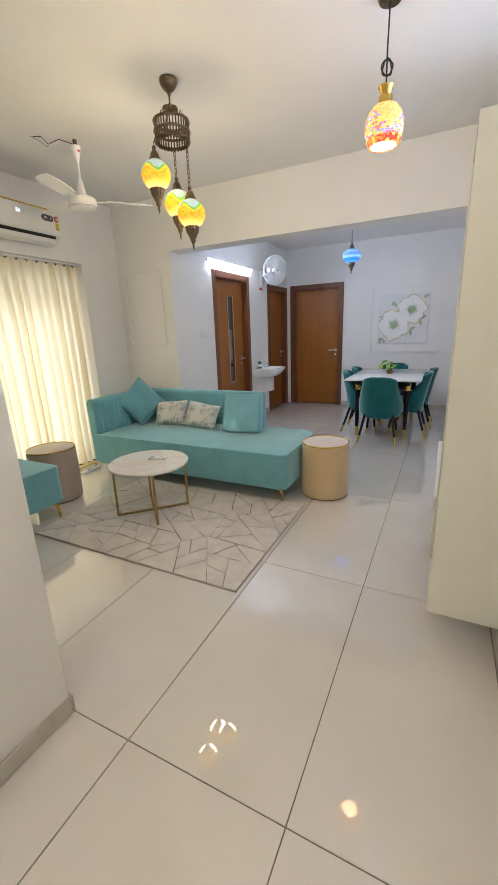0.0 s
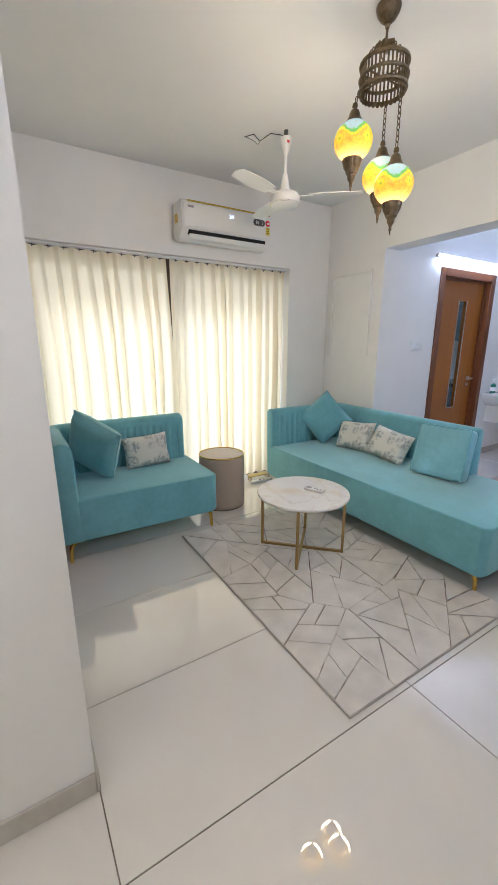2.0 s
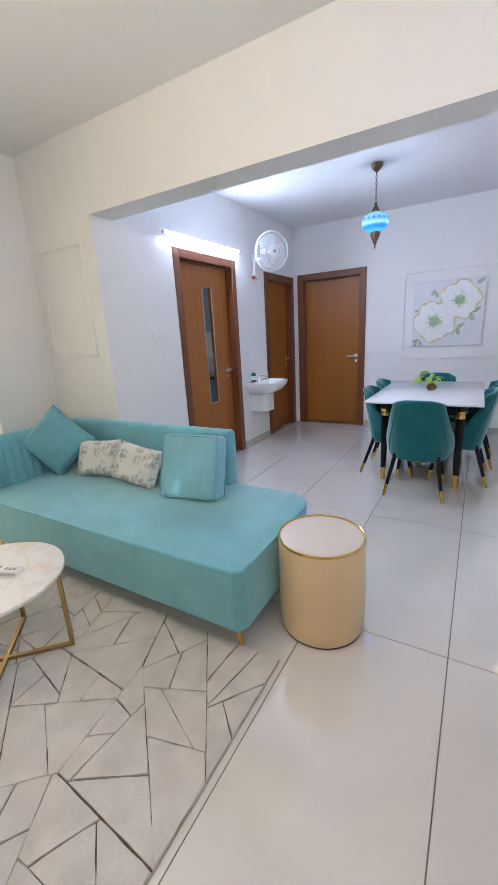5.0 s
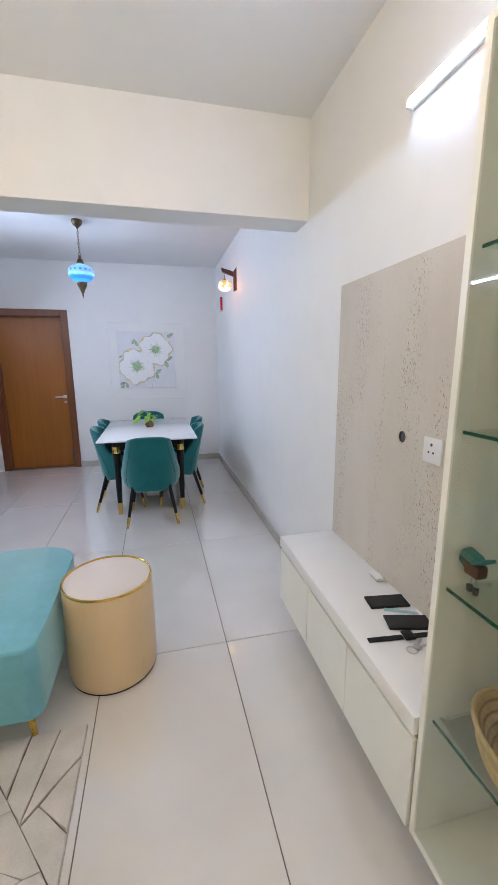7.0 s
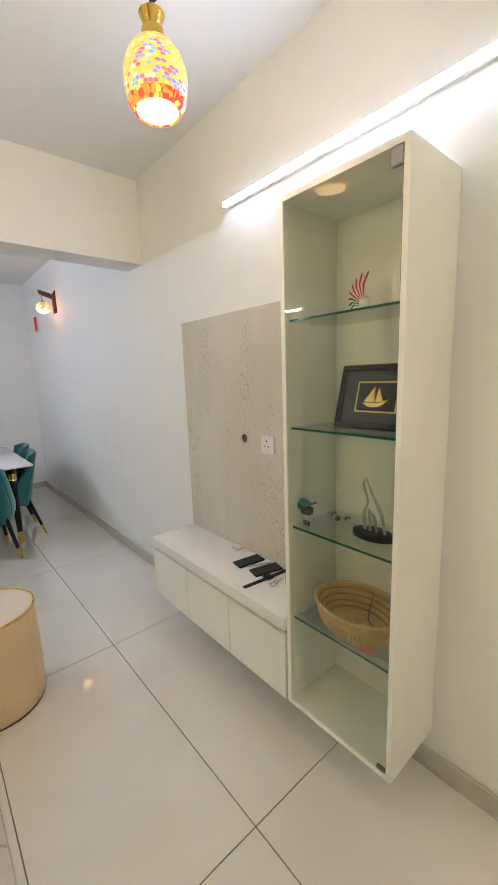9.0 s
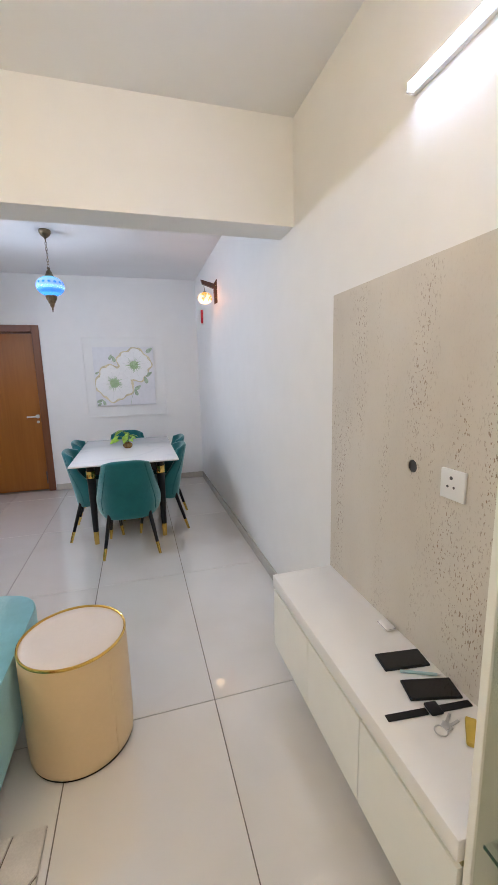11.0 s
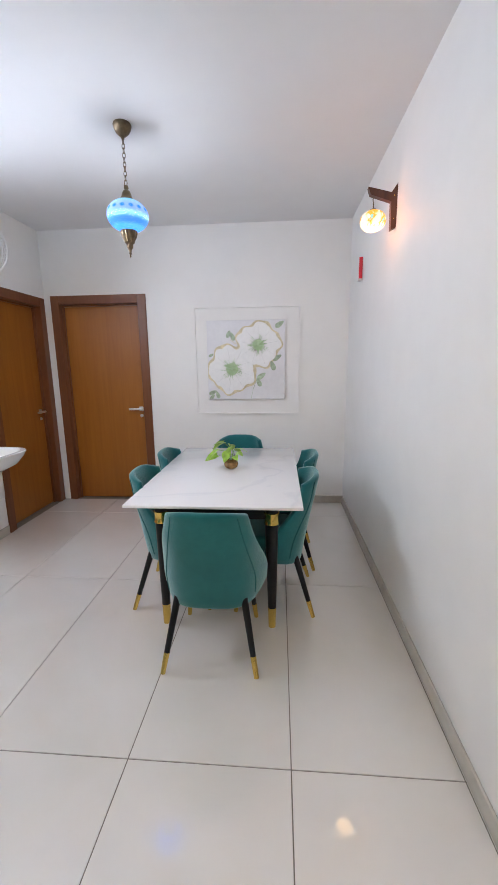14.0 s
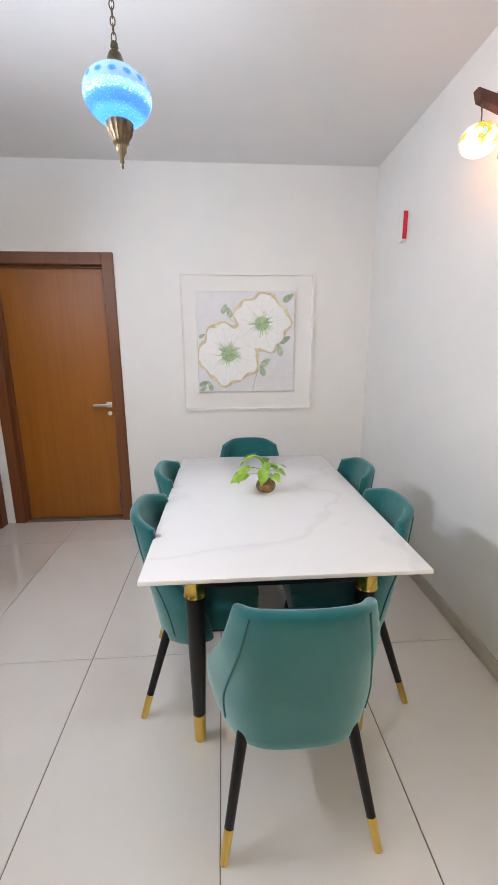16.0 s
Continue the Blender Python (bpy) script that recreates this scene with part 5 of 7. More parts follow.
def box_cushion():
    bm = box(-0.19, 0.19, -0.065, 0.065, -0.19, 0.19, 0.03, 4)
    bmesh.ops.subdivide_edges(bm, edges=[e for e in bm.edges if e.calc_length() > 0.2], cuts=5, use_grid_fill=True)
    for v in bm.verts:
        u, w = v.co.x / 0.19, v.co.z / 0.19
        v.co.y *= 1 + 0.22 * max(0, (1 - u * u) * (1 - w * w))
    ob = part("cushion", bm, AQUASHEEN)
    ob.matrix_basis = pose(-1.735, 3.30, 0.615, -16, 0, 9)
    tagged(ob, "large boxed aqua velvet cushion at the sofa end", "cushion", "aqua cushions")
    for y in (-0.065, 0.065):
        pts = [(sx * 0.183, y, sz * 0.183) for sx, sz in ((-1, -1), (1, -1), (1, 1), (-1, 1))]
        pts = [tuple(Vector(pts[i]).lerp(Vector(pts[(i + 1) % 4]), k / 6)) for i in range(4) for k in range(6)]
        seam = tube(pts, 0.004, 6, True)
        data = bpy.data.meshes.new("piping")
        finish(seam)
        seam.to_mesh(data)
        seam.free()
        data.materials.append(AQUA)
        s = new("piping", data)
        s.parent = ob


box_cushion()


def pouf(x, y, material, top, label):
    r, h = 0.198, 0.472
    t = thing("pouf", (x, y, 0), label, "pouf", "round poufs")
    part("body", lathe([(0, 0.006), (r - 0.008, 0.006), (r - 0.002, 0.014), (r, 0.05), (r + 0.002, 0.2), (r, h - 0.030), (r - 0.002, h - 0.012)], (x, y, 0), 64), material, t)
    part("base_rim", lathe([(0, 0), (r - 0.012, 0), (r - 0.005, 0.003), (r - 0.006, 0.0058), (0, 0.0058)], (x, y, 0), 64), BLACK, t)
    part("piping", lathe([(r - 0.004 + 0.0048 * math.cos(radians(a)), h - 0.009 + 0.0065 * math.sin(radians(a))) for a in range(0, 361, 45)], (x, y, 0), 64), BRASS, t, "shiny gold piping")
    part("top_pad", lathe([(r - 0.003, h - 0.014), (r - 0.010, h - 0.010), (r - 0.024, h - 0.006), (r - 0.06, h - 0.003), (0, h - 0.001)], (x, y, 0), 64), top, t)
    part("seam", tube([(x + r * 0.72, y - r * 0.70, 0.02), (x + r * 0.72, y - r * 0.70, h - 0.045)], 0.0018, 6), material, t)


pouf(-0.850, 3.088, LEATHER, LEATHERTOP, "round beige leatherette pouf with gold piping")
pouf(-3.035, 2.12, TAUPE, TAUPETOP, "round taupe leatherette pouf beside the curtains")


def coffee_table():
    cx, cy, top, r = -2.022, 2.212, 0.432, 0.308
    t = thing("coffee_table", (cx, cy, 0.011), "round coffee table, white gold-veined marble top, gold frame", "coffee table")
    part("tabletop", lathe([(0, -0.018), (r - 0.006, -0.018), (r - 0.001, -0.013), (r, -0.006), (r - 0.003, 0), (0, 0)], (cx, cy, top), 72), MARBLEGOLD, t)
    q = 0.196
    g = 0.009
    zt = top - 0.018
    for sx in (-1, 1):
        for sy in (-1, 1):
            p = Vector((cx + sx * q, cy + sy * q, 0))
            leg = box(-g, g, -g, g, 0.011, zt, 0.0015, 1)
            part("leg", moved(leg, Matrix.Translation(p) @ pose(0, 0, 0, 0, 0, 45)), GOLDRIM, t)
    for a, z in ((45, 0.0115), (135, 0.0118)):
        L = q * math.sqrt(2) - g
        part("floor_bar", moved(box(-L, L, -g, g, z, z + 0.018, 0.0015, 1), Matrix.Translation((cx, cy, 0)) @ pose(0, 0, 0, 0, 0, a)), GOLDRIM, t)
        part("top_bar", moved(box(-L, L, -g, g, zt - 0.0185, zt - 0.0005 - (0.0003 if a > 90 else 0), 0.0015, 1), Matrix.Translation((cx, cy, 0)) @ pose(0, 0, 0, 0, 0, a)), GOLDRIM, t)
    W = pose(cx + 0.03, cy + 0.07, top + 0.0005, 0, 0, 20)
    rc = thing("remote_control", (cx + 0.03, cy + 0.07, top), "small white remote control lying on the table", "remote control")
    body = part("body", moved(box(-0.07, 0.07, -0.024, 0.024, 0, 0.017, 0.006, 3), W), PLASTIC, rc)
    part("screen", moved(box(-0.06, -0.022, -0.017, 0.017, 0.0165, 0.0176), W), MIDGREY, rc)
    for i in range(3):
        part("button", moved(box(0.0 + 0.02 * i, 0.012 + 0.02 * i, -0.008, 0.008, 0.0165, 0.019, 0.001, 1), W), MIDGREY, rc)


coffee_table()


def rug():
    """A carved rug: angular pile fields with narrow sunken lines between them."""
    x0, x1, y0, y1 = -2.622, -0.925, 1.566, 2.764
    rnd = random.Random(21)
    t = thing("rug", ((x0 + x1) / 2, (y0 + y1) / 2, 0), "grey-beige rug carved with angular broken lines", "rug")
    part("backing", box(x0, x1, y0, y1, 0.0005, 0.006, 0.002, 1), PILELOW, t)
    e = 0.0025
    bm = bmesh.new()
    for a in ((x0, x1, y0, y0 + e), (x0, x1, y1 - e, y1), (x0, x0 + e, y0 + e, y1 - e), (x1 - e, x1, y0 + e, y1 - e)):
        box(*a, 0.0015, 0.0085, 0.0006, 1, bm=bm)
    part("binding", bm, RUGEDGE, t)
    outline = [Vector((x0 + e, y0 + e)), Vector((x1 - e, y0 + e)), Vector((x1 - e, y1 - e)), Vector((x0 + e, y1 - e))]
    done = []

    def area(p):
        return abs(sum(a.x * b.y - b.x * a.y for a, b in zip(p, p[1:] + p[:1]))) / 2

    def clip(p, o, n):
        out = []
        for a, b in zip(p, p[1:] + p[:1]):
            da, db = (a - o).dot(n), (b - o).dot(n)
            if da >= 0:
                out.append(a)
            if da * db < 0:
                out.append(a.lerp(b, da / (da - db)))
        return out

    seeds = [Vector((rnd.uniform(x0, x1), rnd.uniform(y0, y1))) for _ in range(13)]
    for q in seeds:
        cell = outline
        for other in seeds:
            if other is not q and len(cell) > 2:
                cell = clip(cell, (q + other) / 2, (q - other).normalized())
        todo = [cell]
        while todo:
            p = todo.pop()
            o = sum(p, Vector((0, 0))) / len(p)
            long_way = max(((b - a) for a, b in zip(p, p[1:] + p[:1])), key=lambda d: d.length)
            ang = math.atan2(long_way.y, long_way.x) + rnd.choice((-1, 1)) * rnd.uniform(0.25, 0.95)
            n = Vector((math.cos(ang), math.sin(ang)))
            halves = [clip(p, o, n), clip(p, o, -n)]
            if area(p) < rnd.uniform(0.015, 0.062) or min(area(h) if len(h) > 2 else 0 for h in halves) < 0.007:
                done.append(p)
            else:
                todo += halves
    for p in done:
        c = sum(p, Vector((0, 0))) / len(p)
        m = len(p)

        def edge_gap(a, b):
            """One width for both sides of a carved line; some lines nearly close up."""
            d = (b - a).normalized()
            if d.x < 0 or (abs(d.x) < 1e-6 and d.y < 0):
                d = -d
            n = Vector((-d.y, d.x))
            key = round(math.atan2(d.y, d.x) * 40) * 977 + round(a.dot(n) * 60) * 131
            if min(abs(a.x - b.x), abs(a.y - b.y)) < 1e-6:
                return 0.0
            return (0.0002, 0.0010, 0.0016, 0.0022, 0.0028)[key % 5]

        corner = []
        for i in range(m):
            a, b, d = p[i - 1], p[i], p[(i + 1) % m]
            e1, e2 = (b - a).normalized(), (d - b).normalized()
            n1, n2 = Vector((-e1.y, e1.x)), Vector((-e2.y, e2.x))
            if n1.dot(c - b) < 0:
                n1 = -n1
            if n2.dot(c - b) < 0:
                n2 = -n2
            g1, g2 = edge_gap(a, b), edge_gap(b, d)
            det = n1.x * n2.y - n1.y * n2.x
            if abs(det) < 0.15:
                corner.append(b + (n1 + n2) * 0.5 * max(g1, g2))
            else:
                corner.append(b + Vector(((g1 * n2.y - g2 * n1.y) / det, (g2 * n1.x - g1 * n2.x) / det)))
        inset = []
        for i in range(m):
            a, b = corner[i], corner[(i + 1) % m]
            k = max(1, int((b - a).length / 0.035))
            for s in range(k):
                q = a.lerp(b, s / k)
                if s:
                    q = q + (c - q).normalized() * max(-0.0004, 0.0010 + 0.0050 * noise.noise(Vector((q.x * 15, q.y * 15, 1.0))))
                inset.append(q)
        h = 0.0135 + rnd.uniform(-0.0006, 0.0006)
        part("pile_field", prism([(q.x, q.y) for q in inset], 0.0055, h, 0.0050, 2), PILE, t)


rug()

def floor_clutter():
    """A low yellow stand at the hem of the curtain, with a white power strip before it."""
    t = thing("floor_stand", (-3.38, 2.74, 0), "low pale yellow plastic stand on the floor by curtains", "stand")
    part("top", box(-3.425, -3.345, 2.615, 2.865, 0.048, 0.062, 0.005, 2), YELLOWSTAND, t)
    for x in (-3.415, -3.355):
        for y in (2.63, 2.85):
            part("leg", tube([(x, y, 0.049), (x, y, 0.0)], [0.009, 0.007], 10), YELLOWSTAND, t)
    p = thing("power_strip", (-3.30, 2.72, 0), "white power strip with a black switch on floor", "power strip")
    part("case", box(-3.325, -3.275, 2.60, 2.84, 0.0002, 0.028, 0.005, 2), PLASTIC, p)
    part("switch", box(-3.309, -3.291, 2.690, 2.712, 0.0275, 0.033, 0.002, 1), BLACK, p, "black rocker switch")
    for y in (2.745, 2.79):
        part("outlet", moved(lathe([(0, 0), (0.014, 0), (0.014, 0.001), (0, 0.001)], (0, 0, 0), 16), Matrix.Translation((-3.30, y, 0.0279))), MIDGREY, p)


YELLOWSTAND = mat("pale_yellow_plastic", (0.80, 0.60, 0.22), 0.4, grain=0.04, spot=0.05)
floor_clutter()

# ---- television wall ----
def tv_unit():
    xf, y0, y1 = 0.014, 2.058, 3.163
    t = thing("tv_unit", ((xf + EAST) / 2, (y0 + y1) / 2, 0.17), "white floating television unit with three ivory drawers", "television unit")
    part("top", box(xf - 0.004, EAST - 0.001, y0, y1, 0.474, 0.53, 0.004, 2), WHITE, t)
    part("groove", box(xf + 0.012, EAST - 0.001, y0 + 0.002, y1 - 0.006, 0.458, 0.4735), GROOVE, t, "recessed olive-gold finger groove")
    part("carcass", box(xf + 0.0185, EAST - 0.001, y0 + 0.002, y1 - 0.002, 0.17, 0.4575), CABINET, t)
    ys = (y0, 2.423, 2.785, y1)
    for a, b in zip(ys, ys[1:]):
        part("drawer", box(xf, xf + 0.018, a + 0.0015, b - 0.0015, 0.171, 0.457, 0.0015, 1), CABINET, t)


tv_unit()

panel = thing("wall_panel", (EAST, 2.6, 0.53), "concrete-look laminate panel behind the television unit", "wall panel")
PX = EAST - 0.010
seam_y = 2.525
hy, hz, hr = 2.611, 1.148, 0.022


def sheet_with_hole(y0, y1, z0, z1, cy, cz, r, n=24):
    m = bmesh.new()
    front, back = [], []
    outer_f, outer_b = [], []
    for i in range(n):
        a = 2 * math.pi * (i + 0.5) / n
        c, s = math.cos(a), math.sin(a)
        k = min((y1 - cy) / c if c > 0 else (y0 - cy) / c, (z1 - cz) / s if s > 0 else (z0 - cz) / s)
        front.append(m.verts.new((PX, cy + r * c, cz + r * s)))
        back.append(m.verts.new((EAST - 0.001, cy + r * c, cz + r * s)))
        outer_f.append(m.verts.new((PX, cy + k * c, cz + k * s)))
    corners = {}
    for i in range(n):
        j = (i + 1) % n
        m.faces.new((front[i], front[j], back[j], back[i]))
        a, b = outer_f[i].co, outer_f[j].co
        if abs(a.y - b.y) > 1e-6 and abs(a.z - b.z) > 1e-6:
            y = y0 if min(a.y, b.y) - y0 < 1e-6 else y1
            z = z0 if min(a.z, b.z) - z0 < 1e-6 else z1
            v = m.verts.new((PX, y, z))
            m.faces.new((front[i], outer_f[i], v, outer_f[j], front[j]))
        else:
            m.faces.new((front[i], outer_f[i], outer_f[j], front[j]))
    bmesh.ops.recalc_face_normals(m, faces=m.faces)
    return m


s = part("sheet", sheet_with_hole(seam_y, 3.160, 0.53, 1.783, hy, hz, hr), CONCRETE, panel)
bm = bmesh.new()
box(PX + 0.0004, EAST - 0.001, 3.1585, 3.1605, 0.53, 1.783, bm=bm)
box(PX + 0.0004, EAST - 0.001, seam_y + 0.001, 3.160, 1.7815, 1.7835, bm=bm)
part("edge_band", bm, CONCRETE, s)
part("sheet", box(PX, EAST - 0.001, 2.056, seam_y, 0.53, 1.783), CONCRETE, panel)
part("cable_hole", moved(lathe([(0.0, 0.0), (hr - 0.001, 0.0), (hr - 0.001, 0.006)], (0, 0, 0), 24), Matrix.Translation((EAST - 0.0015, hy, hz)) @ pose(0, 0, 0, 0, -90, 0)), GREYPL, panel, "dark cable hole")

so = thing("socket", (PX, 2.437, 1.092), "white three-pin wall socket plate", "socket")
part("plate", box(PX - 0.009, PX, 2.388, 2.477, 1.089, 1.177, 0.003, 2), PLASTIC, so)
for y, z, r in ((2.4365, 1.152, 0.0055), (2.448, 1.126, 0.004), (2.425, 1.126, 0.004)):
    part("pin_hole", moved(lathe([(0, 0), (r, 0), (r, 0.0012), (0, 0.0012)], (0, 0, 0), 12), Matrix.Translation((PX - 0.0088, y, z)) @ pose(0, 0, 0, 0, -90, 0)), GREYPL, so)


def display_cabinet():
    x0, y0, y1, z0, z1 = 0.022, 1.607, 2.054, 0.165, 2.030
    k = 0.018
    t = thing("display_cabinet", ((x0 + EAST) / 2, (y0 + y1) / 2, z0), "tall ivory wall cabinet with a smoky glass door", "display cabinet")
    X = EAST - 0.001
    for a in ((y0, y0 + k), (y1 - k, y1)):
        part("side_panel", box(x0, X, a[0], a[1], z0, z1, 0.0012, 1), CABINET, t)
    for a in ((z0, z0 + k), (z1 - k, z1)):
        part("end_panel", box(x0 + 0.0008, X, y0 + k, y1 - k, a[0], a[1]), CABINET, t)
    part("back_panel", box(X - 0.008, X, y0 + k, y1 - k, z0 + k, z1 - k), CABINET, t)
    for z in (1.648, 1.280, 0.909, 0.540):
        s = part("shelf", box(x0 + 0.026, X - 0.009, y0 + k + 0.0015, y1 - k - 0.0015, z - 0.007, z), CLEAR, t, "clear glass shelf with green edge")
        s.visible_shadow = False
        part("edge", box(x0 + 0.0235, x0 + 0.0258, y0 + k + 0.0015, y1 - k - 0.0015, z - 0.0072, z + 0.0002), GLASSEDGE, s)
        for y in (y0 + k + 0.004, y1 - k - 0.004):
            part("shelf_pin", box(0.16, 0.17, y - 0.004, y + 0.004, z - 0.015, z - 0.0072), STEEL, s)
    d = part("glass_door", box(x0 + 0.004, x0 + 0.0085, y0 + k + 0.002, y1 - k - 0.002, z0 + k + 0.002, z1 - k - 0.002), TINTGLASS, t, "smoky glass door")
    d.visible_shadow = False
    bm = box(x0 + 0.003, x0 + 0.0095, y0 + k + 0.0004, y0 + k + 0.0019, z0 + k + 0.002, z1 - k - 0.002)
    part("door_edge", bm, GLASSEDGE, d)
    part("hinge", box(x0 - 0.001, x0 + 0.014, y0 + k + 0.001, y0 + k + 0.036, z1 - k - 0.046, z1 - k - 0.002, 0.003, 1), MIDGREY, d)
    part("hinge", box(x0 + 0.0, x0 + 0.012, y0 + k + 0.001, y0 + k + 0.034, z0 + k + 0.004, z0 + k + 0.018, 0.003, 1), GREYPL, d)


display_cabinet()

# figures and keepsakes on the glass shelves
def wing_figure():
    cx, cy, z = 0.20, 1.885, 1.648
    t = thing("wing_ornament", (cx, cy, z), "small wing-shaped ornament with red and white ribs", "ornament")
    for i in range(16):
        a = radians(72 + i * 9)
        L = 0.100 - 0.0032 * i
        p = Vector((cx, cy - 0.03, z + 0.040))
        e = p + Vector((0, -math.cos(a) * L * 0.8, math.sin(a) * L))
        mid = p.lerp(e, 0.55) + Vector((0, 0.008, 0.008))
        part("rib", tube([p.lerp(e, 0.25), mid, e], [0.0018, 0.0042, 0.0026], 8), PLASTIC if i % 2 else (RED if i < 9 else GREEN), t)
    part("body", lathe([(0, 0), (0.026, 0.002), (0.03, 0.015), (0.014, 0.035), (0.018, 0.05), (0, 0.066)], (cx, cy - 0.045, z + 0.0005), 16), PLASTIC, t)
    part("base", box(cx - 0.02, cx + 0.02, cy - 0.075, cy + 0.03, z + 0.0005, z + 0.006, 0.002, 1), PLASTIC, t)


wing_figure()


def ship_picture():
    z = 1.2805
    W = pose(0.150, 1.778, z, 0, 0, -90) @ pose(0, 0, 0, -16, 0, 0)
    t = thing("framed_picture", (0.15, 1.778, z), "black framed gold ship relief leaning on a glass shelf", "picture")
    w, h, f = 0.145, 0.215, 0.020
    fr = bmesh.new()
    box(-w, w, -0.012, 0.008, 0, f, 0.003, 1, bm=fr)
    box(-w, w, -0.012, 0.008, h - f, h, 0.003, 1, bm=fr)
    box(-w, -w + f, -0.012, 0.008, f, h - f, 0.003, 1, bm=fr)
    box(w - f, w, -0.012, 0.008, f, h - f, 0.003, 1, bm=fr)
    part("frame", moved(fr, W), BLACK, t)
    part("mount", moved(box(-w + f, w - f, -0.003, 0.004, f, h - f), W), GREYMAT, t)
    gl = bmesh.new()
    a, b0, b1 = 0.074, 0.056, 0.158
    for q in ((-a, a, b0, b0 + 0.004), (-a, a, b1 - 0.004, b1), (-a, -a + 0.004, b0 + 0.004, b1 - 0.004), (a - 0.004, a, b0 + 0.004, b1 - 0.004)):
        box(q[0], q[1], -0.006, -0.003, q[2], q[3], bm=gl)
    part("gold_line", moved(gl, W), GOLDFIG, t)
    part("inner_ground", moved(box(-a + 0.004, a - 0.004, -0.0045, -0.0031, b0 + 0.004, b1 - 0.004), W), BLACK, t)

    def flat(pts):
        m = bmesh.new()
        lo = [m.verts.new((x * 0.82, -0.0046, 0.107 + (y - 0.107) * 0.82)) for x, y in pts]
        hi = [m.verts.new((x * 0.82, -0.009, 0.107 + (y - 0.107) * 0.82)) for x, y in pts]
        m.faces.new(lo)
        m.faces.new(hi[::-1])
        for i in range(len(pts)):
            j = (i + 1) % len(pts)
            m.faces.new((lo[i], hi[i], hi[j], lo[j]))
        bmesh.ops.recalc_face_normals(m, faces=m.faces)
        return moved(m, W)

    part("hull", flat([(-0.058, 0.082), (-0.02, 0.082), (0.02, 0.083), (0.055, 0.098), (0.03, 0.074), (0.01, 0.066), (-0.03, 0.066)]), GOLDFIG, t, "gold ship hull")
    for pts in ([(-0.045, 0.086), (-0.005, 0.086), (-0.012, 0.148)], [(0.0, 0.086), (0.032, 0.09), (0.008, 0.142)], [(-0.052, 0.088), (-0.048, 0.088), (-0.022, 0.125)]):
        part("sail", flat(pts), GOLDFIG, t, "gold ship sail")


ship_picture()


def toy_robot():
    x, y, z = 0.085, 2.000, 0.909
    t = thing("toy_figure", (x, y, z), "small teal and dark toy figure with two feet", "toy figure")
    part("foot", lathe([(0, 0), (0.006, 0.001), (0.007, 0.016), (0, 0.020)], (x, y - 0.008, z + 0.0005), 10), GREYPL, t)
    part("foot", lathe([(0, 0), (0.006, 0.001), (0.007, 0.016), (0, 0.020)], (x, y + 0.010, z + 0.0005), 10), GREYPL, t)
    part("leg", tube([(x, y - 0.008, z + 0.018), (x, y - 0.005, z + 0.05)], 0.0025, 6), STEEL, t)
    part("leg", tube([(x, y + 0.010, z + 0.018), (x, y + 0.006, z + 0.05)], 0.0025, 6), STEEL, t)
    part("body", box(x - 0.015, x + 0.015, y - 0.022, y + 0.020, z + 0.045, z + 0.075, 0.006, 2), DARKWOOD, t)
    part("head", moved(box(-0.016, 0.016, -0.020, 0.020, -0.010, 0.010, 0.005, 2), pose(x, y + 0.012, z + 0.086, 20, 0, 10)), TEALFIG, t)
    part("roof", moved(box(-0.018, 0.018, -0.024, 0.012, -0.004, 0.004, 0.002, 1), pose(x, y - 0.014, z + 0.084, -28, 0, 0)), TEALFIG, t)
    part("wing", moved(box(-0.012, 0.012, -0.014, 0.014, -0.008, 0.008, 0.004, 1), pose(x, y + 0.030, z + 0.068, 30, 0, 0)), TEALFIG, t)


toy_robot()


def silver_figure():
    x, y, z = 0.165, 1.775, 0.909
    out = [(x + 0.045 * math.cos(a * math.pi / 12), y + 0.075 * math.sin(a * math.pi / 12)) for a in range(24)]
    bm = prism(out, z + 0.0005, z + 0.020, 0.006, 2)
    t = thing("figurine", (x, y, z), "abstract silver figurine on a black oval base", "figurine")
    part("base", bm, BLACK, t)
    bm = tube([(x, y - 0.045, z + 0.02), (x, y - 0.03, z + 0.09), (x, y + 0.005, z + 0.15), (x, y + 0.03, z + 0.205), (x, y + 0.04, z + 0.18), (x, y + 0.02, z + 0.12), (x, y + 0.035, z + 0.08), (x, y + 0.03, z + 0.02)], [0.005, 0.007, 0.0045, 0.003, 0.005, 0.004, 0.006, 0.007], 8)
    tube([(x, y - 0.015, z + 0.02), (x, y - 0.005, z + 0.07), (x, y + 0.015, z + 0.095), (x, y + 0.010, z + 0.02)], [0.005, 0.006, 0.004, 0.005], 8, bm=bm)
    part("body", bm, SILVER, t)
    p = thing("bead_string", (0.215, 1.945, z), "short string of dark beads on a glass shelf", "beads")
    for i in range(7):
        a = 0.016 * i
        part("bead", lathe([(0, 0), (0.009, 0.002), (0.012, 0.009), (0.009, 0.016), (0, 0.019)], (0.215 + 0.012 * math.sin(i * 1.7), 1.998 - a, z + 0.0006), 10), GREYPL if i % 2 else SILVER, p)
    part("dish", lathe([(0, 0.001), (0.016, 0.001), (0.028, 0.008), (0.026, 0.010), (0.014, 0.004), (0, 0.004)], (0.19, 1.872, z), 20), SILVER, p)


silver_figure()


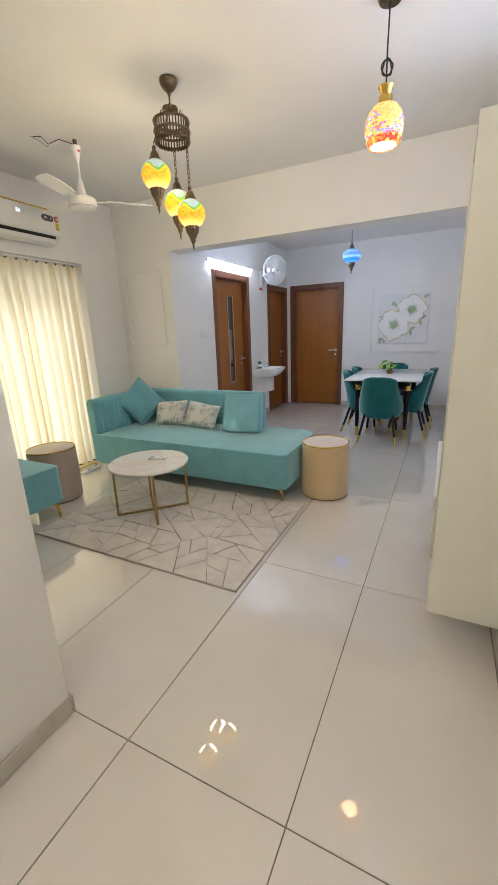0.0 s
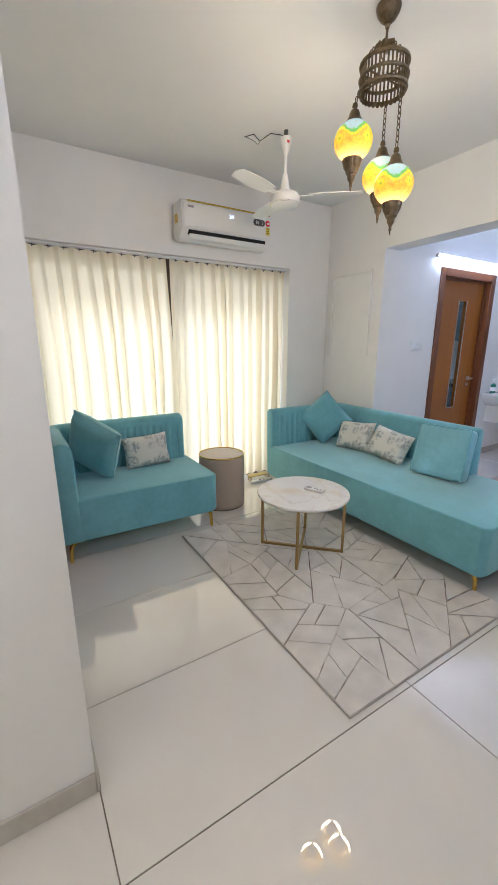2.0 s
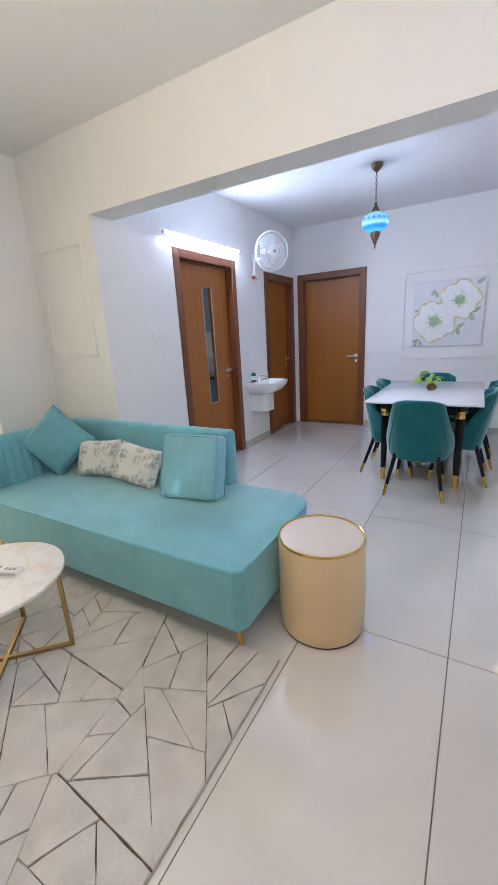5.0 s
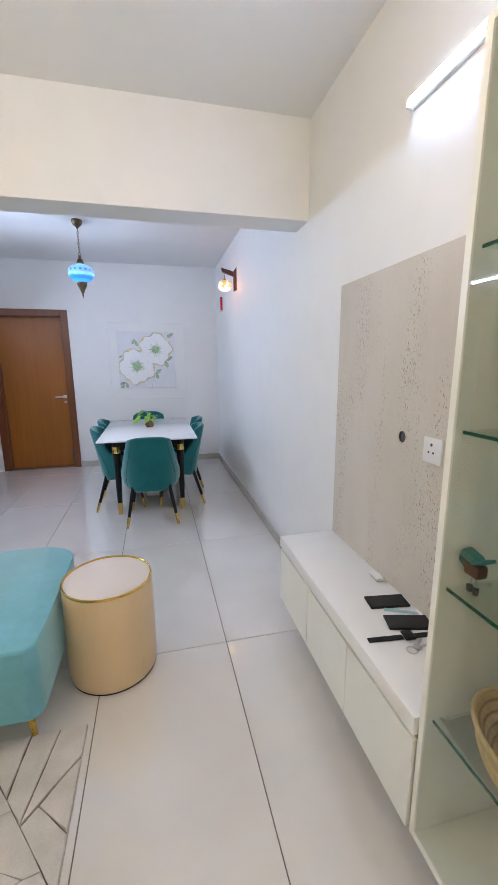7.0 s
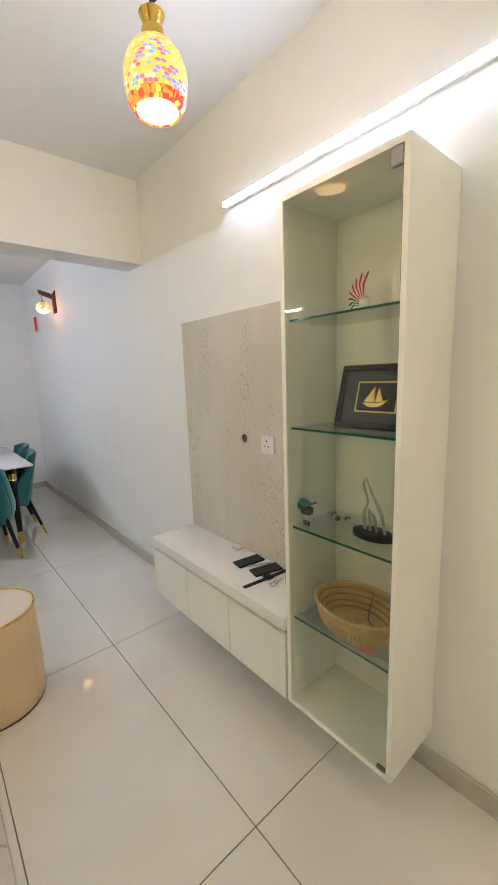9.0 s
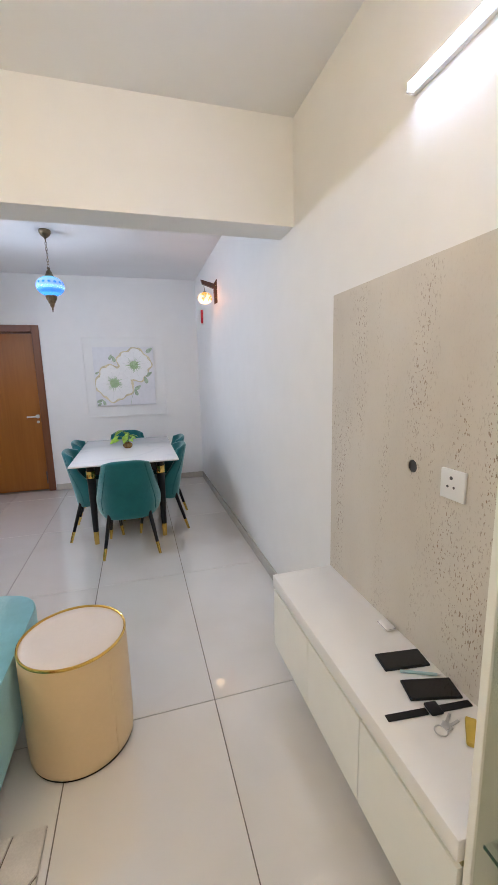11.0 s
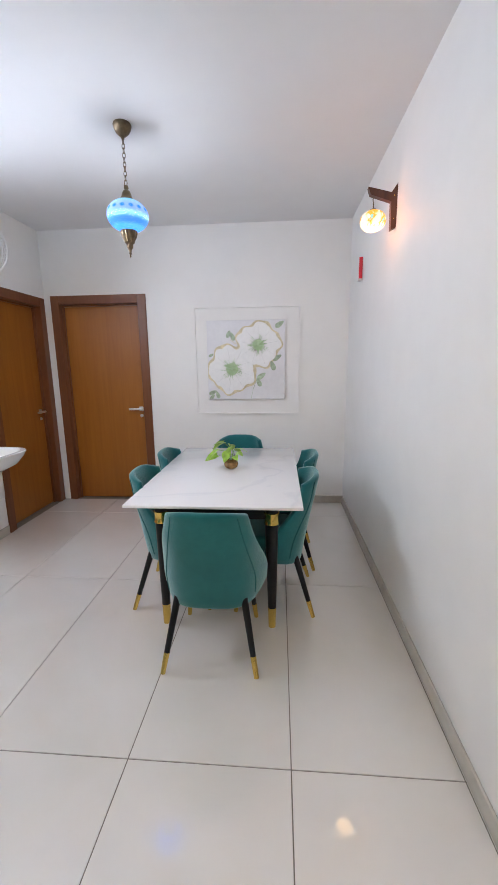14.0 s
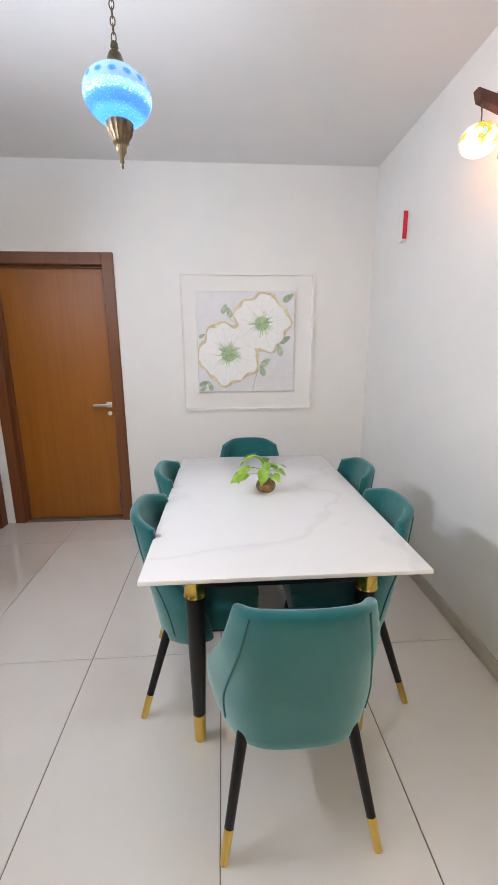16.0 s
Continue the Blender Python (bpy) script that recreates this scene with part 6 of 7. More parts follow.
def basket():
    x, y, z = 0.166, 1.832, 0.5405
    t = thing("basket", (x, y, z + 0.004), "oval woven straw basket on a glass shelf", "basket")
    rx, ry = 0.128, 0.168

    def oval(r, zz, n=44):
        return [(x + rx * r * math.cos(2 * math.pi * i / n), y + ry * r * math.sin(2 * math.pi * i / n), zz) for i in range(n)]

    rows = [(0.80, 0.009), (0.835, 0.020), (0.865, 0.031), (0.89, 0.042), (0.91, 0.052)]
    for r, h in rows:
        part("coil", tube(oval(r, z + h), 0.0042, 6, True), STRAWLIGHT, t)
    bm = bmesh.new()
    for i in range(64):
        a = 2 * math.pi * i / 64
        pts = [(x + rx * (r + 0.012) * math.cos(a), y + ry * (r + 0.012) * math.sin(a), z + h) for r, h in rows]
        tube(pts, 0.0040, 4, bm=bm)
    part("stakes", bm, STRAWLIGHT, t, "pale upright stakes")
    wall = bmesh.new()
    sect = [(0.912, 0.048), (0.955, 0.066), (0.99, 0.086), (1.0, 0.096), (0.975, 0.098), (0.94, 0.090), (0.90, 0.078), (0.86, 0.068), (0.83, 0.056), (0.79, 0.046), (0.76, 0.036), (0.72, 0.026), (0.68, 0.015)]
    rings = [[wall.verts.new(p) for p in oval(r, z + h)] for r, h in sect]
    for p, q in zip(rings, rings[1:]):
        for i in range(44):
            wall.faces.new((p[i], p[(i + 1) % 44], q[(i + 1) % 44], q[i]))
    bmesh.ops.recalc_face_normals(wall, faces=wall.faces)
    part("woven_wall", wall, STRAW, t, "smooth coiled straw wall")
    part("rim", tube(oval(0.99, z + 0.096), 0.0055, 7, True), STRAWLIGHT, t)
    for r, h in ((0.915, 0.079), (0.845, 0.058), (0.775, 0.037), (0.70, 0.018)):
        part("inner_coil", tube(oval(r, z + h), 0.0045, 6, True), STRAWDARK, t, "darker brown coil")
    part("centre_coil", tube(oval(0.30, z + 0.014), 0.0035, 6, True), STRAWLIGHT, t)
    part("bottom", prism([(p[0], p[1]) for p in oval(0.80, 0)], z + 0.006, z + 0.013), STRAW, t)
    part("cord", tube([(x + 0.01, y - 0.06, z + 0.016), (x + 0.04, y - 0.02, z + 0.018), (x + 0.088, y + 0.004, z + 0.026), (x + 0.108, y + 0.004, z + 0.062), (x + 0.128, y + 0.004, z + 0.100)], 0.0022, 6), CORD, t)
    # clear plastic bag spread under it
    bm = bmesh.new()
    n = 28

    def bag_point(i, j):
        u, v = 0.050 + 0.245 * i / n, 1.642 + 0.378 * j / n
        out = min(1.0, max(0.0, ((u - x) / rx) ** 2 + ((v - y) / ry) ** 2 - 0.85))
        puff = 0.6 + noise.noise(Vector((u * 28, v * 28, 5)))
        return (u, v, z + 0.0012 + 0.0022 * (1 + noise.noise(Vector((u * 50, v * 26, 2)))) + 0.020 * out * max(0.0, puff))

    grid = [[bm.verts.new(bag_point(i, j)) for j in range(n + 1)] for i in range(n + 1)]
    for i in range(n):
        for j in range(n):
            bm.faces.new((grid[i][j], grid[i + 1][j], grid[i + 1][j + 1], grid[i][j + 1]))
    bmesh.ops.solidify(bm, geom=bm.faces[:], thickness=0.0006)
    b = single("plastic_bag", bm, POLY, "clear plastic bag with a red label under the basket", "plastic bag")
    b.visible_shadow = False
    part("label", box(0.060, 0.085, 1.70, 1.76, z + 0.0085, z + 0.0091), FADED, b, "faded red printed label")


FADED = mat("faded_red_print", (0.62, 0.22, 0.19), 0.5, spot=0.1)
STRAWDARK = mat("brown_straw", (0.33, 0.20, 0.06), 0.6, grain=0.2, grain_scale=90, bump=0.4, bump_scale=160)
STRAW = mat("woven_straw", (0.52, 0.35, 0.11), 0.55, grain=0.2, grain_scale=90, spot=0.15, spot_scale=20, bump=0.6, bump_scale=160)
STRAWLIGHT = mat("pale_straw", (0.60, 0.44, 0.19), 0.65, grain=0.2, grain_scale=90, bump=0.4, bump_scale=160)
basket()

# clutter on the television unit
TOPZ = 0.5302


def phone(x, y, rz, label):
    W = pose(x, y, TOPZ, 0, 0, rz)
    t = thing("phone", (x, y, TOPZ), label, "phone", "phones on the unit")
    b = part("body", moved(box(-0.037, 0.037, -0.076, 0.076, 0, 0.0085, 0.0035, 3), W), BLACK, t)
    part("screen", moved(box(-0.034, 0.034, -0.072, 0.072, 0.0084, 0.0090), W), BLACKGLASS, t, "dark glossy screen")


BLACKGLASS = mat("black_screen_glass", (0.006, 0.006, 0.008), 0.06, spot=0.1)
phone(0.222, 2.510, 82, "black phone lying on the television unit")
phone(0.225, 2.385, 76, "black phone lying beside a smartwatch")
t = thing("pen", (0.235, 2.452, TOPZ), "pale blue pen lying between two phones", "pen")
part("barrel", tube([(0.185, 2.470, TOPZ + 0.005), (0.282, 2.424, TOPZ + 0.005)], 0.0048, 10), PEN, t)
part("tip", tube([(0.282, 2.424, TOPZ + 0.005), (0.294, 2.4185, TOPZ + 0.005)], [0.0042, 0.001], 10), STEEL, t)
t = thing("smartwatch", (0.165, 2.325, TOPZ), "black smartwatch with its strap laid open", "watch")
part("case", moved(box(-0.019, 0.019, -0.021, 0.021, 0.002, 0.012, 0.005, 3), pose(0.183, 2.325, TOPZ, 0, 0, -6)), BLACK, t)
part("strap", moved(box(-0.140, -0.019, -0.011, 0.011, 0.0003, 0.0035, 0.001, 1), pose(0.183, 2.325, TOPZ, 0, 0, -6)), BLACK, t)
part("strap", moved(box(0.019, 0.115, -0.011, 0.011, 0.0003, 0.0035, 0.001, 1), pose(0.183, 2.325, TOPZ, 0, 0, -6)), BLACK, t)
t = thing("earbud_case", (0.275, 2.668, TOPZ), "small white earbud case beside the wall panel", "earbud case")
part("case", box(0.255, 0.295, 2.640, 2.695, TOPZ, TOPZ + 0.020, 0.009, 4), PLASTIC, t)
part("lid_line", box(0.2545, 0.2955, 2.6395, 2.6955, TOPZ + 0.0125, TOPZ + 0.0132), MIDGREY, t)
t = thing("key_ring", (0.19, 2.25, TOPZ), "key ring with keys and a mustard leather tag", "keys")
part("ring", tube([(0.155 + 0.016 * math.cos(a * math.pi / 10), 2.266 + 0.016 * math.sin(a * math.pi / 10), TOPZ + 0.003) for a in range(20)], 0.0018, 6, True), STEEL, t)
for k, a in enumerate((10, 35)):
    W = pose(0.168, 2.268, TOPZ + 0.001 + 0.003 * k, 0, 0, a)
    kb = box(0.0, 0.022, -0.010, 0.010, 0, 0.002, 0.0006, 1)
    box(0.0225, 0.055, -0.004, 0.004, 0, 0.002, 0.0006, 1, bm=kb)
    part("key", moved(kb, W), STEEL, t)
part("tag", moved(box(0, 0.085, -0.014, 0.014, 0, 0.014, 0.005, 2), pose(0.195, 2.205, TOPZ, 0, 0, 48)), YELLOW, t, "mustard leather tag")

# ---- dining area ----
def dining_table():
    x0, x1, y0, y1, z = -1.13, -0.226, 4.952, 6.335, 0.745
    t = thing("dining_table", ((x0 + x1) / 2, (y0 + y1) / 2, 0), "dining table, white veined marble top, black legs with brass", "dining table")
    part("tabletop", box(x0, x1, y0, y1, z - 0.016, z, 0.004, 2), MARBLE, t)
    ap = bmesh.new()
    a0, a1, b0, b1 = x0 + 0.15, x1 - 0.15, y0 + 0.128, y1 - 0.128
    for q in ((a0, a1, b0, b0 + 0.02), (a0, a1, b1 - 0.02, b1), (a0, a0 + 0.02, b0 + 0.02, b1 - 0.02), (a1 - 0.02, a1, b0 + 0.02, b1 - 0.02)):
        box(q[0], q[1], q[2], q[3], z - 0.115, z - 0.0165, 0.002, 1, bm=ap)
    part("apron", ap, BLACK, t)
    part("frame_plate", box(a0 - 0.03, a1 + 0.03, b0 - 0.03, b1 + 0.03, z - 0.030, z - 0.0162, 0.002, 1), BLACK, t)
    for x in (x0 + 0.157, x1 - 0.157):
        for y in (y0 + 0.135, y1 - 0.135):
            sx, sy = (1 if x > -0.68 else -1), (1 if y > 5.6 else -1)
            leg = part("leg", tube([(x, y, z - 0.03), (x, y, 0.60), (x + 0.002 * sx, y, 0.115)], [0.036, 0.035, 0.0225], 24), BLACK, t)
            part("collar", lathe([(0.036, 0.0), (0.040, 0.003), (0.037, 0.010), (0.037, 0.050), (0.040, 0.056), (0.041, 0.064), (0.034, 0.066)], (x, y, 0.606), 28), BRASS, leg, "brass collar")
            part("brass_foot", tube([(x + 0.002 * sx, y, 0.118), (x + 0.002 * sx, y, 0.0)], [0.0232, 0.020], 20), BRASS, leg, "brass foot cap")


dining_table()


def dining_chair():
    """Built at the origin, facing +y; copied to its places."""
    t = thing("dining_chair", (0, 0, 0), "teal velvet dining chair, black legs with brass tips", "chair", "chairs round the dining table")
    # wrapped shell
    bm = bmesh.new()
    n, rows = 22, 18
    grid = []
    zb, zt = 0.314, 0.793

    def surf(u, v):
        """u -1..1 across, v 0..1 upwards."""
        wrap = abs(u) ** 4.2
        lift = 0.052 * abs(u) ** 8
        z = zb + lift + (zt - 0.022 * wrap - zb - lift) * v
        h = (z - zb) / (zt - zb)
        q = min(1.0, max(0.0, (h - 0.22) / 0.58))
        q = q * q * (3 - 2 * q)
        w = 0.264 + 0.011 * (1 - q) - 0.078 * max(0.0, (h - 0.27) / 0.73) ** 1.15
        w *= 1 - 0.05 * max(0.0, 1 - h / 0.27) ** 2
        fore = 0.06 + 0.13 * (1 - q)
        x = u * w * (1 - 0.03 * wrap)
        y = -0.165 - 0.095 * h ** 1.15 + fore * wrap - 0.02 * (1 - u * u)
        return Vector((x, y, z))

    for j in range(rows + 1):
        grid.append([bm.verts.new(surf(2 * i / n - 1, j / rows)) for i in range(n + 1)])
    for j in range(rows):
        for i in range(n):
            bm.faces.new((grid[j][i], grid[j][i + 1], grid[j + 1][i + 1], grid[j + 1][i]))
    bmesh.ops.recalc_face_normals(bm, faces=bm.faces)
    bm.normal_update()
    if sum(f.normal.y for f in bm.faces) > 0:
        bmesh.ops.reverse_faces(bm, faces=bm.faces)
    old = list(bm.faces)
    inner = {}
    for v in list(bm.verts):
        inner[v] = bm.verts.new(v.co - v.normal * 0.036)
    for f in old:
        bm.faces.new([inner[v] for v in reversed(f.verts)])
    rim = [e for e in bm.edges if len(e.link_faces) == 1 and e.verts[0] in inner and e.verts[1] in inner]
    inside = {}
    for j in range(rows + 1):
        for i in range(n + 1):
            if i in (0, n) or j in (0, rows):
                inside[grid[j][i]] = grid[min(rows - 1, max(1, j))][min(n - 1, max(1, i))]
    bands = []
    for k in range(1, 5):
        a = math.pi * k / 5
        ring = {}
        for v, w in inside.items():
            out = (v.co - w.co).normalized()
            ring[v] = bm.verts.new(v.co.lerp(inner[v].co, 0.5 - 0.5 * math.cos(a)) + out * 0.017 * math.sin(a))
        bands.append(ring)
    for e in rim:
        a, b = e.verts
        steps = [{a: a, b: b}] + bands + [inner]
        for p, q in zip(steps, steps[1:]):
            bm.faces.new((p[a], p[b], q[b], q[a]))
    bmesh.ops.recalc_face_normals(bm, faces=bm.faces)
    s = part("backrest", bm, TEAL, t)
    for u in (-0.79, 0.79):
        pts = [surf(u, v / 14) - Vector((0, 0.001, 0)) for v in range(1, 15)]
        part("seam", tube(pts, 0.0032, 6), TEALDARK, s, "raised seam")
    plan = [(-0.205, -0.12), (-0.12, -0.195), (0.12, -0.195), (0.205, -0.12)] + arc(0.135, 0.145, 0.075, 0, 90, 5) + arc(-0.135, 0.145, 0.075, 90, 180, 5)
    bm = prism([(p[0] * 0.94, p[1] * 0.94 + 0.012) for p in plan], 0.36, 0.470, 0.032, 4)
    part("seat", bm, TEAL, t)
    part("under_frame", prism([(p[0] * 0.84, p[1] * 0.84 + 0.02) for p in plan], 0.335, 0.361), BLACK, t)
    for x, y, fx, fy in ((-0.152, -0.128, -0.222, -0.245), (0.152, -0.128, 0.222, -0.245), (-0.15, 0.15, -0.195, 0.205), (0.15, 0.15, 0.195, 0.205)):
        a, b = Vector((x, y, 0.385)), Vector((fx, fy, 0.0))
        m = a.lerp(b, 0.765)
        leg = part("leg", tube([a, m], [0.0185, 0.0135], 18), BLACK, t, "tapered black leg")
        part("brass_tip", tube([m.lerp(a, 0.008), b], [0.0143, 0.0115], 18), BRASS, leg, "brass leg tip")
    return t


chair = dining_chair()
SEATS = [(-0.958, 5.41, -90), (-0.958, 5.95, -90), (-0.392, 5.40, 90), (-0.345, 5.92, 90), (-0.69, 6.335, 180)]
for x, y, a in SEATS:
    copy_thing(chair, pose(x, y, 0, 0, 0, a))
chair.matrix_basis = pose(-0.668, 4.958, 0, 0, 0, 0)


def plant():
    x, y, z = -0.668, 5.69, 0.7452
    t = thing("potted_plant", (x, y, z), "small trailing plant with bright leaves in a brown glass pot", "plant")
    part("pot", lathe([(0, 0), (0.030, 0), (0.044, 0.012), (0.049, 0.028), (0.044, 0.046), (0.030, 0.056), (0.026, 0.060), (0.024, 0.058), (0.024, 0.050), (0, 0.050)], (x, y, z), 32), POT, t)
    part("neck", lathe([(0.0255, 0.059), (0.0265, 0.062), (0.0265, 0.085), (0.029, 0.090), (0.0275, 0.090), (0.0245, 0.084), (0.0245, 0.060)], (x, y, z), 28), CLEAR, t, "clear glass neck")
    rnd = random.Random(5)
    leaves = [(200, 0.085, 0.130, 0.090), (150, 0.060, 0.170, 0.085), (185, 0.095, 0.090, 0.080), (100, 0.04, 0.155, 0.070), (20, 0.050, 0.125, 0.062), (330, 0.045, 0.110, 0.062), (250, 0.055, 0.120, 0.075), (60, 0.045, 0.12, 0.06), (215, 0.050, 0.180, 0.075), (300, 0.060, 0.095, 0.058), (270, 0.03, 0.15, 0.065)]
    for a, r, h, L in leaves:
        a = radians(a)
        tip = Vector((x + r * math.cos(a), y + r * math.sin(a), z + h))
        stem = part("stem", tube([(x + 0.006 * math.cos(a), y + 0.006 * math.sin(a), z + 0.05), (x + 0.35 * r * math.cos(a), y + 0.35 * r * math.sin(a), z + 0.06 + 0.7 * (h - 0.05)), tip], 0.0018, 6), STEM, t)
        m = bmesh.new()
        n = 8
        rows = []
        for i in range(n + 1):
            s = i / n
            wd = L * 0.46 * math.sin(math.pi * min(1, s * 0.86 + 0.10)) ** 0.75 * (1 - s) ** 0.35 if i < n else 0.0
            drop = -0.5 * L * s * s
            row = []
            for k in (-1, -0.5, 0, 0.5, 1):
                row.append(m.verts.new((L * s - (0.012 * abs(k) if i == 0 else 0), k * wd, drop + 0.22 * wd * abs(k))))
            rows.append(row)
        for p, q in zip(rows, rows[1:]):
            for k in range(4):
                m.faces.new((p[k], q[k], q[k + 1], p[k + 1]))
        bmesh.ops.remove_doubles(m, verts=m.verts, dist=1e-5)
        bmesh.ops.solidify(m, geom=m.faces[:], thickness=0.0008)
        W = Matrix.Translation(tip) @ pose(0, 0, 0, rnd.uniform(-35, 35), rnd.uniform(-15, 25), math.degrees(a) + rnd.uniform(-30, 30))
        part("leaf", moved(m, W), LEAF, stem)


plant()


def flower_picture():
    """A square canvas with two white blossoms, gold outlines and green leaves in low relief."""
    x0, x1, z0, z1 = -1.058, -0.292, 1.090, 1.856
    yb = NORTH - 0.001
    yf = yb - 0.028
    t = thing("wall_picture", ((x0 + x1) / 2, yb, z0), "square canvas of two white blossoms with green leaves", "picture")
    part("canvas", box(x0, x1, yf, yb, z0, z1, 0.003, 1), CANVAS, t)
    S = x1 - x0

    def P(u, v, lift=0.0):
        return (x0 + u * S, yf - lift, z0 + v * S)

    def flat(pts, lift, thick=0.0012):
        m = bmesh.new()
        f = [m.verts.new(P(u, v, lift + thick)) for u, v in pts]
        b = [m.verts.new(P(u, v, lift)) for u, v in pts]
        m.faces.new(f)
        for i in range(len(pts)):
            j = (i + 1) % len(pts)
            m.faces.new((f[i], b[i], b[j], f[j]))
        m.faces.new(b[::-1])
        bmesh.ops.recalc_face_normals(m, faces=m.faces)
        return m

    rnd = random.Random(2)
    for cu, cv, R, seed in ((0.66, 0.69, 0.275, 1), (0.32, 0.39, 0.30, 4)):
        def edge(a, k=1.0, s=seed):
            return R * k * (1 + 0.07 * math.sin(5 * a + s) + 0.035 * math.sin(11 * a + 2 * s))
        outl = [(cu + edge(2 * math.pi * i / 60, 1.065) * math.cos(2 * math.pi * i / 60), cv + edge(2 * math.pi * i / 60, 1.065) * math.sin(2 * math.pi * i / 60)) for i in range(60)]
        outl = [(min(0.995, max(0.005, u)), min(0.995, max(0.005, v))) for u, v in outl]
        part("gold_outline", flat(outl, 0.0005 + 0.0002 * seed), GOLDPAINT, t, "pale gold brushed outline")
        np = 9
        for k in range(np):
            a0 = 2 * math.pi * (k + 0.1 * seed) / np
            pts = [(cu, cv)]
            for i in range(9):
                a = a0 + (i / 8 - 0.5) * 2 * math.pi / np * 1.12
                r = edge(a) * (0.90 + 0.10 * math.sin(math.pi * i / 8))
                pts.append((min(0.99, cu + r * math.cos(a)), cv + r * math.sin(a)))
            part("petal", flat(pts, 0.0018 + 0.0005 * k + 0.0011 * seed), PETAL, t, "thick white petal")
            for s in (0.1,):
                a = a0 + s
                pp = [P(cu + edge(a, q) * math.cos(a), cv + edge(a, q) * math.sin(a), 0.0066 + 0.0011 * seed) for q in (0.35, 0.6, 0.85)]
                part("vein", tube(pp, 0.0014, 4), VEIN, t)
        for i in range(80):
            a = rnd.uniform(0, 2 * math.pi)
            r = R * rnd.uniform(0.20, 0.52)
            pp = [P(cu + 0.04 * R * math.cos(a), cv + 0.04 * R * math.sin(a), 0.0068 + 0.0011 * seed), P(cu + r * math.cos(a), cv + r * math.sin(a), 0.0068 + 0.0011 * seed)]
            part("stamen", tube(pp, [0.0036, 0.0012], 4), STAMEN if i % 3 else STAMENLIGHT, t)
        core = [(cu + 0.26 * R * math.cos(i * math.pi / 10), cv + 0.26 * R * math.sin(i * math.pi / 10)) for i in range(20)]
        part("blossom_heart", flat(core, 0.0068 + 0.0011 * seed), STAMENLIGHT, t, "green blossom centre")
    for u, v, a, L in ((0.93, 0.94, 35, 0.13), (0.90, 0.53, 30, 0.13), (0.845, 0.43, 110, 0.13), (0.70, 0.30, 35, 0.13), (0.665, 0.22, 115, 0.12), (0.06, 0.09, 25, 0.11), (0.125, 0.06, 110, 0.10), (0.05, 0.03, 45, 0.09), (0.28, 0.83, 65, 0.10), (0.33, 0.80, 110, 0.11), (0.05, 0.57, 30, 0.07)):
        ca, sa = math.cos(radians(a)), math.sin(radians(a))
        pts = []
        for i in range(12):
            q = 2 * math.pi * i / 12
            e, f = L / 2 * math.cos(q), L * 0.24 * math.sin(q) * (1 - 0.35 * math.cos(q))
            pts.append((min(0.99, max(0.01, u + e * ca - f * sa)), min(0.99, max(0.01, v + e * sa + f * ca))))
        part("painted_leaf", flat(pts, 0.003), LEAFPAINT, t)
    part("painted_stem", tube([P(0.565, 0.01, 0.002), P(0.59, 0.13, 0.002), P(0.64, 0.26, 0.002)], 0.002, 5), LEAFPAINT, t)
    part("painted_stem", tube([P(0.30, 0.76, 0.002), P(0.36, 0.715, 0.002), P(0.44, 0.69, 0.002)], 0.0022, 5), GOLDPAINT, t)


CANVAS = mat("off_white_canvas", (0.79, 0.79, 0.81), 0.7, grain=0.02, grain_scale=25, spot=0.03, spot_scale=6, bump=0.4, bump_scale=300)
PETAL = mat("white_paint_relief", (0.90, 0.90, 0.89), 0.6, grain=0.03, grain_scale=30, spot=0.02, bump=0.5, bump_scale=120)
VEIN = mat("grey_brush_line", (0.70, 0.70, 0.69), 0.7, grain=0.05)
GOLDPAINT = mat("pale_gold_paint", (0.73, 0.65, 0.45), 0.5, grain=0.12, grain_scale=40, spot=0.15, spot_scale=10)
STAMEN = mat("dark_green_paint", (0.34, 0.49, 0.26), 0.7, grain=0.15)
STAMENLIGHT = mat("mid_green_paint", (0.46, 0.60, 0.37), 0.7, grain=0.15)
LEAFPAINT = mat("grey_green_paint", (0.42, 0.52, 0.38), 0.7, grain=0.2, grain_scale=50, spot=0.2, spot_scale=12)
flower_picture()


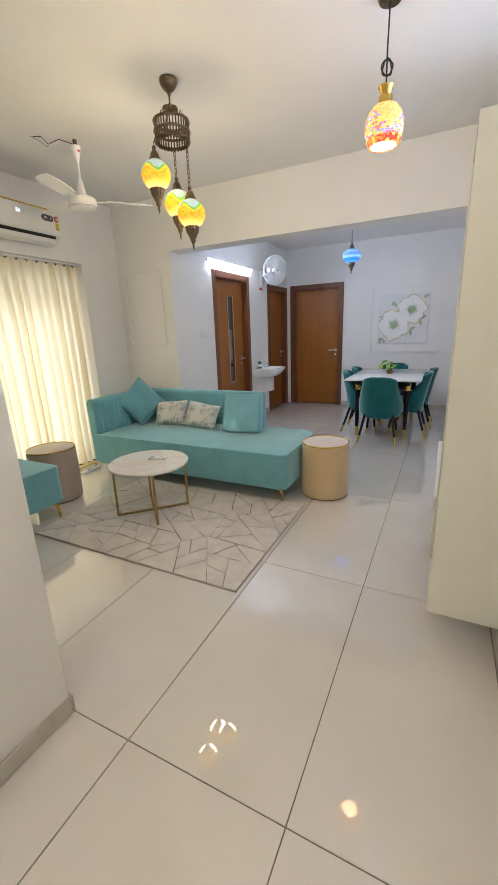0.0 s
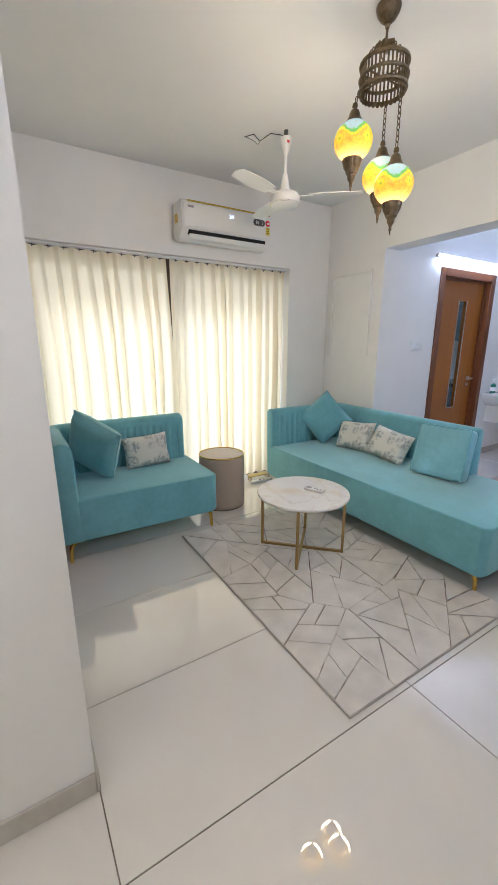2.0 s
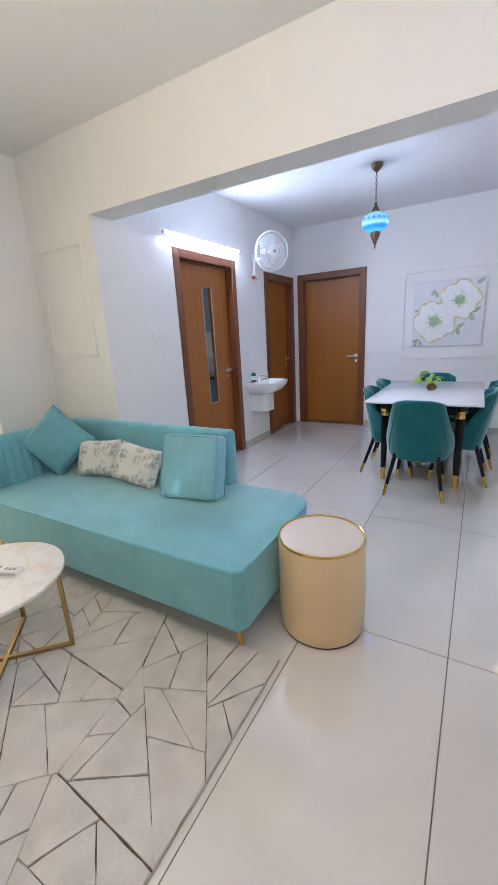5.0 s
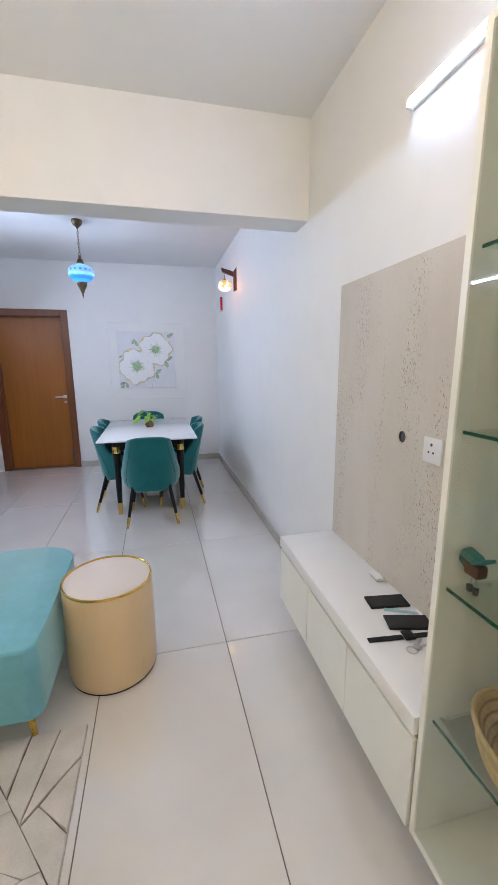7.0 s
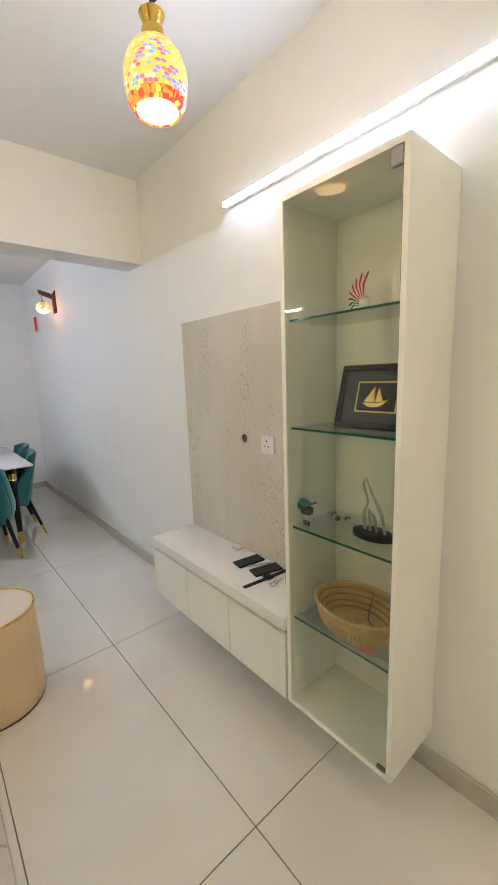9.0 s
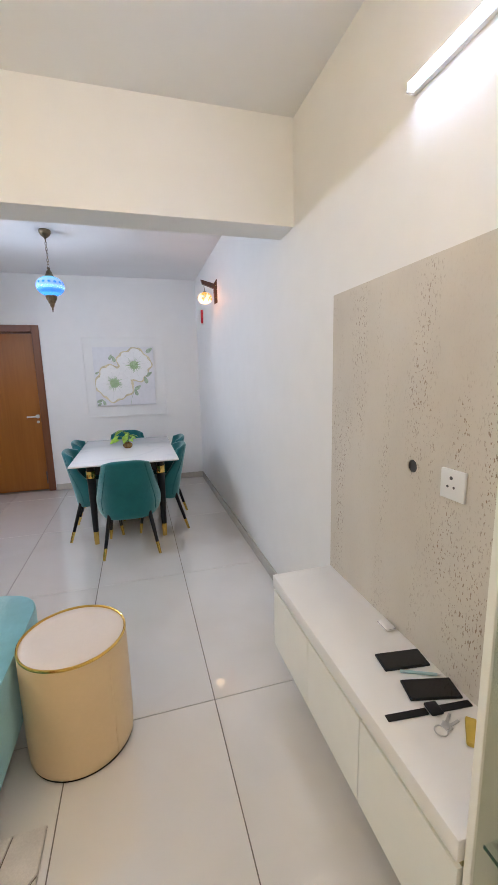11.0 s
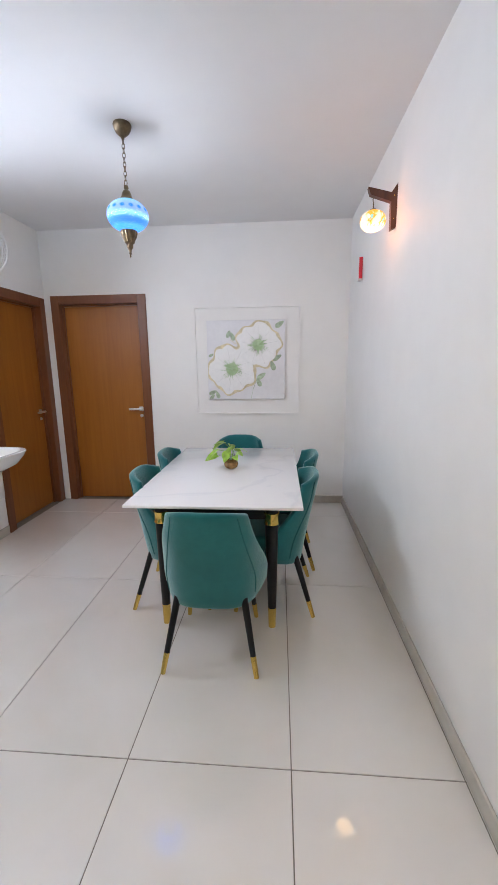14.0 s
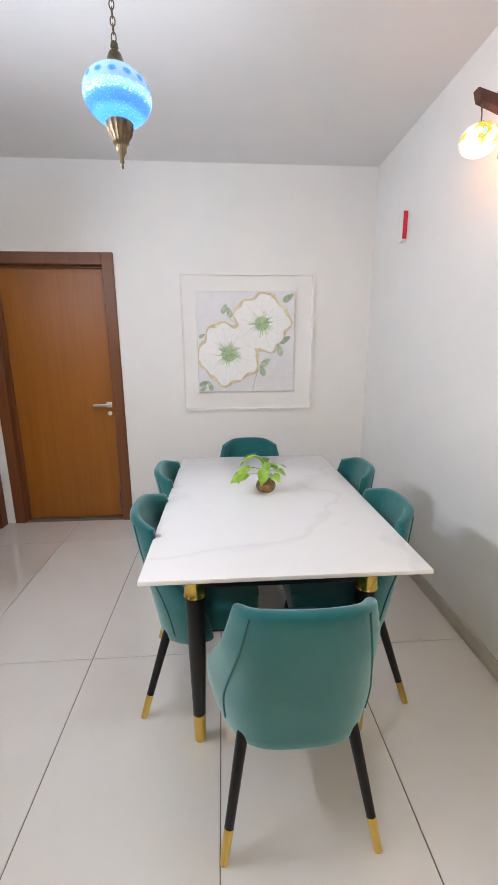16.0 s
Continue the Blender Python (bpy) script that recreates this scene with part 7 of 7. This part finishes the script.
def wall_sconce():
    y = 5.655
    t = thing("wall_lamp", (EAST, y, 2.185), "dark wood bracket lamp with a lit patterned glass globe", "wall lamp")
    bm = bmesh.new()
    prof = [(EAST - 0.001, 2.19), (EAST - 0.030, 2.175), (EAST - 0.034, 2.325), (EAST - 0.150, 2.365), (EAST - 0.163, 2.405), (EAST - 0.034, 2.372), (EAST - 0.001, 2.42)]
    ends = [[bm.verts.new((x, yy, z)) for x, z in prof] for yy in (y - 0.018, y + 0.018)]
    for i in range(len(prof)):
        j = (i + 1) % len(prof)
        bm.faces.new((ends[0][i], ends[0][j], ends[1][j], ends[1][i]))
    bm.faces.new(ends[0][::-1])
    bm.faces.new(ends[1])
    bmesh.ops.recalc_face_normals(bm, faces=bm.faces)
    part("bracket", bm, DARKWOOD, t)
    gx = EAST - 0.128
    part("hook", tube([(gx, y, 2.372), (gx - 0.004, y, 2.345), (gx, y, 2.318), (gx, y, 2.296)], 0.0028, 8), BRONZE, t)
    part("cap", lathe([(0.004, 0.012), (0.018, 0.006), (0.022, 0.0), (0, 0)], (gx, y, 2.286), 20), BRONZE, t)
    prof = []
    for i in range(17):
        a = radians(78 - 168 * i / 16)
        prof.append((0.074 * math.cos(a) if i < 16 else 0.0, 0.058 * math.sin(a)))
    g = part("globe", lathe(prof, (gx, y, 2.231), 36), PALE, t, "lit cream glass globe with painted flowers")
    g.visible_shadow = False
    for z in (2.235, 2.355):
        part("screw", moved(lathe([(0, 0), (0.004, 0), (0.003, 0.002), (0, 0.002)], (0, 0, 0), 10), Matrix.Translation((EAST - 0.018, y - 0.018, z)) @ pose(0, 0, 0, 90)), BRASS, t)


wall_sconce()

# unseen flush lamp, made up and added behind the start of the walk to brighten the hall
hl = thing("ceiling_lamp", (-0.43, -0.75, H), "unseen round white lamp added to brighten the hall", "ceiling lamp")
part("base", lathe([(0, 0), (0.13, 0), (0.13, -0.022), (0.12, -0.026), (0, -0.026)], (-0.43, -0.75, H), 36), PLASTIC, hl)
dome = part("dome", lathe([(0.125, -0.0265), (0.122, -0.06), (0.095, -0.10), (0.05, -0.122), (0, -0.128)], (-0.43, -0.75, H), 36), HALLFILLGLOW, hl, "glowing dome of the added hall lamp")
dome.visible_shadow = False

t = thing("alarm_box", (EAST, 6.55, 2.085), "slim white alarm box with a red stripe", "alarm box")
part("case", box(EAST - 0.034, EAST - 0.001, 6.535, 6.60, 2.085, 2.262, 0.004, 2), PLASTIC, t)
part("stripe", box(EAST - 0.030, EAST - 0.003, 6.532, 6.5352, 2.098, 2.258), RED, t, "red front stripe")


def wash_basin():
    yc, xw, z = 5.83, DINING_WEST + 0.001, 0.80
    t = thing("wash_basin", (xw, yc, 0.44), "white ceramic wall basin with a half pedestal", "wash basin")
    bm = bmesh.new()
    w, d = 0.25, 0.40

    def ring(k, zz, inner=False):
        pts = []
        for i in range(28):
            a = math.pi * i / 27
            px, py = math.sin(a), math.cos(a)
            x = d * k * (abs(px) ** 0.55)
            y = w * k * (1 if py > 0 else -1) * abs(py) ** 0.45
            pts.append((xw + x, yc + y, zz))
        return [bm.verts.new(p) for p in pts]

    outer = [ring(0.42, z - 0.165), ring(0.62, z - 0.150), ring(0.83, z - 0.105), ring(0.95, z - 0.045), ring(1.0, z - 0.008), ring(0.99, z)]
    inn = []
    for k, zz in ((0.90, z - 0.002), (0.84, z - 0.03), (0.70, z - 0.085), (0.45, z - 0.105)):
        pts = []
        for i in range(28):
            a = math.pi * i / 27
            px, py = math.sin(a), math.cos(a)
            pts.append(bm.verts.new((xw + 0.09 + (d * k - 0.09) * (abs(px) ** 0.55) * 1.0, yc + w * k * (1 if py > 0 else -1) * abs(py) ** 0.45, zz)))
        inn.append(pts)
    seq = outer + inn
    for a, b in zip(seq, seq[1:]):
        for i in range(27):
            bm.faces.new((a[i], a[i + 1], b[i + 1], b[i]))
        bm.faces.new((a[27], a[0], b[0], b[27]))
    bm.faces.new(outer[0][::-1])
    bm.faces.new(inn[-1])
    bmesh.ops.recalc_face_normals(bm, faces=bm.faces)
    part("bowl", bm, CERAMIC, t)
    pl = [(xw, yc - 0.125)] + arc(xw + 0.15, yc - 0.055, 0.07, -90, 0, 5) + arc(xw + 0.15, yc + 0.055, 0.07, 0, 90, 5) + [(xw, yc + 0.125)]
    part("half_pedestal", prism(pl, 0.435, 0.69, 0.004, 1), CERAMIC, t)
    f = thing("tap", (xw + 0.055, yc + 0.02, z - 0.002), "small chrome basin tap", "tap")
    part("body", lathe([(0, 0), (0.024, 0), (0.022, 0.006), (0.018, 0.012), (0.017, 0.065), (0.012, 0.075), (0, 0.076)], (xw + 0.055, yc + 0.02, z - 0.002), 20), CHROME, f)
    part("spout", tube([(xw + 0.055, yc + 0.02, z + 0.045), (xw + 0.10, yc + 0.02, z + 0.062), (xw + 0.145, yc + 0.02, z + 0.050), (xw + 0.15, yc + 0.02, z + 0.035)], 0.010, 12), CHROME, f)
    part("lever", moved(box(-0.006, 0.05, -0.007, 0.007, 0, 0.008, 0.003, 2), Matrix.Translation((xw + 0.055, yc + 0.02, z + 0.078)) @ pose(0, 0, 0, 0, -18, 0)), CHROME, f)
    b = thing("soap_bottle", (xw + 0.05, yc - 0.115, z - 0.002), "green soap bottle with a white pump", "soap bottle")
    part("bottle", lathe([(0, 0), (0.028, 0), (0.030, 0.006), (0.030, 0.085), (0.022, 0.104), (0.011, 0.110), (0.011, 0.118), (0, 0.118)], (xw + 0.05, yc - 0.115, z - 0.0015), 24), GREEN, b)
    part("label", lathe([(0.0304, 0.025), (0.0306, 0.025), (0.0306, 0.07), (0.0304, 0.07)], (xw + 0.05, yc - 0.115, z - 0.0015), 24), PLASTIC, b)
    pm = lathe([(0.013, 0.116), (0.013, 0.130), (0.005, 0.132), (0.005, 0.158), (0.009, 0.160), (0.009, 0.166), (0, 0.167)], (xw + 0.05, yc - 0.115, z - 0.0015), 16)
    tube([(xw + 0.05, yc - 0.115, z + 0.161), (xw + 0.088, yc - 0.118, z + 0.156)], 0.0045, 8, bm=pm)
    part("pump", pm, PLASTIC, b)


wash_basin()


def wall_fan():
    y, xw = 5.93, DINING_WEST + 0.001
    t = thing("wall_fan", (xw, y, 2.03), "white caged wall fan on a bracket beside the door", "wall fan")
    part("wall_bracket", box(xw, xw + 0.045, y - 0.045, y + 0.045, 2.03, 2.255, 0.012, 3), PLASTIC, t)
    part("neck", tube([(xw + 0.03, y, 2.20), (xw + 0.12, y - 0.005, 2.205), (xw + 0.17, y - 0.01, 2.225)], 0.022, 14), PLASTIC, t)
    c = Vector((xw + 0.285, y - 0.075, 2.245))
    nrm = Vector((0.80, -0.58, -0.16)).normalized()
    Q = Matrix.Translation(c) @ nrm.to_track_quat("Z", "Y").to_matrix().to_4x4()
    mo = lathe([(0, -0.20), (0.035, -0.195), (0.058, -0.165), (0.062, -0.10), (0.05, -0.055), (0, -0.05)], (0, 0, 0), 28)
    part("motor", moved(mo, Q), PLASTIC, t)
    R = 0.205
    bm = bmesh.new()
    for r, z in ((R, 0.0), (R, 0.006), (R * 0.97, 0.022), (R * 0.80, 0.046), (R * 0.60, 0.060), (R * 0.40, 0.067), (R * 0.97, -0.02), (R * 0.80, -0.045), (R * 0.55, -0.058)):
        tube([(r * math.cos(2 * math.pi * i / 40), r * math.sin(2 * math.pi * i / 40), z) for i in range(40)], 0.003 if r < R else 0.006, 5, True, bm)
    cage = part("cage_rings", moved(bm, Q), PLASTIC, t)
    bm = bmesh.new()
    for i in range(72):
        a = 2 * math.pi * i / 72
        for prof in ([(0.045, 0.072), (R * 0.6, 0.061), (R * 0.85, 0.042), (R * 0.985, 0.012)], [(0.06, -0.062), (R * 0.6, -0.057), (R * 0.85, -0.040), (R * 0.985, -0.010)]):
            tube([(r * math.cos(a + 0.5 * r), r * math.sin(a + 0.5 * r), z) for r, z in prof], 0.0016, 4, bm=bm)
    part("cage_wires", moved(bm, Q), PLASTIC, cage)
    part("cage_badge", moved(lathe([(0, 0.078), (0.045, 0.074), (0.048, 0.066), (0, 0.066)], (0, 0, 0), 28), Q), PLASTIC, cage)
    part("badge_spot", moved(lathe([(0, 0.0795), (0.018, 0.0788), (0.018, 0.0765), (0, 0.0765)], (0, 0, 0), 20), Q), MIDGREY, cage)
    part("hub", moved(lathe([(0, 0.03), (0.03, 0.026), (0.034, -0.03), (0, -0.032)], (0, 0, 0), 20), Q), PLASTIC, t)
    for k in range(3):
        bm = bmesh.new()
        rows = []
        for i in range(7):
            r = 0.03 + 0.145 * i / 6
            sp = 0.34 + 0.42 * math.sin(math.pi * (i + 1) / 8)
            rows.append([bm.verts.new((r * math.cos(a0), r * math.sin(a0), 0.018 * (0.5 - q / 4) * 2)) for q in range(5) for a0 in (2 * math.pi * k / 3 + sp * (q / 4 - 0.5) * 2,)])
        for p, q in zip(rows, rows[1:]):
            for j in range(4):
                bm.faces.new((p[j], p[j + 1], q[j + 1], q[j]))
        bmesh.ops.solidify(bm, geom=bm.faces[:], thickness=0.002)
        part("blade", moved(bm, Q), PLASTIC, t)
    part("pull_cord", tube([(xw + 0.03, y - 0.03, 2.03), (xw + 0.05, y - 0.035, 2.00), (xw + 0.035, y - 0.02, 1.965), (xw + 0.03, y + 0.01, 1.985)], 0.003, 6), CORD, t)
    part("plug", box(xw, xw + 0.03, y - 0.045, y - 0.015, 1.985, 2.015, 0.005, 2), RED, t, "small red plug")


wall_fan()

# ---- kitchen seen through the glass strip ----
k = thing("kitchen_cabinet", (-3.7, 5.83, 1.42), "blue-grey wall cabinet in the kitchen", "cabinet")
part("body", box(-4.5, -2.95, 5.67, 5.999, 1.42, 2.15, 0.003, 1), KITCHEN, k)
for i in range(4):
    part("cabinet_door", box(-4.497 + 0.387 * i, -4.115 + 0.387 * i, 5.65, 5.668, 1.423, 2.147, 0.003, 1), KITCHEN, k)
k = thing("kitchen_base_cabinet", (-3.7, 5.7, 0), "blue-grey kitchen base cabinet", "cabinet")
part("body", box(-4.5, -2.95, 5.43, 5.999, 0.001, 0.86, 0.003, 1), KITCHEN, k)
for i in range(4):
    part("cabinet_door", box(-4.497 + 0.387 * i, -4.115 + 0.387 * i, 5.41, 5.428, 0.1, 0.855, 0.003, 1), KITCHEN, k)
single("worktop", box(-4.5, -2.945, 5.39, 5.999, 0.8605, 0.9, 0.003, 1), STONE, "dark stone kitchen worktop", "worktop")
single("jug", lathe([(0, 0), (0.06, 0), (0.075, 0.06), (0.055, 0.16), (0.06, 0.2), (0.055, 0.2), (0, 0.19)], (-3.35, 5.75, 0.9005), 20), CERAMIC, "white jug on the kitchen worktop", "jug")

# ---- floor tiles, 602 x 1203 mm ----
TX, TY, JX, JY = 0.602, 1.203, -0.9, 1.9
shapes = {}


def tile_mesh(w, d):
    key = (round(w, 3), round(d, 3))
    if key not in shapes:
        m = box(-w / 2, w / 2, -d / 2, d / 2, -0.0095, 0.0, 0.0)
        top = [e for e in m.edges if all(v.co.z > -1e-6 for v in e.verts)]
        bmesh.ops.bevel(m, geom=top, offset=0.0008, segments=1, affect="EDGES")
        finish(m, 20)
        data = bpy.data.meshes.new("tile")
        m.to_mesh(data)
        m.free()
        data.materials.append(TILE)
        shapes[key] = data
    return shapes[key]


GAP = 0.0020
for i in range(-5, 3):
    for j in range(-4, 6):
        a0, a1 = JX + TX * i + GAP, JX + TX * (i + 1) - GAP
        b0, b1 = JY + TY * j + GAP, JY + TY * (j + 1) - GAP
        a0, a1, b0, b1 = max(a0, WEST - 0.2), min(a1, EAST), max(b0, HALL_END), min(b1, NORTH)
        if a1 - a0 < 0.01 or b1 - b0 < 0.01 or (a1 < HALL_WEST - 0.2 and b1 < SOUTH - 0.2) or (a1 < DINING_WEST and b0 > MID):
            continue
        ob = new("tile", tile_mesh(a1 - a0, b1 - b0))
        ob.parent = floor_bed
        ob.location = ((a0 + a1) / 2, (b0 + b1) / 2, 0)
